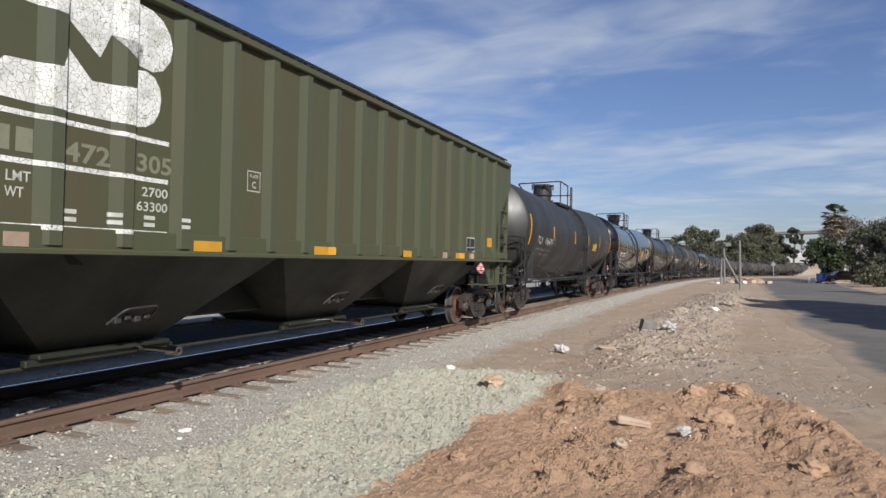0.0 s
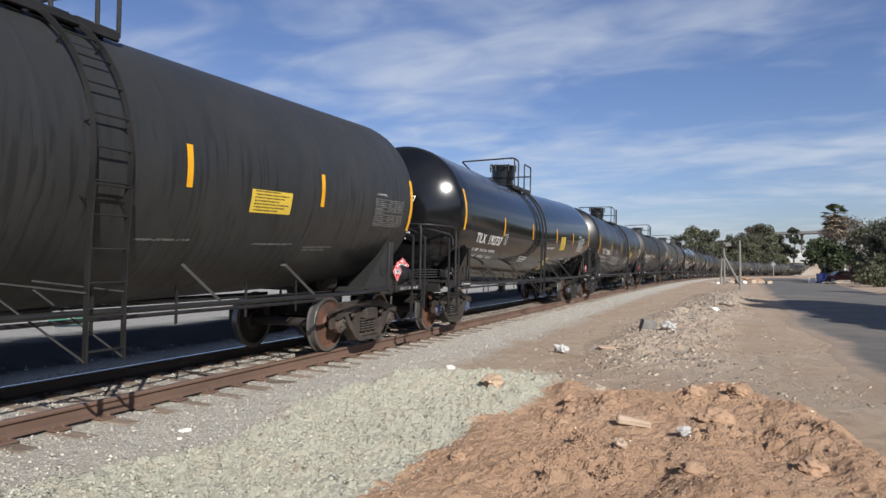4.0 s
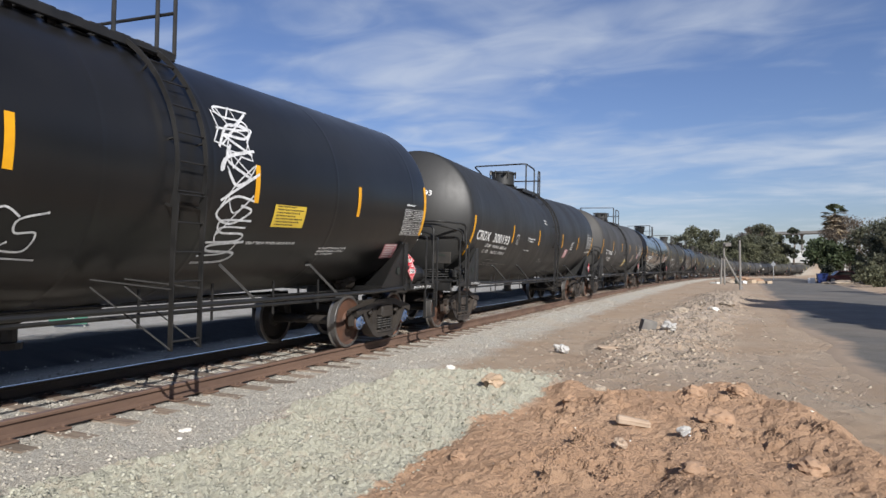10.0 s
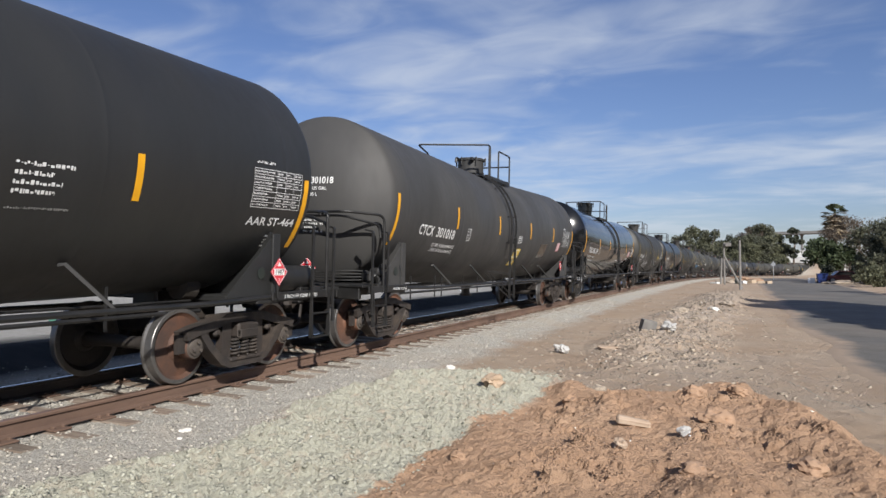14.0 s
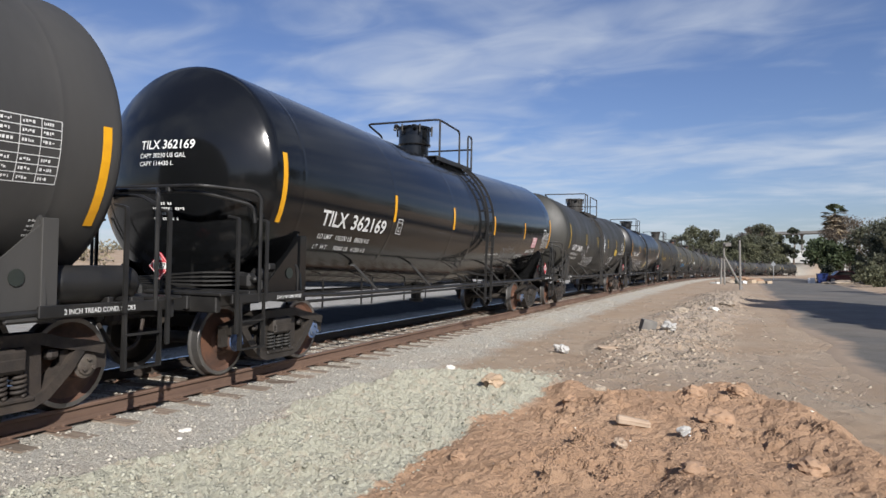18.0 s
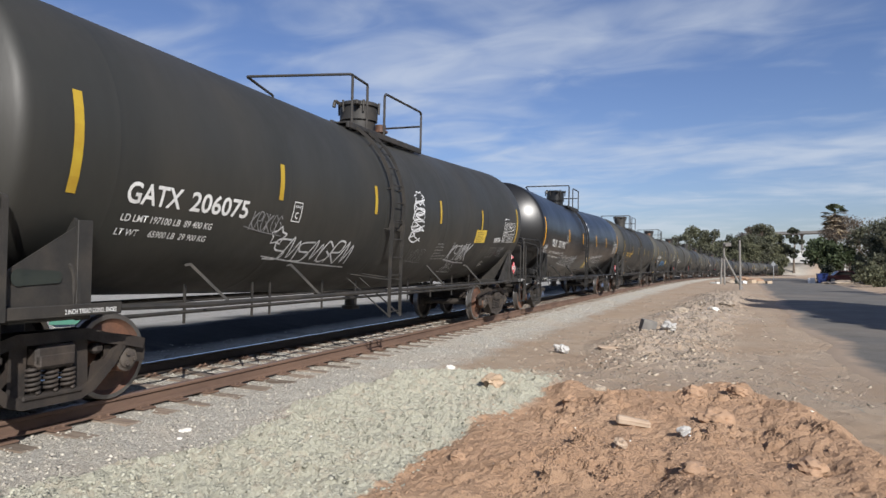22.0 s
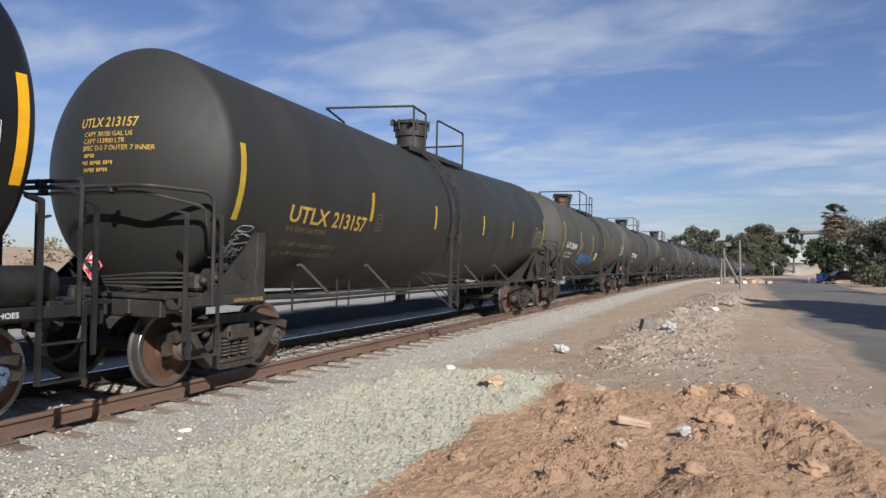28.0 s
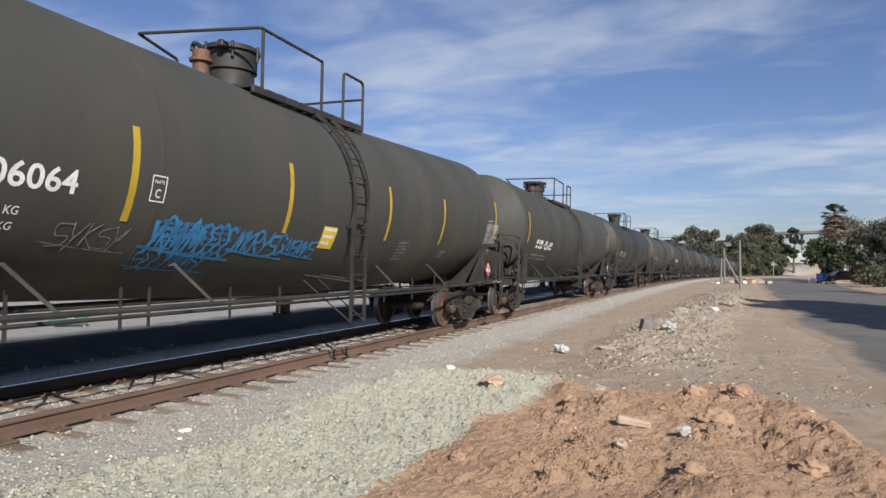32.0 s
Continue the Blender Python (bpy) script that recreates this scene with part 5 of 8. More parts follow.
    lathe(bm, (1.14, 7.02, 1.26), (0, 1, 0), [(y, r * fat) for y, r in ((0, 0), (0.02, 0.10), (0.07, 0.165), (0.12, 0.18), (0.94, 0.18), (0.99, 0.165), (1.04, 0.10), (1.06, 0))], 22)
    ob = part("air_reservoir", bm, steel, car, smooth=True)
    bm = bmn()
    for y in (7.2, 7.8):
        bm = bmn()
        box(bm, (1.14, y, 1.09), (0.34, 0.07, 0.08), cut=0.01)
        part("bracket", bm, steel, ob)
    bm = bmn()
    lathe(bm, (0.48, 6.20, 1.16), (0, 1, 0), [(-0.30, 0.05), (-0.10, 0.06), (-0.08, 0.17), (0.12, 0.19), (0.2, 0.12), (0.3, 0.05), (0.45, 0.03)], 16)
    part("brake_cylinder", bm, M_TRUCKDK, car)
    bm = bmn()
    for x, y, z, w, d, h in ((1.20, -7.30, 1.27, 0.24, 0.30, 0.26), (1.20, -7.02, 1.22, 0.22, 0.22, 0.30), (1.16, -7.56, 1.24, 0.20, 0.18, 0.20), (1.30, -7.28, 1.42, 0.10, 0.16, 0.10), (1.32, -7.46, 1.16, 0.08, 0.12, 0.14), (1.33, -7.12, 1.15, 0.06, 0.10, 0.12)):
        box(bm, (x, y - lead, z), (w, d, h), cut=min(w, d, h) * 0.22)
    for x, y, z, r in ((1.32, -7.20, 1.30, 0.06), (1.31, -7.40, 1.29, 0.05), (1.29, -7.58, 1.26, 0.045), (1.31, -7.02, 1.30, 0.05)):
        lathe(bm, (x, y - lead, z), (1, 0, 0), [(-0.06, r), (0.02, r), (0.045, r * 0.7), (0.06, 0)], 10)
    for k in range(4):
        tube(bm, smooth_path([(1.12, -7.6 - lead * 0.6, 1.34 - k * 0.05), (0.75, -7.98, 1.34 - k * 0.055), (0.1, -8.14, 1.28 - k * 0.03), (-0.6, -8.14, 1.24 - k * 0.02)], 4), 0.014, 5)
    tube(bm, smooth_path([(1.25, -6.95 - lead, 1.35), (1.36, -6.85 - lead, 1.46), (1.40, -6.78 - lead, 1.36), (1.38, -6.76 - lead, 1.06)], 4), 0.022, 6)
    part("brake_valve", bm, steel, car)
    bm = bmn()
    for k in range(24):
        a, b = 2 * math.pi * k / 24, 2 * math.pi * (k + 1) / 24
        tube(bm, [(-0.85 + 0.27 * math.cos(a), 8.36, 1.72 + 0.27 * math.sin(a)), (-0.85 + 0.27 * math.cos(b), 8.36, 1.72 + 0.27 * math.sin(b))], 0.016, 5, caps=False)
    for k in range(5):
        a = 2 * math.pi * k / 5
        tube(bm, [(-0.85, 8.33, 1.72), (-0.85 + 0.27 * math.cos(a), 8.36, 1.72 + 0.27 * math.sin(a))], 0.013, 5)
    part("brake_wheel", bm, steel, car)
    # amber strips on the flank
    for y in (-7.36, ends[1]):
        bm = bmn()
        flank_patch(bm, y - 0.05, y + 0.05, arc_of(ends[0]), arc_of(ends[0] + 0.92), 0.007)
        part("reflective_strip", bm, M_YELLOW if style == "round" else M_FADED, car)
    placard(car, Matrix.Translation((1.505, *sign)) @ FACE_SIDE, 0.32 if label.endswith("yellow lettering") else 0.25, blank=label.endswith("yellow lettering"))
    bm = bmn()
    box(bm, (1.488, sign[0], sign[1] - 0.17), (0.03, 0.04, 0.34), cut=0.006)
    part("placard_post", bm, steel, car)
    return car


def mid_strips(car, ys, mat, low, tall=0.465):
    """The four short amber strips along the barrel, at one level above the rails."""
    for y in ys:
        bm = bmn()
        flank_patch(bm, y - 0.045, y + 0.045, arc_of(low + dip(y)), arc_of(low + tall + dip(y)), 0.007)
        part("reflective_strip", bm, mat, car)


def head_bars(car, x, z, widths, height, gap, mat):
    """Lines of small unreadable print on the front head, as bars."""
    bm = bmn()
    for i, w in enumerate(widths):
        lo = z - i * (height + gap)
        for k in range(int(w / 0.035)):
            if (k * 7 + i * 3) % 6 == 0:
                continue
            u = x + k * 0.035
            q = [on_head(u + d, lo + h) for d in (0, 0.024) for h in (height * (0.35 if k % 3 == 0 else 0), height)]
            faces(bm, q, [(0, 2, 3, 1)])
    return tagged(part("small_print", bm, mat, car), kind="stuff")


def marks(car, initials, number, mat, cap, weights, spot, head=(-0.20, 2.85, 0.79), sign=(0.50, 1.42), small=None, shoes="2 INCH HF COMP SHOES", size=0.232, table=(6.40, 0.88, 2.02, 0.46), frame_y=0.0, frame_z=1.52, tail=(6.9, 1.86), title=""):
    """Reporting marks, weights, plate box, head lettering and placard of one car."""
    small = small or mat
    yi, wi, yn, wn_, z, y1, w1, z1, y2, w2, z2, yb, zb = spot
    flank_text(initials, yi, z, size, wi, mat, car, 0.018)
    flank_text(number, yn, z, size, wn_, mat, car, 0.018)
    flank_text(weights[0], y1, z1, 0.078, w1, small, car, 0.012)
    flank_text(weights[1], y2, z2, 0.078, w2, small, car, 0.012)
    hx, hz, hw = head
    head_text(initials + " " + number, hx, hz, 0.115, hw, mat, car, 0.016)
    many = len(cap) > 2
    for i, line in enumerate(cap):
        head_text(line, hx + 0.09 * many, hz - 0.115 - (0.085 if many else 0.105) * i, 0.058, 0.068 * 0.62 * len(line), mat, car)
    if many:
        head_bars(car, hx + 0.09, hz - 0.115 - 0.085 * len(cap), (0.22, 0.5, 0.48), 0.045, 0.04, mat)
    else:
        head_bars(car, -0.02, 2.20, (0.34, 0.5, 0.3, 0.42), 0.035, 0.03, mat)
    placard(car, Matrix.Translation((sign[0], -8.45, sign[1])) @ FACE_FRONT, 0.235)
    bm = bmn()
    box(bm, (sign[0], -8.43, sign[1] - 0.16), (0.04, 0.03, 0.34), cut=0.006)
    part("placard_post", bm, M_BLACK, car)
    bm = bmn()
    a0, a1 = arc_of(zb), arc_of(zb + 0.27)
    t = 0.014
    for y0, y3, b0, b1 in ((yb, yb + 0.20, a0, a0 + t), (yb, yb + 0.20, a1 - t, a1), (yb, yb + t, a0, a1), (yb + 0.20 - t, yb + 0.20, a0, a1)):
        flank_patch(bm, y0, y3, b0, b1, 0.005, n=2)
    ob = part("plate_box", bm, small, car)
    flank_text("C", yb + 0.06, zb + 0.045, 0.09, 0.075, small, ob, 0.012)
    flank_text("PLATE", yb + 0.035, zb + 0.19, 0.032, 0.13, small, ob, 0.012)
    ty, tw, tz, th = table
    data_table(car, ty, ty + tw, tz, tz + th, M_LETTER if small is mat else M_DIM, int(number) % 97)
    if title:
        flank_text(title, ty + 0.02, tz + th + 0.045, 0.075, 0.46, mat, car)
    else:
        bars(car, ty + 0.05, tz + th + 0.10, (0.38,), 0.035, 0.02, mat)
    if frame_y:
        bm = bmn()
        b0, b1 = arc_of(frame_z), arc_of(frame_z + 0.25)
        for y0, y3, c0, c1 in ((0, 0.5, b0, b0 + 0.012), (0.06, 0.56, b1 - 0.012, b1), (0.24, 0.252, b0, b1)):
            flank_patch(bm, frame_y + y0, frame_y + y3, c0, c1, 0.005)
        for y0 in (0, 0.5):
            flank_patch(bm, frame_y + y0, frame_y + y0 + 0.012, b0, b1, 0.005, 0.06)
        part("stencil_frame", bm, M_DIM, car)
    bars(car, tail[0], tail[1], (0.28, 0.25, 0.27, 0.2), 0.030, 0.022, mat)
    bm = letters(shoes, 0.060, 0.012)
    hi = max(v.co.x for v in bm.verts)
    for v in bm.verts:
        v.co = Vector((1.472, -7.40 + v.co.x / hi * 0.56, 1.008 + v.co.y))
    written(bm, mat, car, False)
    bm = letters(shoes, 0.065, 0.012)
    hi = max(v.co.x for v in bm.verts)
    for v in bm.verts:
        v.co = Vector((1.472, 7.15 + v.co.x / hi * 0.80, 1.008 + v.co.y))
    written(bm, mat, car, False)


def notice(car, y, z, w, h, mat, lean=0.0, lines=7, ink=None):
    """A printed sticker on the flank with lines of small print."""
    bm = bmn()
    a0, a1 = arc_of(z), arc_of(z) + h
    flank_patch(bm, y, y + w, a0, a1, 0.006, lean)
    ob = part("notice", bm, mat, car)
    bm = bmn()
    for i in range(lines):
        u = (i + 0.6) / (lines + 0.3)
        a = a0 + (a1 - a0) * u
        v, stop, k = y + w * 0.08, y + w * (0.65 + 0.27 * ((i * 7) % 3) / 2), i
        while v < stop:
            d = w * (0.035 + 0.03 * ((k * 5) % 4) / 3)
            flank_patch(bm, v + lean * u, v + d * 0.72 + lean * u, a + h * (0.14 if k % 4 == 1 else 0) / lines, a + h * 0.45 / lines, 0.008, n=1)
            v, k = v + d, k + 1
    tagged(part("print", bm, ink or M_INK, ob), kind="stuff")
    return ob
# ---------- covered hopper car ----------
RIBS = [-6.297 + 0.757 * k for k in range(18)]


def side_x(y):
    rise = max(min((y - r + 0.20) / 0.13, (r + 0.10 - y) / 0.05) for r in RIBS)
    return 1.58 + 0.05 * max(0.0, min(1.0, rise))


def on_side(bm, off=0.004):
    """Lays a flat bmesh in (y, z) onto the ribbed side."""
    for r in RIBS:
        for d in (-0.20, -0.07, 0.05, 0.10):
            bmesh.ops.bisect_plane(bm, geom=bm.verts[:] + bm.edges[:] + bm.faces[:], plane_co=(r + d, 0, 0), plane_no=(1, 0, 0))
    for v in bm.verts:
        v.co = Vector((side_x(v.co.x) + off, v.co.x, v.co.y))
    bmesh.ops.triangulate(bm, faces=bm.faces)
    return bm


def side_shape(car, outlines, mat, name="marking", label="", off=0.004):
    bm = bmn()
    for o in outlines:
        bm.faces.new([bm.verts.new((y, z, 0)) for y, z in o])
    bmesh.ops.triangulate(bm, faces=bm.faces)
    return part(name, on_side(bm, off), mat, car, label)


def side_text(car, text, y, z, height, width, mat, bold=0.012):
    bm = letters(text, height / 0.7, bold)
    hi = max(v.co.x for v in bm.verts)
    for v in bm.verts:
        v.co = Vector((y + v.co.x / hi * width, z + v.co.y, 0))
    return written(on_side(bm), mat, car, height > 0.16)


def hopper_car():
    car = new("hopper_car")
    tagged(car, "oxidised green ribbed covered hopper car with peeling white markings", "hopper car")
    for sx in (1, -1):
        bm = bmn()
        slab(bm, [(-7.93, 4.1), (-7.93, 3.5), (-6.75, 2.46), (-6.75, 1.58), (6.75, 1.58), (6.75, 2.46), (7.93, 3.5), (7.93, 4.1)], 0.02, lambda u, v, w, q=sx: Vector((q * 1.57 + w, u, v)))
        part("side_sheet", bm, M_GREEN, car)
        for y in RIBS:
            bm = bmn()
            z0, z1 = 1.62, 4.05
            outer = [(1.58, -0.20), (1.63, -0.07), (1.63, 0.05), (1.58, 0.10)]
            faces(bm, [(sx * x, y + d, z) for z in (z0, z1) for x, d in outer], [(0, 1, 5, 4), (1, 2, 6, 5), (2, 3, 7, 6), (0, 3, 2, 1), (4, 5, 6, 7)])
            finish(bm)
            part("rib", bm, M_GREENRIB, car)
        bm = bmn()
        box(bm, (sx * 1.62, 0, 1.565), (0.16, 15.6, 0.05), cut=0.008)
        box(bm, (sx * 1.595, 0, 1.68), (0.03, 13.5, 0.20), cut=0.006)
        part("side_sill", bm, M_GREEN, car)
        bm = bmn()
        box(bm, (sx * 1.60, 0, 4.09), (0.12, 15.5, 0.09), cut=0.015)
        part("top_chord", bm, M_GREEN, car)
    bm = bmn()
    n = 8
    rows = []
    for k in range(n + 1):
        x = -1.58 + 3.16 * k / n
        rows.append((x, 4.12 + 0.20 * (1 - (x / 1.58) ** 2)))
    faces(bm, [(x, y, z) for y in (-7.7, 7.7) for x, z in rows], [(i, i + 1, n + 2 + i, n + 1 + i) for i in range(n)])
    part("roof", bm, M_GREEN, car)
    bm = bmn()
    for sx in (-1, 1):
        for k in range(96):
            y = -7.9 + k * 0.166
            box(bm, (sx * 1.16, y, 4.27), (0.62, 0.02, 0.03))
        for x in (0.82, 0.95, 1.08, 1.21, 1.34, 1.43):
            box(bm, (sx * (x + 0.04), 0, 4.27), (0.02, 15.9, 0.034))
        for k in range(12):
            box(bm, (sx * 1.16, -7.6 + k * 1.38, 4.22), (0.6, 0.16, 0.07), cut=0.01)
    part("running_board", bm, M_BLACK, car, "black steel grating running board")
    for k in range(8):
        bm = bmn()
        box(bm, (0, -6.2 + k * 1.77, 4.34), (0.9, 1.2, 0.10), cut=0.04)
        part("roof_hatch", bm, M_GREEN, car)
    # three bays that narrow to their outlet gates
    for yc in (-4.15, 0.0, 4.15):
        bm = bmn()
        # bays, gates, sill and end sheets share the shade-darkened green
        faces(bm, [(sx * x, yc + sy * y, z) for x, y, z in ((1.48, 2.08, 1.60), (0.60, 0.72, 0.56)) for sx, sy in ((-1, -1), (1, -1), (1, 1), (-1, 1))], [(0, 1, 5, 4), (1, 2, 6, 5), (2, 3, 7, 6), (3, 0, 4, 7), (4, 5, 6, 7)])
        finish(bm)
        bay = part("hopper_bay", bm, M_GREENDK, car, "dusty hopper bay in green darkened for the shade under the car")
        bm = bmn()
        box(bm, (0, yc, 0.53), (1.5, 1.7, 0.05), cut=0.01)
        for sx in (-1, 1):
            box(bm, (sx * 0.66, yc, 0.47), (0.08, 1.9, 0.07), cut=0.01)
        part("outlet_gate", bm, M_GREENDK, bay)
        bm = bmn()
        for y in (-0.52,):
            tube(bm, [(-1.2, yc + y + 0.9, 0.50), (1.30, yc + y + 0.9, 0.50)], 0.028, 8)
            lathe(bm, (1.18, yc + y + 0.9, 0.50), (1, 0, 0), [(0, 0.035), (0, 0.055), (0.15, 0.055), (0.15, 0.02)], 10)
        part("gate_shaft", bm, M_RAILTOP, bay, "worn steel gate shaft")
        bm = bmn()
        tube(bm, bent([(0.98, yc - 0.28, 0.82), (1.12, yc - 0.16, 0.98), (1.16, yc + 0.24, 1.0), (0.98, yc + 0.28, 0.82)], 0.06), 0.014, 6)
        for k in range(4):
            box(bm, (1.03, yc - 0.2 + k * 0.13, 0.86 + 0.03 * (k % 2)), (0.06, 0.08, 0.07), cut=0.01)
        part("vent_fitting", bm, M_GREYSTEEL, bay)
    bm = bmn()
    tube(bm, [(0.60, -6.3, 0.42), (0.60, 6.3, 0.42)], 0.022, 6)
    tube(bm, [(-0.5, -6.3, 0.52), (-0.5, 6.3, 0.52)], 0.022, 6)
    part("brake_pipe", bm, M_GREYSTEEL, car)
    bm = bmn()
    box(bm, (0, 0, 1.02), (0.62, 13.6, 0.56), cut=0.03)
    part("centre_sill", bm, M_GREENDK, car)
    for sy in (-1, 1):
        bm = bmn()
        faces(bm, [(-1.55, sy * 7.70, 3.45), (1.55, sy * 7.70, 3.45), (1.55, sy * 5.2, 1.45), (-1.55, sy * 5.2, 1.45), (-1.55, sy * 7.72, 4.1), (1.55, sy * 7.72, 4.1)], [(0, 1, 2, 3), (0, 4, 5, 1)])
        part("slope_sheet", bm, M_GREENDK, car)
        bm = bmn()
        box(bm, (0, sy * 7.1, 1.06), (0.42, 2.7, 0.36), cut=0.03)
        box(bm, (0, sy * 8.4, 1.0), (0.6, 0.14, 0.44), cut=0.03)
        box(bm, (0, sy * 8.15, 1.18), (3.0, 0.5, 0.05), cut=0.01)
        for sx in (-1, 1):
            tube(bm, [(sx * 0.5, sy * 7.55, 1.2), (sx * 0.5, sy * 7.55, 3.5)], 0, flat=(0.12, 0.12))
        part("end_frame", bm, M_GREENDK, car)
        bm = bmn()
        for sx in (-1, 1):
            slab(bm, [(-0.62, 1.55), (0.42, 1.55), (0.42, 0.98), (-0.20, 0.98)], 0.03, lambda u, v, w, s=sy, q=sx: Vector((q * 1.46 + w, s * (6.75 + u), v)))
            box(bm, (sx * 1.3, sy * 6.75, 0.97), (0.5, 1.3, 0.03), cut=0.006)
            # black oval laid on the plate for the dark inside its hole
            slab(bm, [(0.50 * math.cos(a) * 0.24, 0.20 * math.sin(a) + 1.28) for a in [k * math.pi / 8 for k in range(16)]], 0.006, lambda u, v, w, s=sy, q=sx: Vector((q * 1.478 + w, s * 6.75 + u, v)), mat=1)
        part("bolster_web", bm, [M_GREENRIB, M_INK], car, "dusty green bolster plate with an oval hole")
        for sx in (-1, 1):
            bm = bmn()
            tube(bm, [(sx * 1.55, sy * 7.0, 0.95), (sx * 1.55, sy * 7.0, 2.85)], 0, flat=(0.05, 0.10))
            tube(bm, [(sx * 1.55, sy * 7.62, 0.95), (sx * 1.55, sy * 7.72, 3.42)], 0, flat=(0.05, 0.08))
            box(bm, (sx * 1.55, sy * 7.25, 1.70), (0.05, 1.1, 0.15), cut=0.01)
            ladder = part("end_ladder", bm, M_GREEN, car)
            for z in (1.25, 2.05, 2.45, 2.85):
                bm = bmn()
                tube(bm, [(sx * 1.58, sy * 7.0, z), (sx * 1.58, sy * 7.66, z)], 0.014, 6)
                part("rung", bm, M_GREEN, ladder)
            step_iron(car, sx * 1.55, sy * 7.31, M_GREYSTEEL, 0.45, 0.62)
        coupler(car, sy)
        truck(car, sy * 6.98)
    # markings on the near side
    y0 = -5.98
    side_shape(car, [[(-6.3, 3.60), (-5.48, 3.61), (-5.12, 3.34), (-5.0, 3.59), (-4.62, 3.60), (-4.66, 3.39), (-4.5, 3.37), (-4.36, 3.42), (-4.27, 3.54), (-4.24, 3.68), (-4.28, 3.81), (-4.38, 3.92), (-4.52, 3.98), (-4.7, 4.0), (-5.2, 4.0), (-5.48, 3.76), (-6.3, 3.75)],
                     [(-5.46, 3.35), (-5.2, 3.11), (-4.72, 3.15), (-4.72, 3.34), (-4.58, 3.36), (-4.47, 3.32), (-4.40, 3.23), (-4.38, 3.12), (-4.40, 2.98), (-4.47, 2.87), (-4.57, 2.81), (-4.68, 2.79), (-5.48, 2.78), (-6.15, 2.79), (-6.15, 2.92), (-6.02, 3.11), (-5.52, 3.15)]], M_WHITEPEEL, "emblem", "cracked white painted emblem")
    for z in (2.665, 2.275, 1.745):
        side_shape(car, [[(-7.0 + 0.4, z), (-4.26, z), (-4.26, z + 0.045), (-6.6, z + 0.045)]], M_WHITEPEEL, "stripe")
    for y in (-6.10, -5.90):
        side_shape(car, [[(y, 2.37), (y + 0.15, 2.37), (y + 0.15, 2.57), (y, 2.57)]], M_FADEDGREEN, "faded_mark")
    side_text(car, "472", -5.46, 2.36, 0.17, 0.48, M_FADEDGREEN, 0.02)
    side_text(car, "305", -4.68, 2.37, 0.17, 0.46, M_FADEDGREEN, 0.02)
    side_text(car, "LMT", -5.98, 2.13, 0.085, 0.22, M_DIMLETTER)
    side_text(car, "WT", -5.98, 2.0, 0.085, 0.16, M_DIMLETTER)
    side_text(car, "2700", -4.60, 2.13, 0.09, 0.34, M_DIMLETTER)
    side_text(car, "63300", -4.66, 1.985, 0.09, 0.40, M_DIMLETTER)
    y0 = -6.16
    for k in range(8):
        side_shape(car, [[(y0 + 0.7 + (k % 2) * 0.46 + (k // 4) * 0.9, 1.83 + 0.07 * ((k // 2) % 2)), (y0 + 0.84 + (k % 2) * 0.46 + (k // 4) * 0.9, 1.83 + 0.07 * ((k // 2) % 2)), (y0 + 0.84 + (k % 2) * 0.46 + (k // 4) * 0.9, 1.87 + 0.07 * ((k // 2) % 2)), (y0 + 0.7 + (k % 2) * 0.46 + (k // 4) * 0.9, 1.87 + 0.07 * ((k // 2) % 2))]], M_DIMLETTER, "small_print")
    for y, w in ((-3.90, 0.44), (-1.56, 0.50), (1.20, 0.46), (3.88, 0.42)):
        side_shape(car, [[(y, 1.60), (y + w, 1.60), (y + w, 1.715), (y, 1.715)]], M_YELLOWDULL, "reflective_strip", off=0.034)
    side_shape(car, [[(6.05, 1.90), (6.38, 1.90), (6.38, 2.12), (6.05, 2.12)]], M_YELLOWDULL, "reflective_strip")
    for y in (-6.0, 3.15, 4.73):
        side_shape(car, [[(y, 1.60), (y + 0.22, 1.60), (y + 0.22, 1.72), (y, 1.72)]], M_PINKPALE, "notice", off=0.034)
    bm = bmn()
    yb, zb, w, h, t = -3.0, 2.34, 0.25, 0.25, 0.012
    outs = [[(yb, zb), (yb + w, zb), (yb + w, zb + t), (yb, zb + t)], [(yb, zb + h - t), (yb + w, zb + h - t), (yb + w, zb + h), (yb, zb + h)], [(yb, zb), (yb + t, zb), (yb + t, zb + h), (yb, zb + h)], [(yb + w - t, zb), (yb + w, zb), (yb + w, zb + h), (yb + w - t, zb + h)]]
    bm.free()
    side_shape(car, outs, M_DIMLETTER, "plate_box")
    side_text(car, "C", yb + 0.09, zb + 0.045, 0.08, 0.07, M_DIMLETTER)
    side_text(car, "PLATE", yb + 0.045, zb + 0.17, 0.035, 0.16, M_DIMLETTER)
    side_shape(car, [[(4.62, 1.76), (5.02, 1.76), (5.02, 2.08), (4.62, 2.08)]], M_DIMLETTER, "consolidated_panel")
    side_shape(car, [[(4.64, 1.86), (4.83, 1.86), (4.83, 2.06), (4.64, 2.06)], [(4.85, 1.86), (5.0, 1.86), (5.0, 2.06), (4.85, 2.06)], [(4.64, 1.775), (5.0, 1.775), (5.0, 1.845), (4.64, 1.845)]], M_INK, "panel_field", off=0.007)
    return car


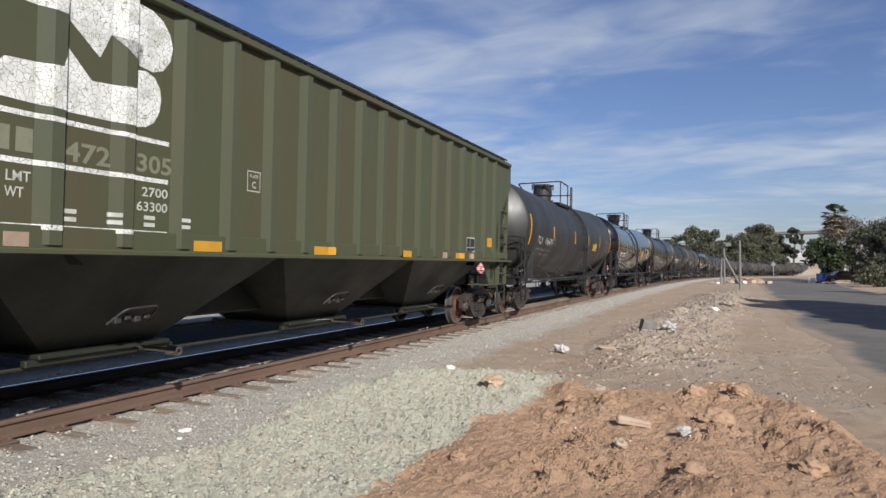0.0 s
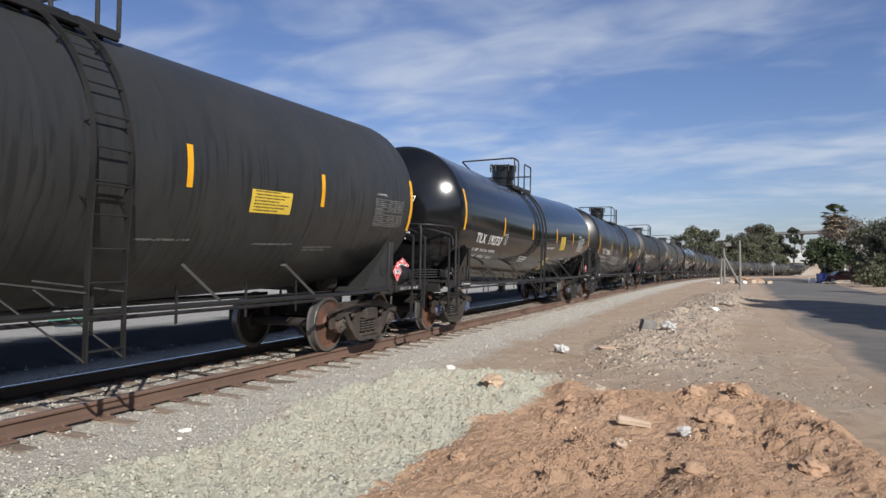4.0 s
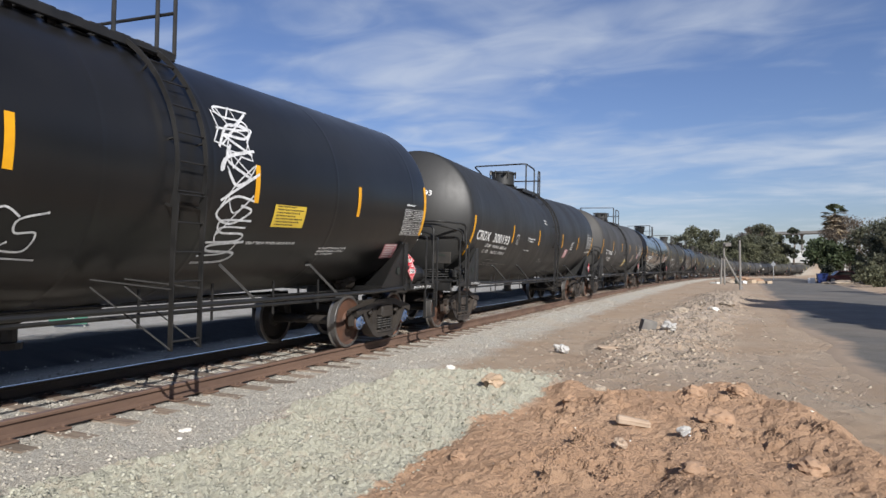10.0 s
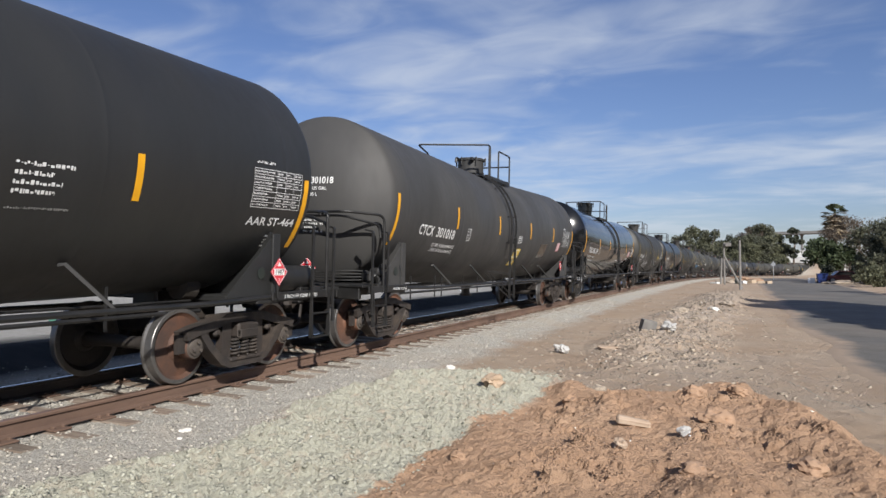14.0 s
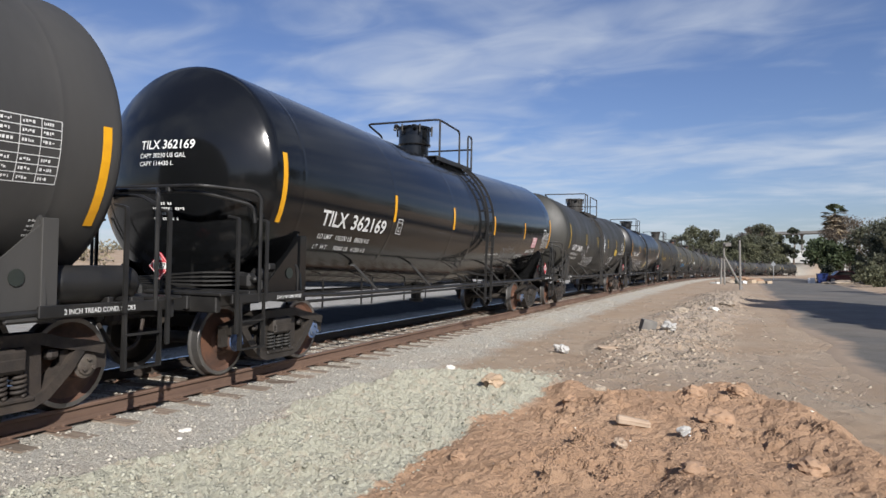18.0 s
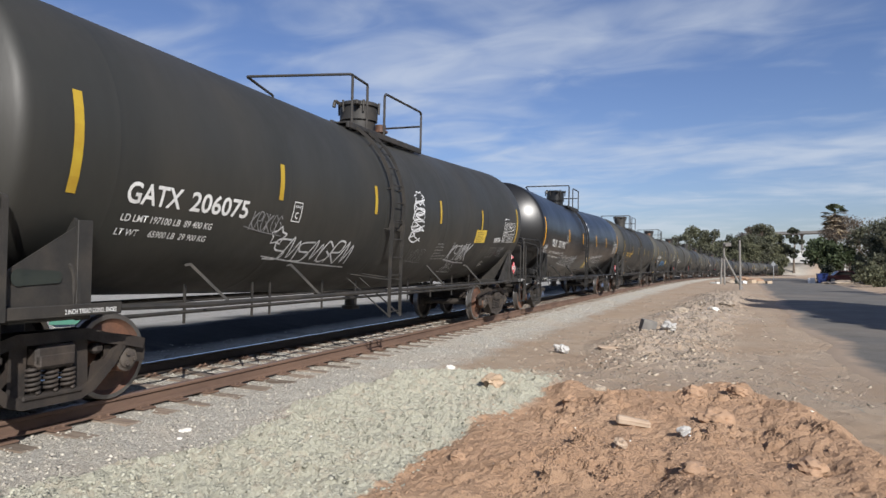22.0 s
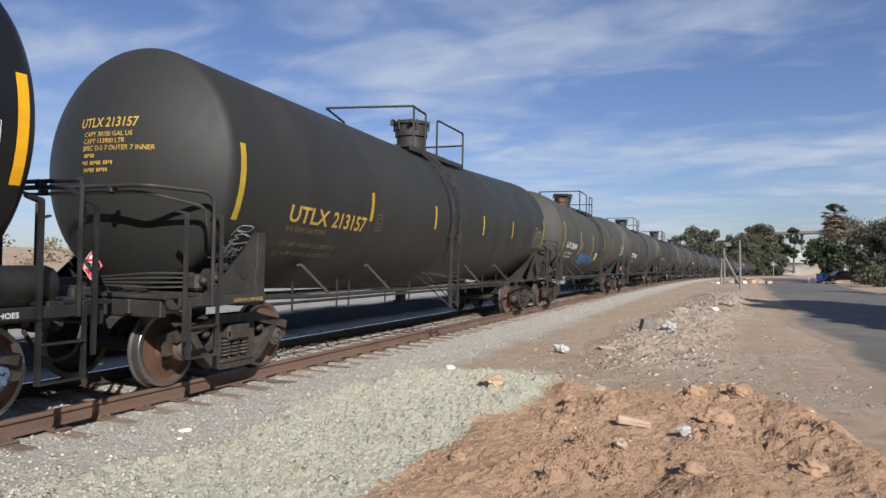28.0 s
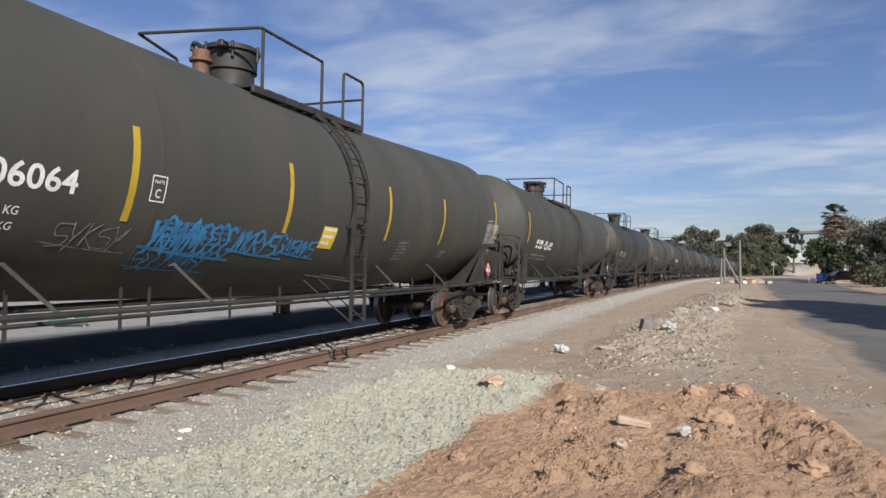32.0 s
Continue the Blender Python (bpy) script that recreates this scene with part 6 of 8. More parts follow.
M_WHITEPEEL = paint("cracked_white_paint", (0.74, 0.74, 0.72), (0.56, 0.57, 0.54), 5.0, 0.6, bump=0.002, bump_scale=30, dust=(0.30, 0.31, 0.26), dust_amount=0.5, dust_scale=5)
M_FADEDGREEN = paint("faded_number_paint", (0.185, 0.185, 0.13), (0.15, 0.16, 0.105), 9.0, 0.7)
M_DIMLETTER = paint("dull_white_lettering", (0.52, 0.53, 0.49), (0.34, 0.36, 0.31), 9.0, 0.6)
M_PINKPALE = paint("faded_notice_paint", (0.34, 0.24, 0.18), (0.26, 0.19, 0.14), 9.0, 0.7)


def cracked(mat):
    """Thin dark cracks where the old paint has split."""
    nt = mat.node_tree
    nodes, links = nt.nodes, nt.links
    bsdf = nodes["Principled BSDF"]
    old = bsdf.inputs["Base Color"].links[0].from_socket
    coord = nodes.new("ShaderNodeTexCoord")
    vor = nodes.new("ShaderNodeTexVoronoi")
    vor.feature = "DISTANCE_TO_EDGE"
    vor.inputs["Scale"].default_value = 19.0
    wob = nodes.new("ShaderNodeTexNoise")
    wob.inputs["Scale"].default_value = 9.0
    add = nodes.new("ShaderNodeVectorMath")
    add.operation = "MULTIPLY_ADD"
    add.inputs[1].default_value = (0.12, 0.12, 0.12)
    links.new(coord.outputs["Object"], wob.inputs["Vector"])
    links.new(wob.outputs["Color"], add.inputs[0])
    links.new(coord.outputs["Object"], add.inputs[2])
    links.new(add.outputs[0], vor.inputs["Vector"])
    ramp = nodes.new("ShaderNodeMapRange")
    ramp.inputs["From Min"].default_value, ramp.inputs["From Max"].default_value = 0.015, 0.05
    links.new(vor.outputs["Distance"], ramp.inputs["Value"])
    mix = nodes.new("ShaderNodeMix")
    mix.data_type = "RGBA"
    mix.inputs["A"].default_value = (0.20, 0.21, 0.17, 1)
    links.new(ramp.outputs[0], mix.inputs["Factor"])
    links.new(old, mix.inputs["B"])
    links.new(mix.outputs["Result"], bsdf.inputs["Base Color"])


cracked(M_WHITEPEEL)
# ---------- the train ----------
FRONT = [19.95, 37.68, 55.27, 73.02, 90.84, 108.54, 126.65, 144.04, 162.10, 180.08] + [180.08 + 17.7 * k for k in range(1, 12)]
STRIPS = [(-4.46, -0.97, 1.75, 4.42), (-4.42, -1.56, 1.57, 4.28), (-4.02, -0.90, 2.29, 4.87), (-4.22, -1.43, 1.83, 4.60), (-4.41, -1.43, 1.60, 4.50), (-4.07, -1.25, 1.56, 4.38), (-4.31, -1.69, 1.13, 3.73), (-3.81, -1.21, 1.77, 4.37), (-4.07, -1.40, 1.56, 4.00), (-4.45, -1.83, 1.11, 3.60)]
STRIP_LOW = (2.29, 2.23, 2.22, 2.085, 2.245, 2.217, 2.30, 2.31, 2.175, 1.88)
END_LOW = (2.09, 2.25, 2.03, 1.70, 1.82, 2.02, 2.10, 2.11, 2.00, 2.14)
RAIL_TOP = (2.31, 2.31, 2.31, 2.42, 2.34, 2.40, 2.31, 2.27, 2.31, 2.33)
LEAD = (0.10, 0.09, 0.05, 0.18, 0.20, 0.06, 0.48, 0.04, 0.14, 0.57)
# manway, lid height, hoop's near and far corner, hoop post, gate posts and ladder of each car
FIT = [
    (-0.21, 4.69, -0.80, -0.80, 0.57, 1.10, 1.37, 0.65),
    (0.11, 4.75, -1.50, -1.50, -1.00, -0.33, 0.43, -0.60),
    (0.04, 4.72, -0.46, -0.81, 0.68, 1.28, 1.55, 1.05),
    (-0.55, 4.535, -0.82, -0.98, 0.26, 0.78, 1.00, 0.60),
    (0.42, 4.53, -0.51, -1.42, -0.37, 0.38, 1.45, -0.52),
    (-0.08, 4.715, -0.62, -0.84, 0.685, 1.28, 1.55, 0.92),
    (0.36, 4.68, -1.46, -2.08, -0.86, -0.18, 1.52, -1.05),
    (0.18, 4.67, -1.07, -1.54, -0.97, -0.25, 0.90, -0.80),
    (0.60, 4.80, -1.18, -1.78, -0.51, 0.13, 1.78, -0.48),
    (-1.26, 4.66, -1.70, -2.21, -0.11, 0.56, 1.24, -0.09),
]
train = []


def longer(car, by):
    """Sets the rear end of a freshly built car farther back."""
    for ob in car.children:
        if ob.location.y > 3:
            ob.location.y += by
        elif abs(ob.location.y) < 0.01:
            for v in ob.data.vertices:
                if v.co.y > 5.0:
                    v.co.y += by


def shifted_front(car, by):
    """Sets the front head and end gear of a freshly built car farther forward."""
    for ob in car.children:
        if ob.location.y < -7.45:
            ob.location.y -= by
        elif abs(ob.location.y) < 0.01:
            for v in ob.data.vertices:
                if v.co.y < -7.43:
                    v.co.y -= by


def compose():
    def built(k, mat, steel, label, style, caps, valve=0.0, rear=7.44):
        return tank_car(mat, steel, label, style, caps, FIT[k], valve, (END_LOW[k], rear), LEAD[k], RAIL_TOP[k], {3: (6.84, 1.36), 4: (5.57, 1.43), 6: (6.92, 1.38), 8: (6.69, 1.39)}.get(k, (6.97, 1.34)))

    shiny, tagged_black = "glossy black railway tank car with amber strips and white lettering", "satin black railway tank car with white lettering and sprayed tags"
    cars = [
        built(0, M_STREAKED, M_BLACK, "matte dark grey railway tank car streaked with vertical brush marks", "round", "grey"),
        built(1, M_GLOSS, M_BLACK, shiny, "round", "blue"),
        built(2, M_SATIN, M_BLACK, tagged_black, "round", "blue"),
        built(3, M_MATTE, M_BLACK, "clean dark grey railway tank car with white lettering", "round", "grey", 0.0, 7.38),
        built(4, M_DUSTY, M_BLACK, "dusty mid-grey railway tank car with amber strips", "round", "grey", 0.0, 7.36),
        built(5, M_GLOSS, M_BLACK, shiny, "round", "blue"),
        built(6, M_OLIVE, M_GREYSTEEL, "olive-grey railway tank car with white sprayed tags and faded strips", "square", "grey", 0.75, 7.10),
        built(7, M_SATIN, M_BLACK, tagged_black, "round", "blue"),
        built(8, M_OLIVE, M_GREYSTEEL, "olive-grey railway tank car with worn yellow lettering", "square", "grey", 0.0, 7.32),
        built(9, M_OLIVEPALE, M_GREYSTEEL, "olive-grey railway tank car with blue and grey sprayed tags", "square", "grey", -0.75),
    ]
    dusty, d, c, pale = cars[4], cars[8], cars[3], cars[9]
    far = [copy_thing(q, Matrix()) for q in (pale, d, pale, dusty, pale, dusty, c, pale, dusty, pale, d)]
    for k, q in enumerate(far):
        tagged(q, ("dusty mid-grey railway tank car far along the train", "dusty olive-grey railway tank car far along the train", "dark grey railway tank car far along the train")[(1, 1, 1, 0, 1, 0, 2, 1, 0, 1, 1)[k]])
    longer(cars[3], 0.13)
    longer(cars[4], 0.14)
    longer(cars[6], -0.4)
    longer(cars[7], 0.45)
    longer(cars[8], 0.12)
    longer(cars[9], -0.4)
    rusty = M_LETTER
    marks(cars[0], "TILX", "196479", M_WORN, ("CAPY 30160 US GAL", "CAPY 114160 L"), ("LD LMT   207300 LB   94000 KG", "LT  WT     78700 LB   35700 KG"), (-6.43, 0.62, -5.54, 1.02, 2.18, -6.37, 1.82, 1.98, -6.36, 1.84, 1.83, -4.28, 2.23), (-0.20, 2.79, 0.79), (0.34, 1.34), M_DIM, table=(6.05, 1.05, 2.15, 0.44))
    notice(cars[0], 2.82, 2.22, 0.85, 0.29, M_NOTICE)
    bars(cars[0], 1.2, 1.88, (0.8,), 0.03, 0.02, M_DIM)
    bars(cars[0], 3.1, 1.84, (0.9,), 0.03, 0.02, M_DIM)
    bars(cars[0], 4.3, 1.80, (0.8, 0.6), 0.03, 0.02, M_DIM)
    marks(cars[1], "TILX", "192737", rusty, ("CAPY 30160 US GAL", "CAPY 114160 L"), ("LD LMT   205600LB   93250KG", "LT  WT     80400LB   36450KG"), (-6.40, 0.68, -5.52, 1.05, 2.04, -6.38, 1.68, 1.84, -6.36, 1.67, 1.69, -4.26, 2.10), table=(5.30, 1.08, 2.05, 0.50), frame_y=6.0, frame_z=1.50, title="DOT 117R100W")
    notice(cars[1], 2.27, 2.13, 0.69, 0.47, M_NOTICE)
    notice(cars[1], 0.65, 1.46, 0.60, 0.56, M_FADED, 0.0, 5, M_PAPER)
    flank_text("VENT TANK WHEN UNLOADING", 0.38, 2.17, 0.060, 1.06, rusty, cars[1])
    bars(cars[1], -2.31, 1.86, (0.80, 0.74, 0.7), 0.045, 0.03, rusty)
    bars(cars[1], 4.25, 1.79, (0.78, 0.8, 0.5, 0.3), 0.035, 0.025, rusty)
    bars(cars[1], 3.0, 1.82, (0.6,), 0.035, 0.02, rusty)
    marks(cars[2], "TILX", "731086", rusty, ("CAPY 30430 US GAL", "CAPY 115187 L"), ("LD LMT  194 200 LB  88100 KG", "LT  WT      91 800 LB  41600 KG"), (-6.32, 0.69, -5.37, 1.06, 2.08, -6.28, 1.58, 1.89, -6.26, 1.57, 1.74, -3.86, 2.11), table=(6.58, 0.88, 2.03, 0.46))
    scrawl(cars[2], -3.5, -0.5, 1.72, 2.12, 11, 0.022, M_SPRAY, 5, label="white sprayed tag")
    scrawl(cars[2], 1.55, 2.25, 1.62, 3.45, 7, 0.030, M_SPRAY, 8, upright=False, label="tall white sprayed tag")
    scrawl(cars[2], 1.60, 2.20, 1.70, 3.38, 5, 0.020, M_SPRAY, 18, upright=False)
    spiked(cars[2], 1.52, 2.30, 2.72, 3.50, 0.028, M_SPRAY, 7)
    spiked(cars[2], -2.45, -2.15, 2.12, 2.36, 0.02, M_SPRAY, 4)
    notice(cars[2], 2.70, 2.07, 0.72, 0.30, M_NOTICE)
    notice(cars[2], 6.32, 1.60, 0.50, 0.32, M_PINK, -0.12, 6, M_PAPER)
    flank_text("VENT TANK WHEN UNLOADING", 2.35, 1.84, 0.040, 1.06, rusty, cars[2])
    bars(cars[2], 4.1, 1.80, (0.8, 0.8, 0.5), 0.035, 0.02, rusty)
    marks(cars[3], "CRDX", "300193", rusty, ("CAPY 30480 US GAL", "CAPY 115400 L"), ("LD LMT   195800 LB   88800 KG", "LT  WT      90200 LB   40900 KG"), (-7.06, 0.98, -5.83, 1.36, 2.09, -6.23, 1.73, 1.95, -6.24, 1.76, 1.81, -3.84, 2.14), (-0.46, 3.04, 1.13), (0.32, 1.53), table=(6.38, 1.02, 2.20, 0.48))
    bm = bmn()
    box(bm, (1.00, -8.12, 1.61), (0.46, 0.03, 0.26), cut=0.006)
    ob = part("card_board", bm, M_GREYSTEEL, cars[3], "dusty steel card board with a hand slot")
    # black inlay on the board for the dark inside the slot
    bm = bmn()
    box(bm, (1.00, -8.137, 1.67), (0.20, 0.008, 0.05), cut=0.003)
    part("slot", bm, M_INK, ob)
    bars(cars[3], -2.70, 2.40, (0.8, 0.62), 0.045, 0.03, rusty)
    bars(cars[3], -2.85, 2.04, (0.6,), 0.03, 0.03, rusty)
    flank_text("VENT TANK", -0.76, 3.04, 0.050, 0.30, rusty, cars[3])
    flank_text("WHEN UNLOADING", -0.74, 2.95, 0.050, 0.48, rusty, cars[3])
    flank_text("VENT TANK", -0.76, 1.80, 0.050, 0.30, M_DIM, cars[3])
    flank_text("WHEN UNLOADING", -0.78, 1.73, 0.050, 0.48, M_DIM, cars[3])
    bars(cars[3], -5.62, 1.66, (0.7,), 0.035, 0.06, M_DIM)
    bars(cars[3], -5.68, 1.575, (2.0, 1.3), 0.035, 0.03, M_DIM)
    notice(cars[3], 2.48, 1.87, 0.47, 0.32, M_PINK, 0.0, 6, M_PAPER)
    bars(cars[3], 3.32, 2.42, (0.56, 0.36, 0.46, 0.40), 0.04, 0.04, rusty)
    bars(cars[3], 3.30, 2.04, (0.6,), 0.022, 0.03, M_DIM)
    flank_text("AAR ST-464", 6.40, 1.98, 0.11, 1.0, rusty, cars[3])
    marks(cars[4], "CTCX", "301018", rusty, ("CAPY 30100 US GAL", "CAPY 113900 L"), ("LD LMT 197300 LB 89490 KG", "LT WT 89700 LB 40690 KG"), (-6.31, 0.70, -5.46, 0.99, 2.09, -5.48, 1.20, 1.89, -5.47, 1.20, 1.79, -3.72, 2.11), (-0.25, 2.86, 0.83), (0.36, 1.38), None, "2 INCH TREAD COND. SHOES", 0.20, table=(5.96, 1.06, 2.16, 0.54))
    notice(cars[4], 0.25, 1.63, 0.59, 0.55, M_NOTICE, 0.0, 5, M_PAPER)
    bars(cars[4], 0.32, 2.46, (0.45, 0.42, 0.44, 0.40), 0.035, 0.022, rusty)
    notice(cars[4], 5.27, 2.0, 0.40, 0.30, M_PINK, 0.0, 6, M_PAPER)
    bars(cars[4], 3.2, 1.60, (0.3, 0.2), 0.03, 0.02, M_DIM)
    bm = bmn()
    flank_patch(bm, 2.97, 3.84, arc_of(1.81), arc_of(2.24), 0.005, 0.0)
    part("touch_up_patch", bm, M_GLOSS, cars[4], "dark rectangle of touch-up paint")
    marks(cars[5], "TILX", "362169", rusty, ("CAPY 30230 US GAL", "CAPY 114430 L"), ("LD LMT   195200 LB   88500 KG", "LT  WT      90800 LB   41200 KG"), (-6.34, 0.72, -5.49, 1.16, 2.07, -6.29, 1.56, 1.88, -6.27, 1.57, 1.73, -3.92, 2.10), (-0.23, 2.93, 0.83), table=(6.54, 0.86, 2.03, 0.48), frame_y=5.55, frame_z=1.60)
    flank_text("VENT TANK WHEN UNLOADING", 1.38, 1.85, 0.050, 1.06, rusty, cars[5])
    scrawl(cars[5], 2.55, 3.65, 1.70, 2.08, 7, 0.010, M_SPRAYGREY, 12)
    scrawl(cars[5], 3.55, 3.95, 1.55, 1.95, 3, 0.016, M_SPRAYGREY, 15)
    notice(cars[5], 5.40, 2.04, 0.48, 0.32, M_PINK, 0.0, 6, M_PAPER)
    bars(cars[5], 4.1, 1.84, (0.8, 0.78, 0.5), 0.03, 0.02, rusty)
    flank_text("AAR ST-445", 5.02, 1.89, 0.10, 0.92, rusty, cars[5])
    marks(cars[6], "GATX", "206075", rusty, ("CAPY 30050 GAL US", "CAPY 113752 LTR", "SPEC D-5 7 OUTER 7 INNER"), ("LD LMT 197100 LB  89 400 KG", "LT WT     65900 LB  29 900 KG"), (-6.75, 0.74, -5.88, 0.98, 2.09, -6.73, 1.30, 1.91, -6.73, 1.29, 1.77, -3.99, 2.13), (-0.70, 3.25, 0.98), (0.04, 1.42), None, "2 INCH TREAD COND. SHOES", 0.215, table=(5.50, 1.02, 2.11, 0.52), frame_y=4.75, frame_z=1.72, tail=(4.72, 1.62))
    flank_text("SR8754", 4.86, 2.10, 0.13, 0.52, rusty, cars[6], 0.012)
    scrawl(cars[6], 5.5, 5.95, 1.76, 2.0, 6, 0.010, M_SPRAYGREY, 29)
    scrawl(cars[6], -4.15, -2.10, 1.60, 1.95, 7, 0.028, M_SPRAY, 21, label="white sprayed tag")
    spiked(cars[6], -4.30, -3.95, 1.80, 2.05, 0.026, M_SPRAY, 3)
    scrawl(cars[6], -0.28, 0.28, 2.10, 2.85, 4, 0.030, M_SPRAY, 23, upright=False, label="white sprayed tag")
    scrawl(cars[6], -0.30, 0.30, 2.12, 2.80, 3, 0.022, M_SPRAY, 24, upright=False)
    spiked(cars[6], -0.15, 0.30, 2.78, 3.05, 0.026, M_SPRAY, 5)
    scrawl(cars[6], 2.10, 3.35, 1.66, 2.08, 5, 0.020, M_SPRAY, 26, label="white sprayed tag")
    scrawl(cars[6], 2.35, 3.05, 1.42, 1.66, 3, 0.016, M_SPRAY, 28)
    scrawl(cars[6], -4.80, -4.18, 1.96, 2.20, 6, 0.016, M_SPRAYGREY, 27)
    scrawl(cars[6], 0.10, 0.75, 1.70, 1.95, 4, 0.008, M_SPRAYGREY, 30)
    notice(cars[6], 3.40, 2.09, 0.72, 0.31, M_NOTICE)
    bars(cars[6], 1.25, 2.06, (0.40, 0.42, 0.44, 0.36, 0.8, 0.7), 0.035, 0.035, M_DIM)
    marks(cars[7], "TILX", "731971", rusty, ("CAPY 30380 US GAL", "CAPY 114997 L"), ("LD LMT  194 300 LB  88100 KG", "LT  WT      91 700 LB  41600 KG"), (-6.30, 0.69, -5.36, 1.04, 2.15, -6.26, 1.59, 1.92, -6.25, 1.61, 1.78, -4.17, 2.37), (-0.20, 2.84, 0.77), (0.62, 1.69), table=(6.72, 0.98, 2.12, 0.48), frame_y=0.0)
    scrawl(cars[7], -4.15, -1.70, 1.58, 1.94, 8, 0.026, M_SPRAY, 31, label="white sprayed tag")
    spiked(cars[7], -4.60, -4.15, 1.78, 2.02, 0.024, M_SPRAY, 6)
    scrawl(cars[7], -7.19, -6.72, 1.93, 2.16, 4, 0.014, M_SPRAY, 33)
    scrawl(cars[7], -0.05, 0.40, 2.98, 3.80, 4, 0.030, M_SPRAY, 35, upright=False, label="white sprayed tag")
    scrawl(cars[7], 2.05, 3.90, 1.72, 2.06, 7, 0.018, M_SPRAY, 37)
    bars(cars[7], 1.2, 2.02, (0.8, 0.8, 0.6), 0.035, 0.02, rusty)
    notice(cars[7], 0.42, 1.53, 0.66, 0.56, M_NOTICE, -0.14, 5, M_PAPER)
    marks(cars[8], "UTLX", "213157", M_LETTER_Y, ("CAPY 30100 GAL US", "CAPY 113900 LTR", "SPEC D-5 7 OUTER 7 INNER"), ("LD LMT 195000 LB 88400 KG", "LT WT 68000 LB 30800 KG"), (-6.30, 0.99, -5.20, 1.01, 2.08, -6.28, 1.45, 1.75, -6.27, 1.46, 1.62, -3.86, 2.13), (-0.33, 3.06, 0.86), (0.36, 1.42), M_FAINT, table=(6.30, 1.05, 2.02, 0.52))
    flank_text("THE TANK CAR PEOPLE", -6.27, 1.95, 0.075, 1.0, M_FAINT, cars[8])
    scrawl(cars[8], -7.30, -6.92, 1.56, 1.92, 4, 0.010, M_SPRAY, 41, upright=False)
    scrawl(cars[8], -7.32, -6.95, 1.52, 1.70, 4, 0.008, M_SPRAY, 43)
    marks(cars[9], "GATX", "206064", rusty, ("CAPY 30050 GAL US", "CAPY 113752 LTR", "SPEC D-5 7 OUTER 7 INNER"), ("LD LMT 196900 LB  89 300 KG", "LT WT     66100 LB  30 000 KG"), (-6.88, 0.69, -6.05, 1.00, 2.15, -6.83, 1.30, 1.92, -6.85, 1.31, 1.79, -4.22, 2.18), (-0.70, 3.26, 0.98), (0.04, 1.43), None, "2 INCH TREAD COND. SHOES", 0.215)
    scrawl(cars[9], -5.15, -4.35, 1.68, 1.92, 5, 0.012, M_SPRAYGREY, 51)
    for y0, y1, z0, z1, n, w, seed in ((-4.05, -2.75, 1.68, 2.06, 9, 0.046, 53), (-2.70, -1.70, 1.72, 2.02, 6, 0.042, 55), (-1.65, -0.95, 1.74, 1.98, 5, 0.036, 57), (-4.10, -3.00, 1.50, 1.74, 8, 0.020, 59)):
        scrawl(cars[9], y0, y1, z0, z1, n, w, M_SPRAYBLUE, seed, label="blue sprayed tag")
    bars(cars[9], -4.0, 2.02, (1.3, 1.2, 1.25, 1.1), 0.05, 0.025, M_SPRAYBLUE, "sprayed_tag")
    notice(cars[9], -0.90, 1.87, 0.38, 0.35, M_NOTICE, 0.0, 3, M_PAPER)
    bars(cars[9], 1.75, 2.02, (0.42, 0.36, 0.4, 0.44, 0.3, 0.36), 0.035, 0.035, M_DIM)
    bars(cars[9], 3.9, 1.84, (0.3, 0.26, 0.3), 0.04, 0.03, M_DIM)
    for k, q in enumerate(far):
        bars(q, -6.3, 2.3, (2.0,), 0.28, 0.02, M_DIM if k % 3 else M_LETTER, "lettering")
        bars(q, -6.4, 1.85, (1.9, 1.9), 0.07, 0.06, M_DIM)
        bars(q, 6.2, 2.85, (0.95, 0.95, 0.95, 0.95), 0.06, 0.09, M_DIM)
    bm = bmn()
    flank_patch(bm, -7.43, -7.34, arc_of(1.62), arc_of(2.16), 0.009)
    part("reflective_strip", bm, M_YELLOWDULL, cars[9], "second dull amber strip")
    shifted_front(cars[6], 0.33)
    shifted_front(cars[9], 0.16)
    for k, q in enumerate(cars):
        mid_strips(q, STRIPS[k], M_FADED if k in (6, 8, 9) else M_YELLOW, STRIP_LOW[k], 0.93 if k == 9 else 0.465)
    for q, f in zip(cars + far, FRONT):
        train.append((q, f + 7.43, BOGIE))
    train.insert(0, (hopper_car(), 9.70, 6.98))


def car_pose(s, reach):
    """A car stands with both its truck centres on the line."""
    p, q = track_pose(s - reach).translation, track_pose(s + reach).translation
    d = q - p
    turn = Matrix.Rotation(-math.atan2(d.x, d.y), 4, "Z") @ Matrix.Rotation(math.asin(d.z / d.length), 4, "X") @ Matrix.Rotation(CANT, 4, "Y")
    return Matrix.Translation((p + q) / 2) @ turn


compose()
# ---------- greenery, buildings and things along the road ----------
M_BARK = paint("grey_brown_bark", (0.16, 0.125, 0.095), (0.09, 0.07, 0.055), 4.0, 0.9, bump=0.02, bump_scale=9, stretch=(1, 1, 0.25))
M_LEAF = paint("dull_green_foliage", (0.135, 0.138, 0.090), (0.095, 0.099, 0.066), 0.6, 0.8, island=0.4)
M_LEAFLIGHT = paint("yellow_green_foliage", (0.158, 0.160, 0.095), (0.110, 0.116, 0.072), 0.6, 0.8, island=0.4)
M_LEAFBRIGHT = paint("fresh_green_foliage", (0.075, 0.100, 0.045), (0.045, 0.062, 0.030), 0.6, 0.75, island=0.4)
M_LEAFDRY = paint("dry_brown_foliage", (0.150, 0.120, 0.090), (0.100, 0.083, 0.065), 0.6, 0.9, island=0.35)
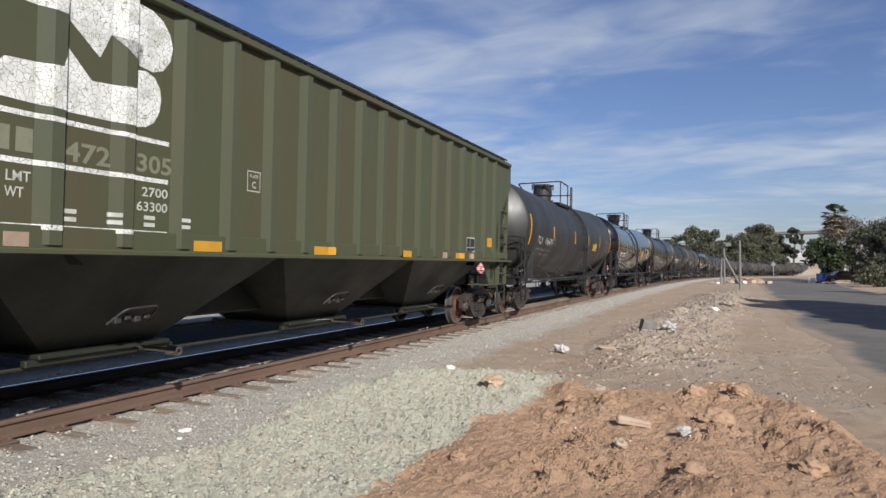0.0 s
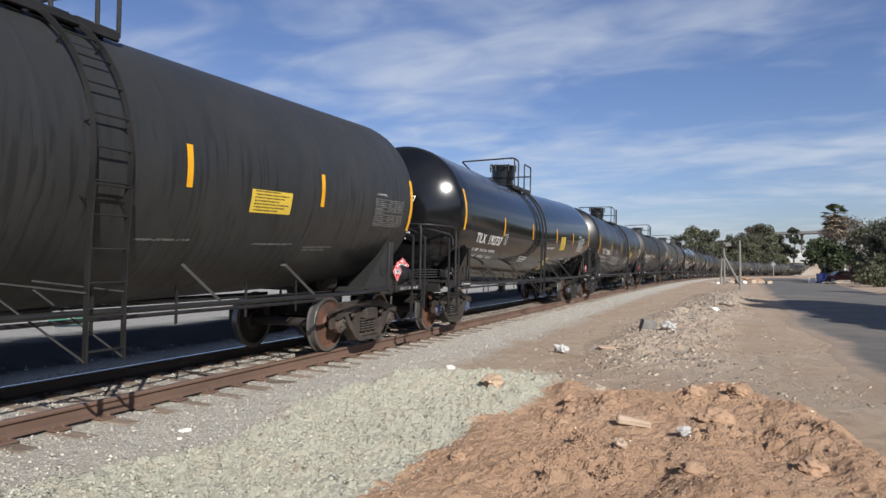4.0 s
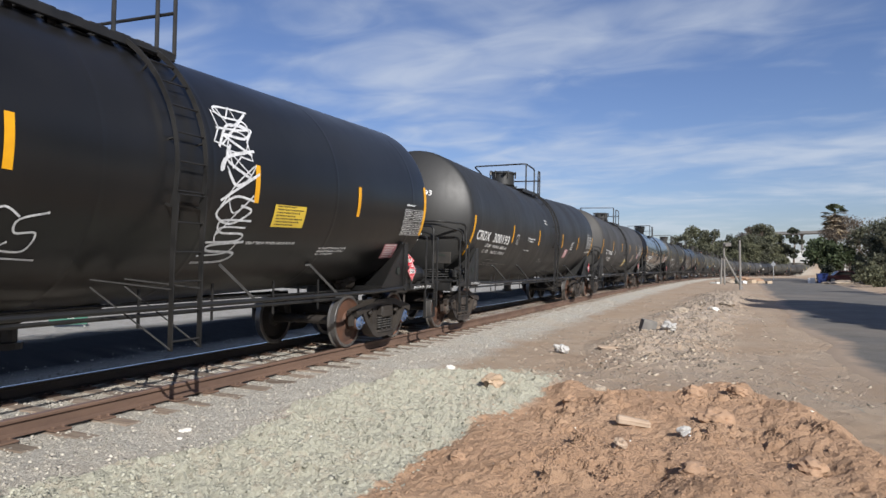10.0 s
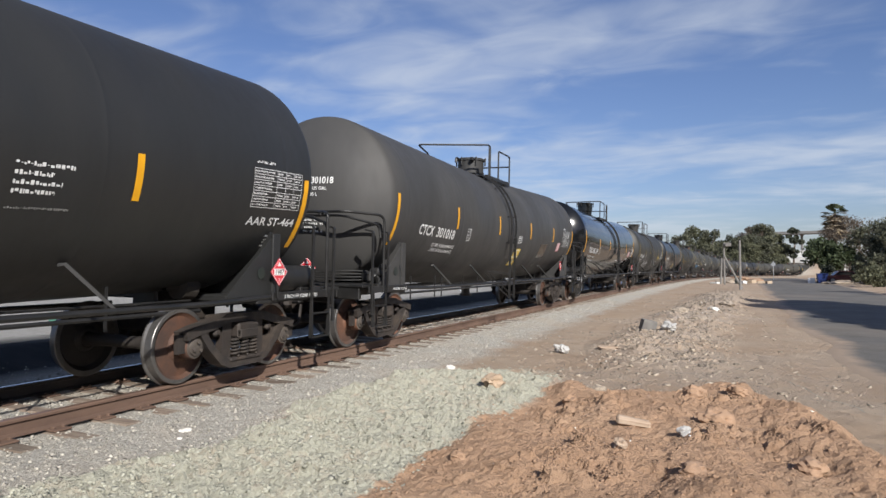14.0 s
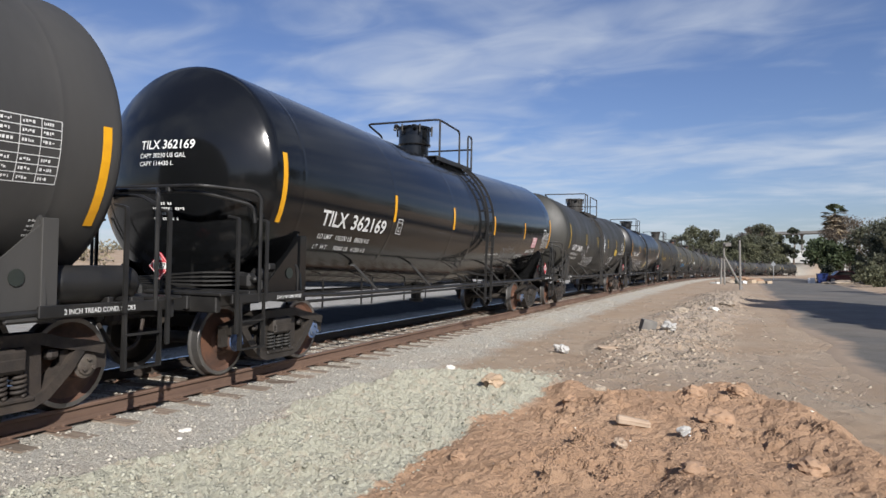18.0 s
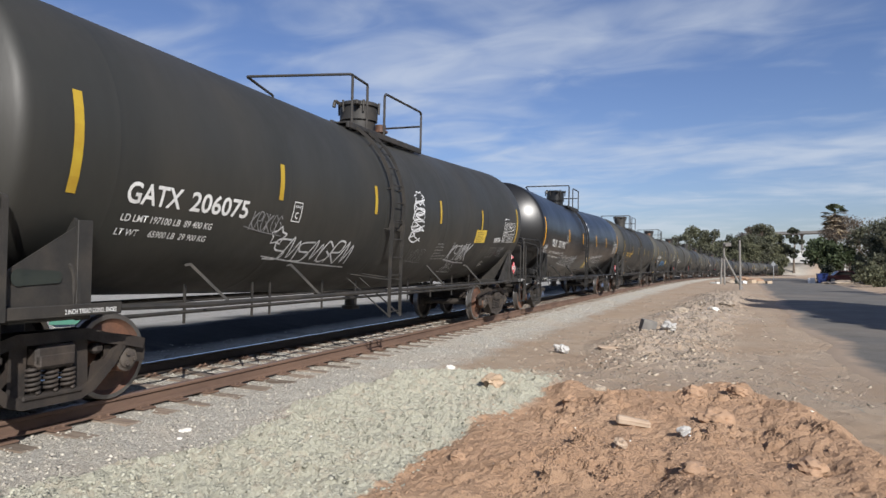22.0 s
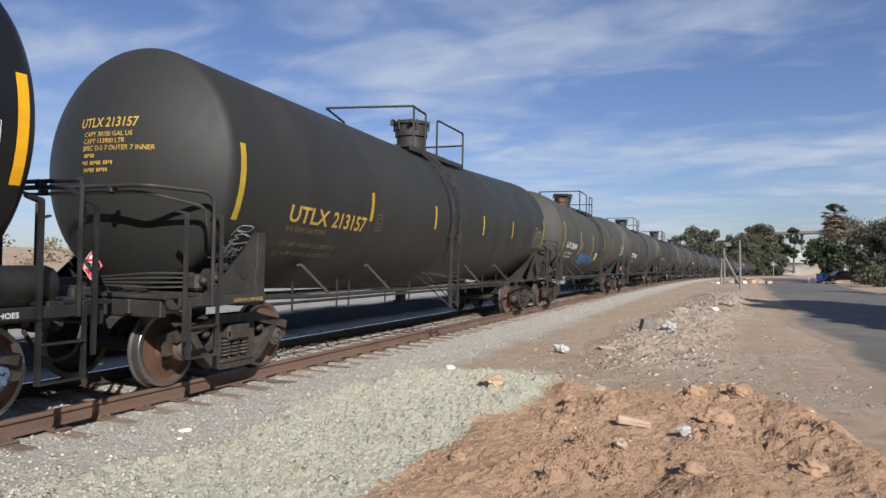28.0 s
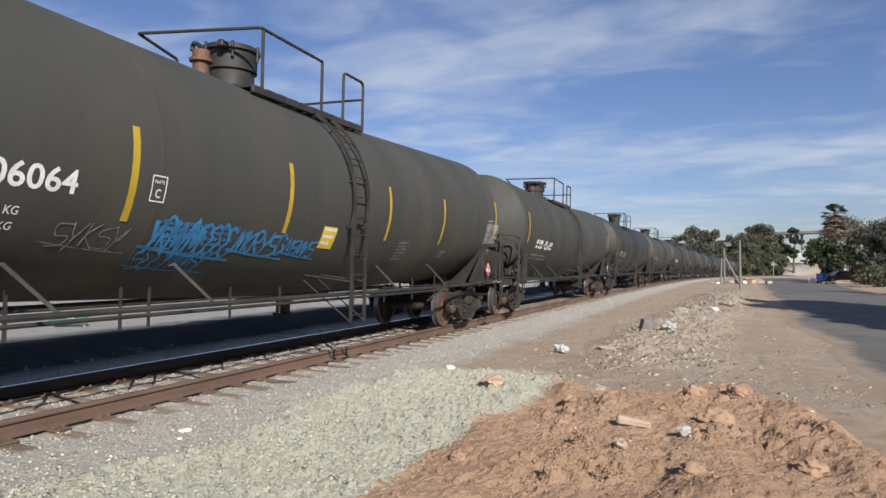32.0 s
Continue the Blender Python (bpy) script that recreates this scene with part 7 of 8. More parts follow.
M_LEAFDARK = paint("dark_green_foliage", (0.078, 0.088, 0.058), (0.055, 0.064, 0.044), 0.6, 0.8, island=0.35)


def leafy(mat):
    """Lets part of the light through the leaves."""
    nt = mat.node_tree
    nodes, links = nt.nodes, nt.links
    bsdf, out = nodes["Principled BSDF"], nodes["Material Output"]
    glow = nodes.new("ShaderNodeBsdfTranslucent")
    links.new(bsdf.inputs["Base Color"].links[0].from_socket, glow.inputs["Color"])
    mix = nodes.new("ShaderNodeMixShader")
    mix.inputs[0].default_value = 0.42
    links.new(bsdf.outputs[0], mix.inputs[1])
    links.new(glow.outputs[0], mix.inputs[2])
    links.new(mix.outputs[0], out.inputs["Surface"])


for leaf_mat in (M_LEAF, M_LEAFLIGHT, M_LEAFBRIGHT, M_LEAFDRY, M_LEAFDARK):
    leafy(leaf_mat)
M_SKIRT = paint("dead_tan_palm_fronds", (0.30, 0.245, 0.165), (0.20, 0.16, 0.11), 2.0, 0.85, island=0.35)
M_FROND = paint("dusty_palm_frond", (0.085, 0.105, 0.055), (0.055, 0.07, 0.038), 2.0, 0.7, island=0.3)
M_POST = paint("silvery_timber_post", (0.21, 0.20, 0.185), (0.14, 0.132, 0.12), 5.0, 0.9, bump=0.004, bump_scale=30, stretch=(4, 4, 0.4))
M_GALV = paint("galvanised_steel", (0.42, 0.43, 0.44), (0.33, 0.34, 0.35), 4.0, 0.45, 0.7)
M_WALLWHITE = paint("off_white_painted_wall", (0.62, 0.62, 0.60), (0.5, 0.5, 0.48), 0.5, 0.85, bump=0.002)
M_ROOFGREY = paint("weathered_pale_roof_sheet", (0.5, 0.5, 0.49), (0.4, 0.4, 0.39), 0.6, 0.7, stretch=(1, 6, 1))
M_DECK = paint("stained_overpass_concrete", (0.20, 0.195, 0.19), (0.15, 0.147, 0.142), 0.3, 0.9)
M_BIN = paint("blue_plastic_bin", (0.014, 0.032, 0.14), (0.011, 0.026, 0.11), 3.0, 0.45)
M_CARRED = paint("faded_red_car_paint", (0.13, 0.035, 0.034), (0.10, 0.028, 0.028), 1.5, 0.35)
M_CARORANGE = paint("orange_car_paint", (0.55, 0.10, 0.02), (0.5, 0.09, 0.02), 1.5, 0.35)
M_GLASSDARK = paint("dark_tinted_glass", (0.02, 0.022, 0.025), (0.015, 0.017, 0.02), 2.0, 0.08)
M_TYRE = paint("black_tyre_rubber", (0.02, 0.02, 0.02), (0.03, 0.03, 0.03), 8.0, 0.85)
M_LAMPRED = paint("red_lamp_glass", (0.4, 0.02, 0.02), (0.3, 0.015, 0.015), 5.0, 0.2)
M_SIGNGREEN = paint("green_sign_sheeting", (0.045, 0.16, 0.115), (0.04, 0.13, 0.095), 3.0, 0.45)
M_TAN = paint("tan_cardboard", (0.42, 0.33, 0.235), (0.36, 0.28, 0.20), 4.0, 0.85)
M_SHRUBDRY = paint("dry_scrub", (0.20, 0.165, 0.105), (0.12, 0.105, 0.065), 0.8, 0.95, island=0.4)


def leaf_cloud(rng, lobes, count, size, droop=0.0):
    """Many small leaf sprays filling the lobes (x, y, z, r) unevenly, as one mesh."""
    w = np.array([r**2.3 for *_, r in lobes])
    pick = rng.choice(len(lobes), count, p=w / w.sum())
    c = np.array([q[:3] for q in lobes])[pick]
    r = np.array([q[3] for q in lobes])[pick]
    d = rng.normal(size=(count, 3))
    d /= np.linalg.norm(d, axis=1)[:, None]
    rad = r * rng.random(count) ** 0.42
    p = c + d * rad[:, None] * np.array([1, 1, 0.82])
    p[:, 2] -= droop * rng.random(count) * r
    s = size * rng.uniform(0.5, 1.5, count)
    a = rng.normal(size=(count, 3))
    a /= np.linalg.norm(a, axis=1)[:, None]
    b = np.cross(a, rng.normal(size=(count, 3)))
    b /= np.linalg.norm(b, axis=1)[:, None]
    a, b = a * s[:, None], b * s[:, None] * 0.55
    co = np.stack([p - a, p - b * 0.9, p + a * 0.2 + b * 0.1, p + a, p + b], 1).reshape(-1, 3)
    k = np.arange(count)[:, None] * 5
    f = np.concatenate([k + np.array([0, 1, 2]), k + np.array([1, 3, 2]), k + np.array([2, 3, 4]), k + np.array([0, 2, 4])], 0)
    me = bpy.data.meshes.new("crown")
    me.from_pydata(co.tolist(), [], f.tolist())
    return me


def tree(x, y, height, spread, leaf, seed, label, low=0.35, leaves=1500, size=0.4, category="tree", lobes_n=11, trunk_r=None, crown_base=None):
    """A tapered forked trunk and an uneven crown of leaf sprays."""
    rng = np.random.default_rng(seed)
    z0 = float(land(x, y)) - 0.1
    ob = new("tree")
    ob.matrix_world = Matrix.Translation((x, y, z0))
    tagged(ob, label, category)
    r0 = trunk_r or height * 0.022 + 0.05
    top = height * 0.62
    bm = bmn()
    bend_x, bend_y = rng.uniform(-0.06, 0.06, 2) * height
    spine = [Vector((bend_x * u * u, bend_y * u * u, top * u)) for u in (0, 0.08, 0.3, 0.6, 1.0)]
    rings = []
    for i, p in enumerate(spine):
        rr = r0 * (1.35, 1.0, 0.85, 0.62, 0.35)[i]
        rings.append([bm.verts.new(p + Vector((math.cos(k * math.pi / 4) * rr, math.sin(k * math.pi / 4) * rr, 0))) for k in range(8)])
    for a, b in zip(rings, rings[1:]):
        for k in range(8):
            bm.faces.new((a[k], a[(k + 1) % 8], b[(k + 1) % 8], b[k]))
    part("trunk", bm, M_BARK, ob, smooth=True)
    lobes = [(bend_x, bend_y, height * (0.5 + low * 0.5), spread * 0.55)]
    for k in range(lobes_n):
        a = rng.uniform(0, 6.283)
        u = rng.uniform(low, 0.9)
        fat = math.sin(math.pi * min(1, max(0.08, (u - low) / (1 - low) * 0.85 + 0.12)))
        rad = spread * rng.uniform(0.45, 0.85) * fat
        c = Vector((math.cos(a) * rad, math.sin(a) * rad, height * u))
        lr = spread * rng.uniform(0.22, 0.42)
        lobes.append((c.x, c.y, min(c.z, height - lr * 0.8), lr))
        if k < 6:
            bm = bmn()
            root = spine[3] if k % 2 else spine[2]
            tube(bm, [root, root.lerp(c, 0.5) + Vector((0, 0, height * 0.03)), c], r0 * 0.24, 5)
            part("limb", bm, M_BARK, ob)
    me = leaf_cloud(rng, lobes, leaves, size)
    mesh_part("crown", me, leaf, ob)
    return ob


def palm(x, y, height, seed):
    """A fan palm with a skirt of dead fronds."""
    rng = np.random.default_rng(seed)
    z0 = float(land(x, y))
    ob = new("palm_tree")
    ob.matrix_world = Matrix.Translation((x, y, z0))
    tagged(ob, "tall fan palm with a brown skirt of dead fronds", "palm tree")
    bm = bmn()
    lathe(bm, (0, 0, 0), (0, 0, 1), [(0, 0.45), (0.6, 0.34), (height * 0.6, 0.28), (height - 0.5, 0.30), (height, 0.1)], 12)
    part("trunk", bm, M_BARK, ob, smooth=True)
    for k in range(210):
        dead = k >= 32
        a = rng.uniform(0, 6.283)
        el = rng.uniform(-1.15, 0.25) if dead else rng.uniform(-0.1, 1.25)
        d = Vector((math.cos(a) * math.cos(el), math.sin(a) * math.cos(el), math.sin(el)))
        side = d.cross(Vector((0, 0, 1))).normalized()
        up = side.cross(d)
        ln = rng.uniform(2.0, 2.8) if dead else rng.uniform(1.9, 2.5)
        base = Vector((0, 0, height - (rng.uniform(0.0, 3.2) if dead else 0.1)))
        bm = bmn()
        tube(bm, [base, base + d * ln * 0.5], 0.025, 4)
        hub = base + d * ln * 0.5
        for j in range(13):
            u = (j - 6) / 6
            v = (d * math.cos(u * 0.85) + side * math.sin(u * 0.85)) * ln * 0.5
            tip = hub + v - Vector((0, 0, abs(u) * 0.12))
            w = up.cross(v).normalized() * (0.11 if dead else 0.085)
            faces(bm, [hub, hub + v * 0.5 + w, tip, hub + v * 0.5 - w], [(0, 1, 2), (0, 2, 3)])
        part("dead_frond" if dead else "frond", bm, M_SKIRT if dead else M_FROND, ob)
    return ob


def build_greenery():
    far = "tall dusty green eucalyptus behind the railway curve"
    for k, (x, y, h, w, leaf) in enumerate(((-12.0, 270, 17.4, 5.0, M_LEAF), (-7.0, 274, 19.2, 6.4, M_LEAFLIGHT), (-2.6, 272, 18.0, 5.0, M_LEAF), (1.5, 300, 15.5, 5.0, M_LEAF), (5, 318, 17.6, 5.0, M_LEAFDARK), (10, 300, 15.0, 6.0, M_LEAF), (13.5, 316, 16.4, 6.0, M_LEAFDRY), (17, 308, 16.4, 5.6, M_LEAF), (20.5, 296, 14.6, 5.0, M_LEAFLIGHT), (35.5, 303, 4.2, 3.0, M_LEAFLIGHT), (39.5, 303, 4.6, 3.2, M_LEAF), (44, 302, 4.2, 3.0, M_LEAFLIGHT), (9, 280, 13, 5.5, M_LEAFLIGHT), (15.5, 283, 14, 5.0, M_LEAF), (19.5, 285, 12, 4.0, M_LEAFLIGHT), (-24, 290, 14, 7, M_LEAF))):
        tree(x, y, h, w * 1.18, leaf, 100 + k, far, 0.04, 7000, 0.34, lobes_n=24)
    tree(26.6, 292, 18.6, 3.4, M_LEAFDARK, 140, "dark round-headed tree on a bare trunk", 0.36, 4200, 0.32, lobes_n=16)
    tree(14.7, 111, 6.3, 3.7, M_LEAFBRIGHT, 150, "bushy green tree on a short trunk beside the road", 0.30, 5200, 0.22, lobes_n=16)
    palm(19.9, 142.5, 12.2, 3)
    for k, (x, y, h, w, leaf) in enumerate(((20.5, 132, 11.6, 3.4, M_LEAFDRY), (23.0, 138, 11.6, 4.2, M_LEAFDRY), (17.8, 136, 10.0, 2.8, M_LEAFDRY), (19.6, 110, 8.8, 3.6, M_LEAF), (18.4, 92, 9.2, 3.0, M_LEAF), (17.4, 88, 6.4, 2.2, M_LEAFDARK), (18.8, 84, 8.8, 3.4, M_LEAF))):
        tree(x, y, h, w, leaf, 160 + k, "leafy street tree with thin dusty foliage" if leaf is not M_LEAFDRY else "half-bare brownish tree beside the road", 0.16, 3000 if leaf is M_LEAFDRY else 3800, 0.12 if leaf is M_LEAFDRY else 0.17, lobes_n=28)
    for k, (x, y, h, w, leaf) in enumerate(((12.7, 70, 2.5, 1.3, M_LEAFLIGHT), (14.0, 73, 3.2, 1.5, M_LEAF), (13.6, 80, 2.6, 1.2, M_LEAFLIGHT), (15.5, 84, 3.4, 2.0, M_LEAFDARK), (16.5, 96, 3.6, 2.2, M_LEAFDARK), (13.3, 101, 2.6, 1.6, M_LEAFDARK), (19, 100, 3.8, 2.4, M_LEAFDARK))):
        tree(x, y, h, w, leaf, 180 + k, "leafy green roadside shrub", 0.12, 1500, 0.14, "shrub", 9, 0.06)
    # trees beside the camera whose shade lies across the road
    for k, (x, y, w) in enumerate(((11.6, 28.8, 2.0), (12.5, 24.0, 2.6), (13.7, 19.4, 2.8), (15.1, 14.2, 2.9))):
        tree(x, y, 10.0, w, M_LEAF, 201 + k, "leafy street tree shading the road", 0.55, 6500, 0.26, lobes_n=15)
    tree(13.8, 48.4, 6.2, 1.2, M_LEAF, 211, "small leafy street tree shading the road", 0.5, 2600, 0.2, lobes_n=12)
    tree(15.3, 43.0, 6.2, 1.3, M_LEAF, 212, "small leafy street tree shading the road", 0.5, 2600, 0.2, lobes_n=12)
    # the unseen row of trees that closes the far side of the road beside and behind the eye
    # added so the tank flanks mirror dark foliage instead of bright horizon
    for k in range(11):
        tree(17.5 + (k * 37 % 10) * 0.45, 9.0 - 5.0 * k, 7.6 + (k * 13 % 7) * 0.22, 3.6, M_LEAFDARK, 230 + k, "unseen dense dark street tree on the far side of the road", 0.06, 2600, 0.42, lobes_n=16)
    # unseen trees added behind the eye to cut low sky light
    for k in range(7):
        tree(11.0 - 6.5 * k, -46.0 - (k * 5 % 3) * 2.0, 8.0 + (k * 3 % 4) * 0.4, 4.2, M_LEAFDARK, 250 + k, "unseen dense dark tree added behind the open dirt to block low sky", 0.06, 2600, 0.46, lobes_n=16)
    rng = np.random.default_rng(77)
    xs, ys = -6.9 - rng.uniform(37, 76, 260), rng.uniform(-12, 150, 260)
    zs = land(xs, ys)
    lobes = [(float(x), float(y), float(z) + 0.35, float(r)) for x, y, z, r in zip(xs, ys, zs, rng.uniform(0.5, 1.7, 260))]
    me = leaf_cloud(rng, lobes, 14000, 0.22)
    tagged(mesh_part("hillside_scrub", me, M_SHRUBDRY), "dry brown scrub on the slope across the line", "scrub", kind="stuff")


def prism(bm, x0, x1, y0, y1, z0, z1, ridge=0.0):
    """A house body with a gable along x when ridge is set."""
    ym = (y0 + y1) / 2
    v = [(x0, y0, z0), (x1, y0, z0), (x1, y1, z0), (x0, y1, z0), (x0, y0, z1), (x1, y0, z1), (x1, y1, z1), (x0, y1, z1)]
    f = [(0, 1, 5, 4), (1, 2, 6, 5), (2, 3, 7, 6), (3, 0, 4, 7)]
    if ridge:
        v += [(x0, ym, z1 + ridge), (x1, ym, z1 + ridge)]
        f += [(4, 7, 8), (5, 9, 6)]
    else:
        f += [(4, 5, 6, 7)]
    faces(bm, v, f)


def building(x, y, w, d, h, ridge, label, windows=4, seed=0):
    ob = new("building")
    ob.matrix_world = Matrix.Translation((x, y, float(land(x, y)) - 0.2)) @ Matrix.Rotation(radians(-8), 4, "Z")
    tagged(ob, label, "building")
    bm = bmn()
    prism(bm, -w / 2, w / 2, -d / 2, d / 2, 0, h, ridge)
    part("wall", bm, M_WALLWHITE, ob)
    bm = bmn()
    t = 0.25
    if ridge:
        for sy in (-1, 1):
            faces(bm, [(-w / 2 - t, sy * (d / 2 + t), h - 0.05), (w / 2 + t, sy * (d / 2 + t), h - 0.05), (w / 2 + t, 0, h + ridge + 0.06), (-w / 2 - t, 0, h + ridge + 0.06), (-w / 2 - t, sy * (d / 2 + t), h + 0.12), (w / 2 + t, sy * (d / 2 + t), h + 0.12), (w / 2 + t, 0, h + ridge + 0.22), (-w / 2 - t, 0, h + ridge + 0.22)], [(0, 1, 2, 3), (4, 5, 6, 7), (0, 1, 5, 4)])
        finish(bm)
    else:
        box(bm, (0, 0, h + 0.1), (w + t, d + t, 0.3), cut=0.03)
    part("roof", bm, M_ROOFGREY, ob)
    for k in range(windows):
        cx = -w / 2 + w * (k + 0.5) / windows
        bm = bmn()
        box(bm, (cx, -d / 2 - 0.02, h * 0.55), (w / windows * 0.5, 0.12, h * 0.34), cut=0.02)
        win = part("window", bm, M_WALLWHITE, ob)
        bm = bmn()
        box(bm, (cx, -d / 2 - 0.07, h * 0.55), (w / windows * 0.42, 0.06, h * 0.27))
        part("pane", bm, M_GLASSDARK, win)
    return ob


def overpass():
    """Elevated road on piers far behind the trees."""
    ob = new("overpass")
    tagged(ob, "grey concrete road overpass on piers beyond the trees", "overpass")
    a, b = Vector((12, 396, 18.2)), Vector((150, 372, 16.7))
    d = (b - a)
    m = Matrix.Rotation(math.atan2(d.y, d.x), 3, "Z")
    bm = bmn()
    box(bm, (a + b) / 2, (d.length, 11, 0.8), m, cut=0.15)
    part("deck", bm, M_DECK, ob)
    for off in (-5.4, 5.4):
        bm = bmn()
        box(bm, (a + b) / 2 + m @ Vector((0, off, 0.72)), (d.length, 0.3, 0.64), m, cut=0.05)
        part("parapet", bm, M_DECK, ob)
    for k in range(7):
        p = a.lerp(b, (k + 0.4) / 7)
        bm = bmn()
        lathe(bm, (p.x, p.y, -3), (0, 0, 1), [(0, 0.6), (p.z + 1.0, 0.6), (p.z + 2.0, 1.2), (p.z + 2.62, 1.2)], 14)
        part("pier", bm, M_DECK, ob)


def car_body(name, x, y, turn, paint_mat, label, kind="sedan", length=4.5):
    """A passenger car: lower body, cabin, glass, bumpers, lamps, wheels."""
    ob = new(name)
    ob.matrix_world = Matrix.Translation((x, y, float(land(x, y)) + 0.03)) @ Matrix.Rotation(turn, 4, "Z")
    tagged(ob, label, "car")
    L, W = length, 1.75
    hood = 0.86
    prof = [(-L / 2, 0.35), (-L / 2, 0.70), (-L / 2 + 0.15, 0.82), (-L * 0.24, hood), (L * 0.26, hood + 0.02), (L / 2 - 0.1, 0.80), (L / 2, 0.62), (L / 2, 0.35)]
    bm = bmn()
    slab(bm, prof, W, lambda u, v, w: Vector((u, w, v)))
    bmesh.ops.recalc_face_normals(bm, faces=bm.faces)
    part("body", bm, paint_mat, ob)
    tall = 1.42 if kind == "sedan" else 1.9
    roof = [(-L * 0.27, hood), (-L * 0.14, tall - 0.03), (L * 0.14, tall), (L * 0.25, tall - 0.12), (L * 0.36, hood)] if kind == "sedan" else [(-L * 0.36, hood), (-L * 0.26, tall), (L * 0.44, tall), (L * 0.48, hood)]
    bm = bmn()
    slab(bm, roof, W * 0.86, lambda u, v, w: Vector((u, w, v)))
    part("cabin", bm, paint_mat, ob)
    for sy in (-1, 1):
        bm = bmn()
        lo, hi = hood + 0.05, tall - 0.10
        slab(bm, [(-L * 0.23, lo), (-L * 0.125, hi), (L * 0.13, hi), (L * 0.29, lo)] if kind == "sedan" else [(-L * 0.33, lo), (-L * 0.24, hi), (L * 0.40, hi), (L * 0.43, lo)], 0.02, lambda u, v, w, s=sy: Vector((u, s * W * 0.435 + w, v)))
        part("side_window", bm, M_GLASSDARK, ob)
    for s, name2 in ((-1, "windscreen"), (1, "rear_window")):
        bm = bmn()
        if kind == "sedan":
            p, q = (Vector((-L * 0.262, 0, hood + 0.06)), Vector((-L * 0.150, 0, tall - 0.09))) if s < 0 else (Vector((L * 0.352, 0, hood + 0.06)), Vector((L * 0.262, 0, tall - 0.16)))
        else:
            p, q = (Vector((-L * 0.352, 0, hood + 0.06)), Vector((-L * 0.272, 0, tall - 0.12))) if s < 0 else (Vector((L * 0.478, 0, hood + 0.06)), Vector((L * 0.448, 0, tall - 0.12)))
        off = Vector((s * 0.012, 0, 0.008))
        faces(bm, [p + off + Vector((0, -W * 0.38, 0)), p + off + Vector((0, W * 0.38, 0)), q + off + Vector((0, W * 0.36, 0)), q + off + Vector((0, -W * 0.36, 0))], [(0, 1, 2, 3)])
        part(name2, bm, M_GLASSDARK, ob)
        bm = bmn()
        box(bm, (s * (L / 2 + 0.02), 0, 0.45), (0.16, W * 0.98, 0.20), cut=0.05)
        part("bumper", bm, M_GALV, ob)
        for sy in (-1, 1):
            bm = bmn()
            box(bm, (s * (L / 2 + 0.005), sy * W * 0.36, 0.68), (0.05, 0.34, 0.14), cut=0.02)
            part("headlight" if s < 0 else "tail_light", bm, M_PAPER if s < 0 else M_LAMPRED, ob)
    for sx in (-1, 1):
        for sy in (-1, 1):
            bm = bmn()
            lathe(bm, (sx * L * 0.31, sy * (W / 2 - 0.20), 0.32), (0, sy, 0), [(0, 0.2), (0.0, 0.32), (0.21, 0.32), (0.215, 0.22)], 20)
            w = part("wheel", bm, M_TYRE, ob)
            bm = bmn()
            lathe(bm, (sx * L * 0.31, sy * (W / 2 - 0.20), 0.32), (0, sy, 0), [(0.215, 0.22), (0.20, 0.18), (0.21, 0.06), (0.22, 0.0)], 16)
            part("rim", bm, M_GALV, w)
    return ob


def lump(name, x, y, size, mat, label, category, seed, lift=0.3, flat=0.75):
    """An uneven lump of rock, soil or rubbish resting on the land."""
    bm = bmn()
    bmesh.ops.create_icosphere(bm, subdivisions=3, radius=1.0)
    off = Vector((seed * 3.7, seed * 1.3, seed * 2.1))
    for v in bm.verts:
        n = noise.cell(v.co * 1.6 + off) * 0.16 + noise.noise(v.co * 1.1 + off) * 0.36 + noise.noise(v.co * 2.7 + off) * 0.26 + noise.noise(v.co * 6 + off) * 0.16
        v.co = Vector((v.co.x * size[0], v.co.y * size[1], v.co.z * size[2] * flat)) * (1 + n)
    ob = part(name, bm, mat, smooth=False)
    ob.matrix_world = Matrix.Translation((x, y, float(land(x, y)) + size[2] * flat * lift)) @ Matrix.Rotation(seed * 1.7, 4, "Z")
    return tagged(ob, label, category)


def post(x, y, h, r, lean, label, name="timber_post"):
    bm = bmn()
    lathe(bm, (0, 0, -0.3), (0, 0, 1), [(0, r * 1.1), (h * 0.5, r), (h + 0.3, r * 0.85), (h + 0.3, 0)], 10)
    ob = part(name, bm, M_POST)
    ob.matrix_world = Matrix.Translation((x, y, float(land(x, y)))) @ Matrix.Rotation(lean, 4, "Y")
    return tagged(ob, label, "post")


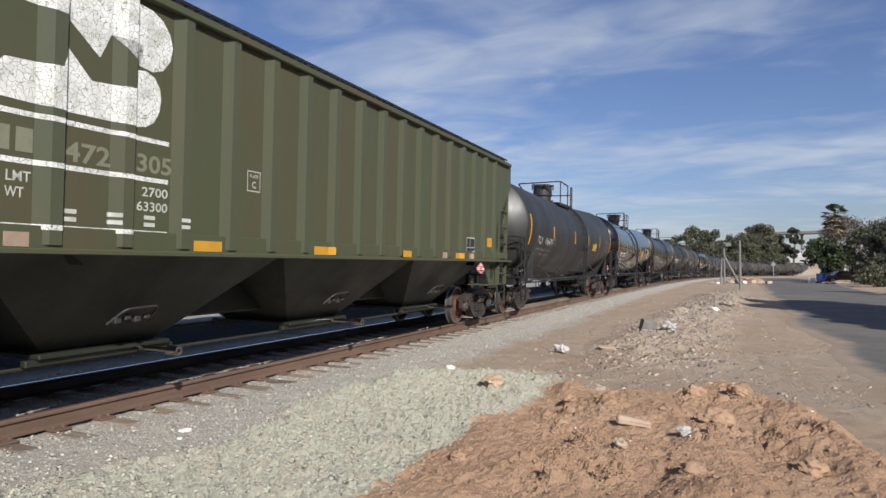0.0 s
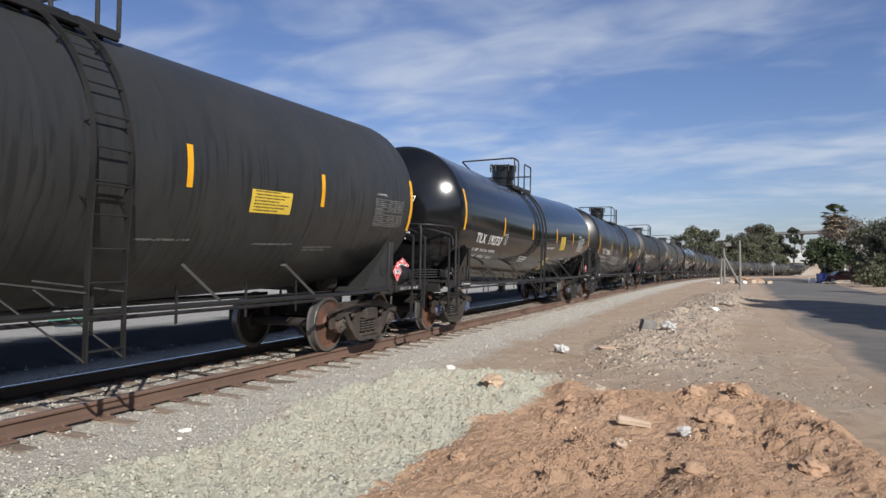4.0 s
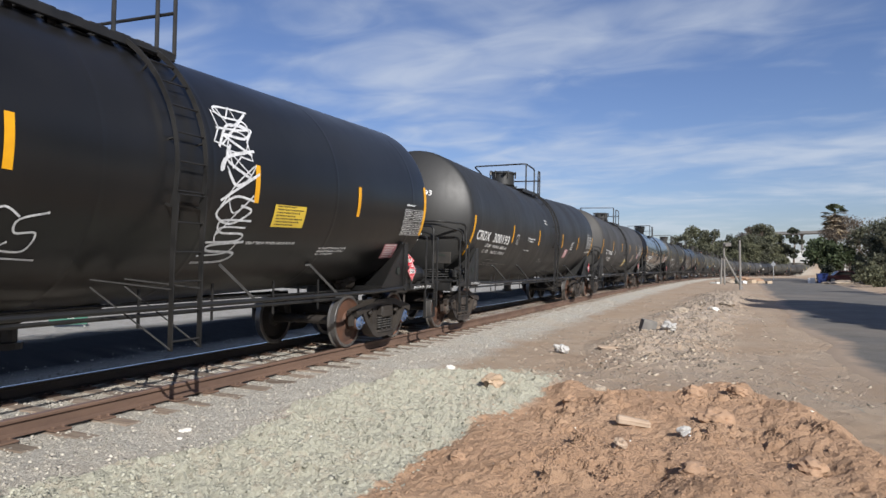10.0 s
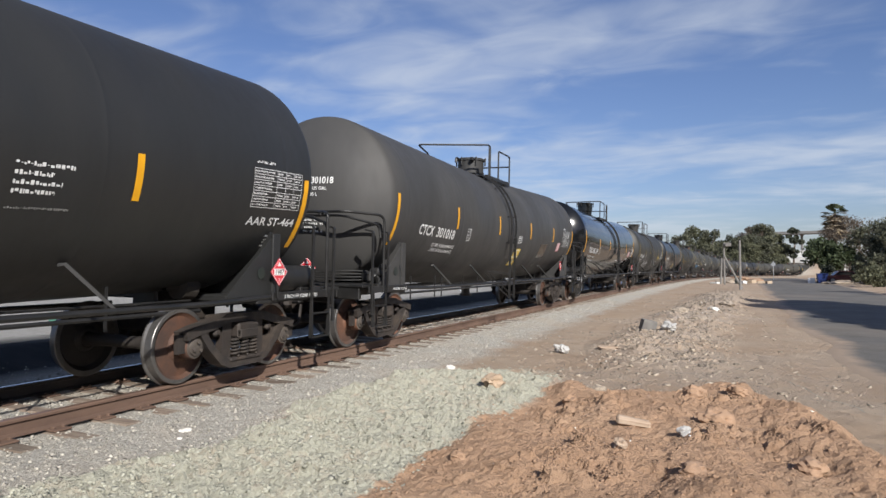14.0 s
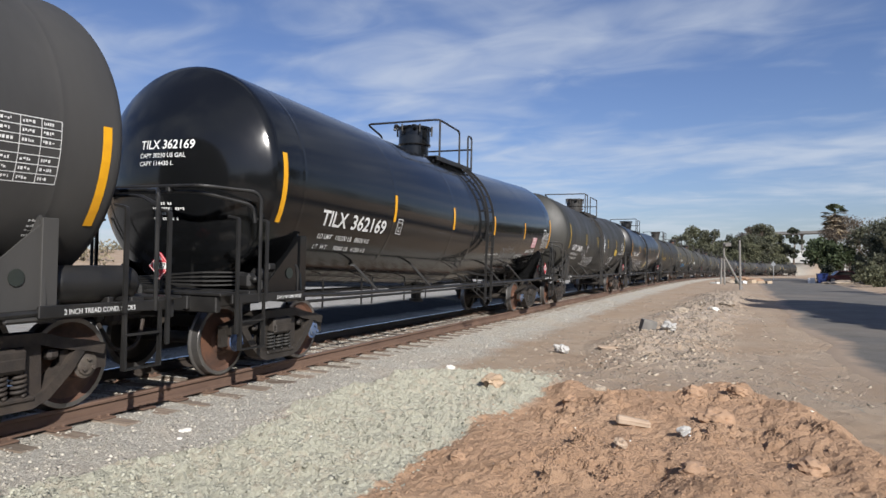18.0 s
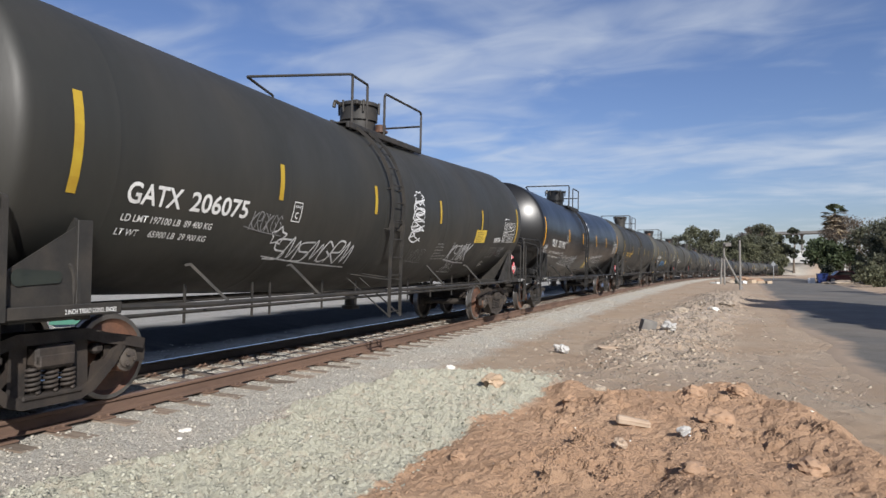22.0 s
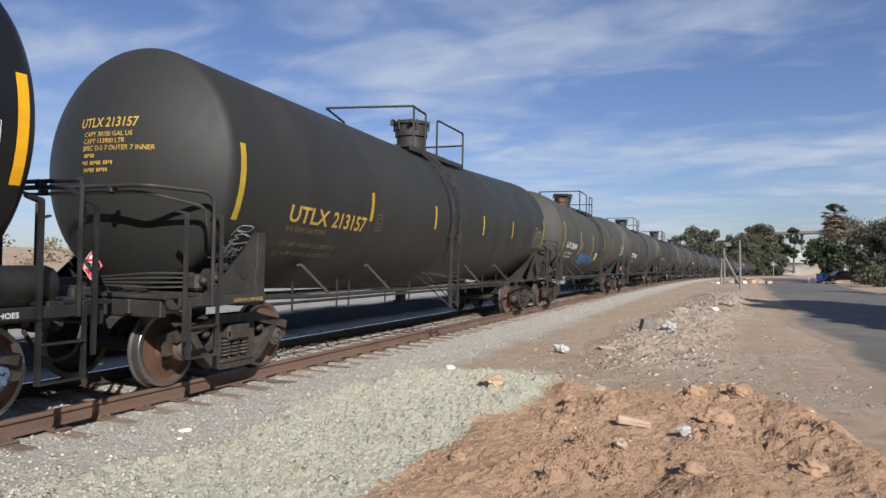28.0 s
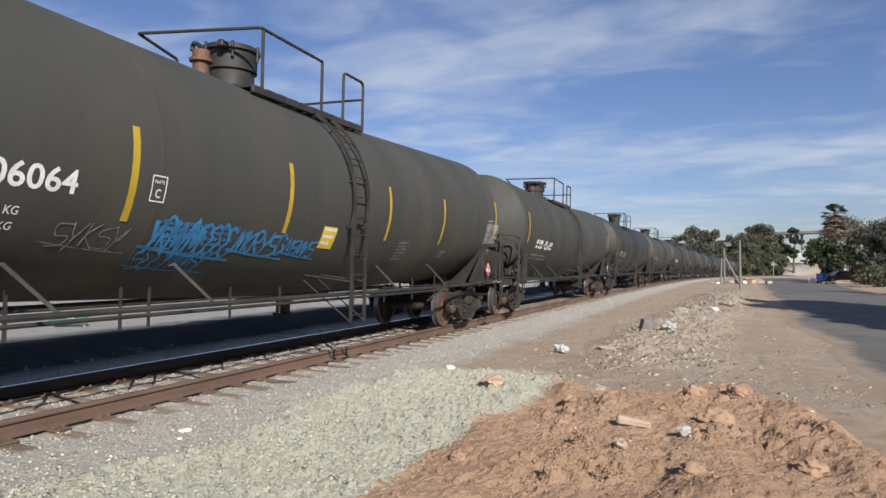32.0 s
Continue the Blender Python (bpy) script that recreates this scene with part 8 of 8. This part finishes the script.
def build_roadside():
    post(0.55, 77.5, 4.4, 0.10, 0.0, "weathered upright timber post standing in the dirt")
    post(1.5, 56.3, 3.75, 0.09, 0.0, "weathered upright timber post standing in the dirt")
    post(0.18, 80, 2.8, 0.10, radians(3), "short weathered timber post")
    ob = post(1.75, 61.5, 2.9, 0.09, radians(-26), "leaning weathered timber prop")
    bm = bmn()
    box(bm, (0.95, 77.3, 3.55), (0.6, 0.3, 0.4), cut=0.05)
    tagged(part("service_box", bm, M_CONCRETE), "grey service box fixed between two posts", "box")
    # road sign
    sign = new("road_sign")
    sign.matrix_world = Matrix.Translation((8.0, 119.5, float(land(8.0, 119.5))))
    tagged(sign, "white road sign on a steel pole", "road sign")
    bm = bmn()
    tube(bm, [(0, 0, -0.3), (0, 0, 3.0)], 0.05, 8)
    part("pole", bm, M_GALV, sign)
    bm = bmn()
    slab(bm, [(0.33 * math.cos(k * math.pi / 4 + 0.39), 2.55 + 0.33 * math.sin(k * math.pi / 4 + 0.39)) for k in range(8)], 0.03, lambda u, v, w: Vector((u, w - 0.07, v)))
    part("panel", bm, M_GALV, sign)
    # rubbish heap by the posts
    lump("soil_mound", 2.9, 92, (2.2, 1.8, 0.75), M_CLOD, "heap of dug brown soil by the road", "soil mound", 3, 0.25)
    lump("soil_mound", 1.4, 88, (1.6, 1.5, 0.5), M_RUBBLE, "low heap of rubble by the road", "soil mound", 4, 0.25)
    for k, (x, y, s, m, lab) in enumerate(((4.5, 86, (0.9, 0.5, 0.3), M_TAN, "flattened tan cardboard box in the rubbish"), (5.2, 85, (0.6, 0.5, 0.35), M_TAN, "pale box dumped by the road"), (3.6, 88, (1.0, 0.6, 0.42), M_TAN, "tan cardboard box dumped by the road"), (1.9, 83, (0.6, 0.5, 0.5), M_INK, "black box dumped by the road"), (2.6, 84, (0.6, 0.5, 0.34), M_WALLWHITE, "white box dumped by the road"), (-0.4, 80, (0.9, 0.5, 0.2), M_WALLWHITE, "white slab lying on the dirt"))):
        bm = bmn()
        box(bm, (0, 0, s[2] / 2 - 0.03), s, cut=0.03)
        ob = part("dumped_box", bm, m)
        ob.matrix_world = Matrix.Translation((x, y, float(land(x, y)))) @ Matrix.Rotation(k * 0.5, 4, "Z")
        tagged(ob, lab, "box")
    # blue bin
    b = new("wheeled_bin")
    b.matrix_world = Matrix.Translation((10.9, 88.3, float(land(10.9, 88.3))))
    tagged(b, "blue plastic wheeled bin beside the road", "bin")
    bm = bmn()
    faces(bm, [(sx * w, sy * w, z) for w, z in ((0.40, 0.06), (0.52, 1.05)) for sx, sy in ((-1, -1), (1, -1), (1, 1), (-1, 1))], [(0, 1, 5, 4), (1, 2, 6, 5), (2, 3, 7, 6), (3, 0, 4, 7), (3, 2, 1, 0), (4, 5, 6, 7)])
    part("body", bm, M_BIN, b)
    bm = bmn()
    box(bm, (0, 0, 1.09), (1.12, 1.12, 0.08), cut=0.03)
    part("lid", bm, M_BIN, b)
    for sx in (-1, 1):
        bm = bmn()
        lathe(bm, (sx * 0.42, 0.44, 0.13), (sx, 0, 0), [(0, 0.0), (0, 0.13), (0.06, 0.13), (0.06, 0)], 14)
        part("wheel", bm, M_TYRE, b)
    bm = bmn()
    box(bm, (9.9, 89, float(land(9.9, 89)) + 0.30), (0.7, 0.6, 0.62), cut=0.04)
    tagged(part("dumped_box", bm, M_PAPER), "white box standing beside the blue bin", "box")
    car_body("parked_car", 13.6, 92.5, radians(8), M_CARRED, "faded red sedan parked beside the road", "sedan", 4.4)
    lump("soil_mound", 12.2, 84, (2.6, 1.1, 0.32), M_RUBBLE, "low ridge of tan soil at the road edge", "soil mound", 6, 0.2)
    building(36, 342, 24, 12, 6.0, 0, "long white industrial building behind the trees", 5)
    building(36, 318, 26, 3.0, 2.6, 0, "low white boundary building on the bank beyond the rails", 4)
    building(26, 156, 11, 9, 4.4, 1.4, "white house with a shallow roof behind the trees", 3)
    building(45, 210, 14, 10, 5.0, 0, "white flat-roofed house behind the trees", 4)
    overpass()
    # green board and rail across the line
    g = new("green_board")
    gx, gy = -13.9, 11.4
    g.matrix_world = Matrix.Translation((gx, gy, float(land(gx, gy)))) @ Matrix.Rotation(radians(38), 4, "Z")
    tagged(g, "small green notice board standing on pale ground", "notice board")
    bm = bmn()
    box(bm, (0, 0, 0.20), (0.80, 0.05, 0.30), cut=0.01)
    part("panel", bm, M_SIGNGREEN, g)
    bm = bmn()
    box(bm, (-0.1, -0.030, 0.22), (0.45, 0.008, 0.045))
    tagged(part("bar", bm, M_PAPER, g), "white bar of unreadable writing")
    for sx in (-1, 1):
        bm = bmn()
        box(bm, (sx * 0.33, 0.045, 0.10), (0.05, 0.05, 0.36), cut=0.01)
        part("leg", bm, M_GALV, g)
    rail_ob = new("guard_rail")
    tagged(rail_ob, "galvanised steel guard rail along the road across the line", "guard rail")
    bm = bmn()
    tube(bm, [(-41.5 + 0.00047 * y * y / 2, y, float(land(-41.5, y)) + 0.62) for y in range(-20, 160, 6)], 0, flat=(0.06, 0.30))
    part("beam", bm, M_GALV, rail_ob)
    for k in range(45):
        y = -20 + 4.0 * k
        bm = bmn()
        box(bm, (-41.45 + 0.00047 * y * y / 2 - 0.1, y, float(land(-41.5, y)) + 0.3), (0.12, 0.12, 0.8), cut=0.01)
        part("post", bm, M_GALV, rail_ob)


def build_litter():
    """Single stones and rubbish that stand out on the ground."""
    for k, (x, y, s, m, lab, cat) in enumerate((
        (-4.16, 10.61, (0.075, 0.06, 0.065), M_WHITE, "white stone lying on the ballast edge", "stone"),
        (-2.88, 8.95, (0.17, 0.13, 0.12), M_ROCK, "tan sandstone lump on the pale rock heap", "rock"),
        (-5.06, 5.51, (0.06, 0.04, 0.03), M_WHITE, "flat white stone chip beside the track", "stone"),
        (-4.92, 5.28, (0.03, 0.025, 0.02), M_WHITE, "small white stone chip beside the track", "stone"),
        (-0.28, 8.3, (0.14, 0.11, 0.12), M_CLOD, "big brown clod of soil on the heap", "clod"),
        (0.17, 8.75, (0.12, 0.10, 0.10), M_CLOD, "big brown clod of soil on the heap", "clod"),
        (-0.05, 7.15, (0.17, 0.14, 0.13), M_CLOD, "big brown clod of soil on the heap", "clod"),
        (-0.75, 5.6, (0.055, 0.045, 0.06), M_WOOD, "pale stone on the soil heap", "stone"),
        (-1.55, 9.45, (0.10, 0.08, 0.09), M_RUBBLE, "grey stone at the edge of the soil heap", "stone"),
        (0.62, 5.75, (0.11, 0.10, 0.10), M_CLOD, "brown clod of soil on the heap", "clod"),
        (-0.2, 5.2, (0.10, 0.09, 0.06), M_CLOD, "rounded clod of soil on the heap", "clod"),
        (-2.05, 5.4, (0.07, 0.06, 0.06), M_CLOD, "clod of soil at the foot of the heap", "clod"),
        (-1.75, 8.6, (0.10, 0.09, 0.08), M_CLOD, "clod of soil on the heap", "clod"),
        (-2.1, 14.3, (0.28, 0.14, 0.06), M_WOOD, "broken pale slab lying on the dirt", "slab"),
        (-1.9, 17.9, (0.12, 0.10, 0.09), M_RUBBLE, "grey stone in the rubble", "stone"),
        (-0.55, 21.5, (0.25, 0.18, 0.12), M_RUBBLE, "broken lump of concrete in the rubble", "rubble"),
        (-0.2, 26.0, (0.30, 0.2, 0.16), M_WHITE, "pale lump of concrete in the rubble", "rubble"),
        (-1.2, 24.0, (0.24, 0.2, 0.15), M_RUBBLE, "broken lump of concrete in the rubble", "rubble"),
        (0.3, 31.0, (0.35, 0.25, 0.18), M_RUBBLE, "broken lump of concrete in the rubble", "rubble"),
    )):
        lump(cat, x, y, s, m, lab, cat, k + 11, 0.35)
    # concrete block tipped on its edge
    bm = bmn()
    box(bm, (0, 0, 0), (0.36, 0.22, 0.26), cut=0.012)
    ob = part("concrete_block", bm, M_CONCRETE)
    ob.matrix_world = Matrix.Translation((-1.66, 17.85, float(land(-1.66, 17.85)) + 0.12)) @ Euler((0.1, 0.25, 0.5)).to_matrix().to_4x4()
    tagged(ob, "grey concrete block tipped in the rubble", "concrete block")
    # crumpled bags
    for x, y, s, lab, k in ((-1.14, 17.5, 0.19, "crumpled white plastic bag in the rubble", 2), (-2.98, 13.75, 0.17, "thin crumpled plastic bag on the dirt", 5), (-0.32, 6.72, 0.07, "crumpled white paper cup on the soil heap", 8)):
        bm = bmn()
        bmesh.ops.create_icosphere(bm, subdivisions=4, radius=1.0)
        off = Vector((k, k * 2.0, 0.3))
        for v in bm.verts:
            n = noise.noise(v.co * 1.2 + off) * 0.55 + abs(noise.noise(v.co * 3.2 + off)) * 0.28
            v.co = Vector((v.co.x, v.co.y * 0.8, v.co.z * 0.75)) * s * (0.75 + n)
        ob = part("plastic_bag" if s > 0.1 else "paper_cup", bm, M_PLASTIC)
        ob.matrix_world = Matrix.Translation((x, y, float(land(x, y)) + s * 0.45))
        tagged(ob, lab, "bag" if s > 0.1 else "cup")
    # split length of pale wood on the heap
    bm = bmn()
    vs = box(bm, (0, 0, 0), (0.33, 0.09, 0.08), cut=0.02)
    for v in vs:
        v.co.z += noise.noise(v.co * 9) * 0.02
    ob = part("split_timber", bm, M_WOOD)
    ob.matrix_world = Matrix.Translation((-0.80, 6.95, float(land(-0.80, 6.95)) + 0.05)) @ Euler((0.1, 0.12, 0.25)).to_matrix().to_4x4()
    tagged(ob, "pale split length of timber on the soil heap", "timber")
    # faded green hose trodden into the dirt
    bm = bmn()
    pts = [(0.95 + 0.66 * u + 0.05 * math.sin(u * 9), 11.6 - 1.9 * u) for u in [k / 24 for k in range(25)]]
    tube(bm, [(x, y, float(land(x, y)) - 0.002) for x, y in pts], 0.006, 6)
    tagged(part("garden_hose", bm, paint("faded_teal_hose", (0.24, 0.30, 0.26), (0.30, 0.27, 0.22), 6.0, 0.8)), "faded teal hose trodden into the dirt", "hose")


build_greenery()
build_roadside()
build_litter()
far_car = car_body("orange_van", 44.3, 325.0, radians(22), M_CARORANGE, "orange and white van driving beyond the rails", "van", 6.4)
build_ties()
def motions():
    """The train rolls past; every wheelset turns with the ground it covers."""
    rows_w = {}
    for car, s0, reach in train:
        walk(car, [(t, car_pose(s0 - travelled(t), reach)) for t in [k * 1.0 for k in range(33)]])
        for ob in car.children_recursive:
            if ob.name.startswith("wheelset"):
                y = ob.location.y
                key = round(y, 3)
                if key not in rows_w:
                    rows_w[key] = [(k / 10, pose(0, y, 0.457, math.degrees(travelled(k / 10) / 0.457))) for k in range(321)]
                walk(ob, rows_w[key])
    z = float(land(30.0, 318.0)) + 0.05
    stops = [(0, 60.0, 331.6), (14.0, 60.0, 331.6), (16.5, 38.6, 323.0), (17.8, 32.0, 320.4), (18.5, 29.0, 319.2), (19.3, 20.0, 315.5), (22.0, -8.0, 304.2), (32.0, -60.0, 283.0)]
    walk(far_car, [(t, Matrix.Translation((x, y, z)) @ Matrix.Rotation(radians(22), 4, "Z")) for t, x, y in stops])


motions()
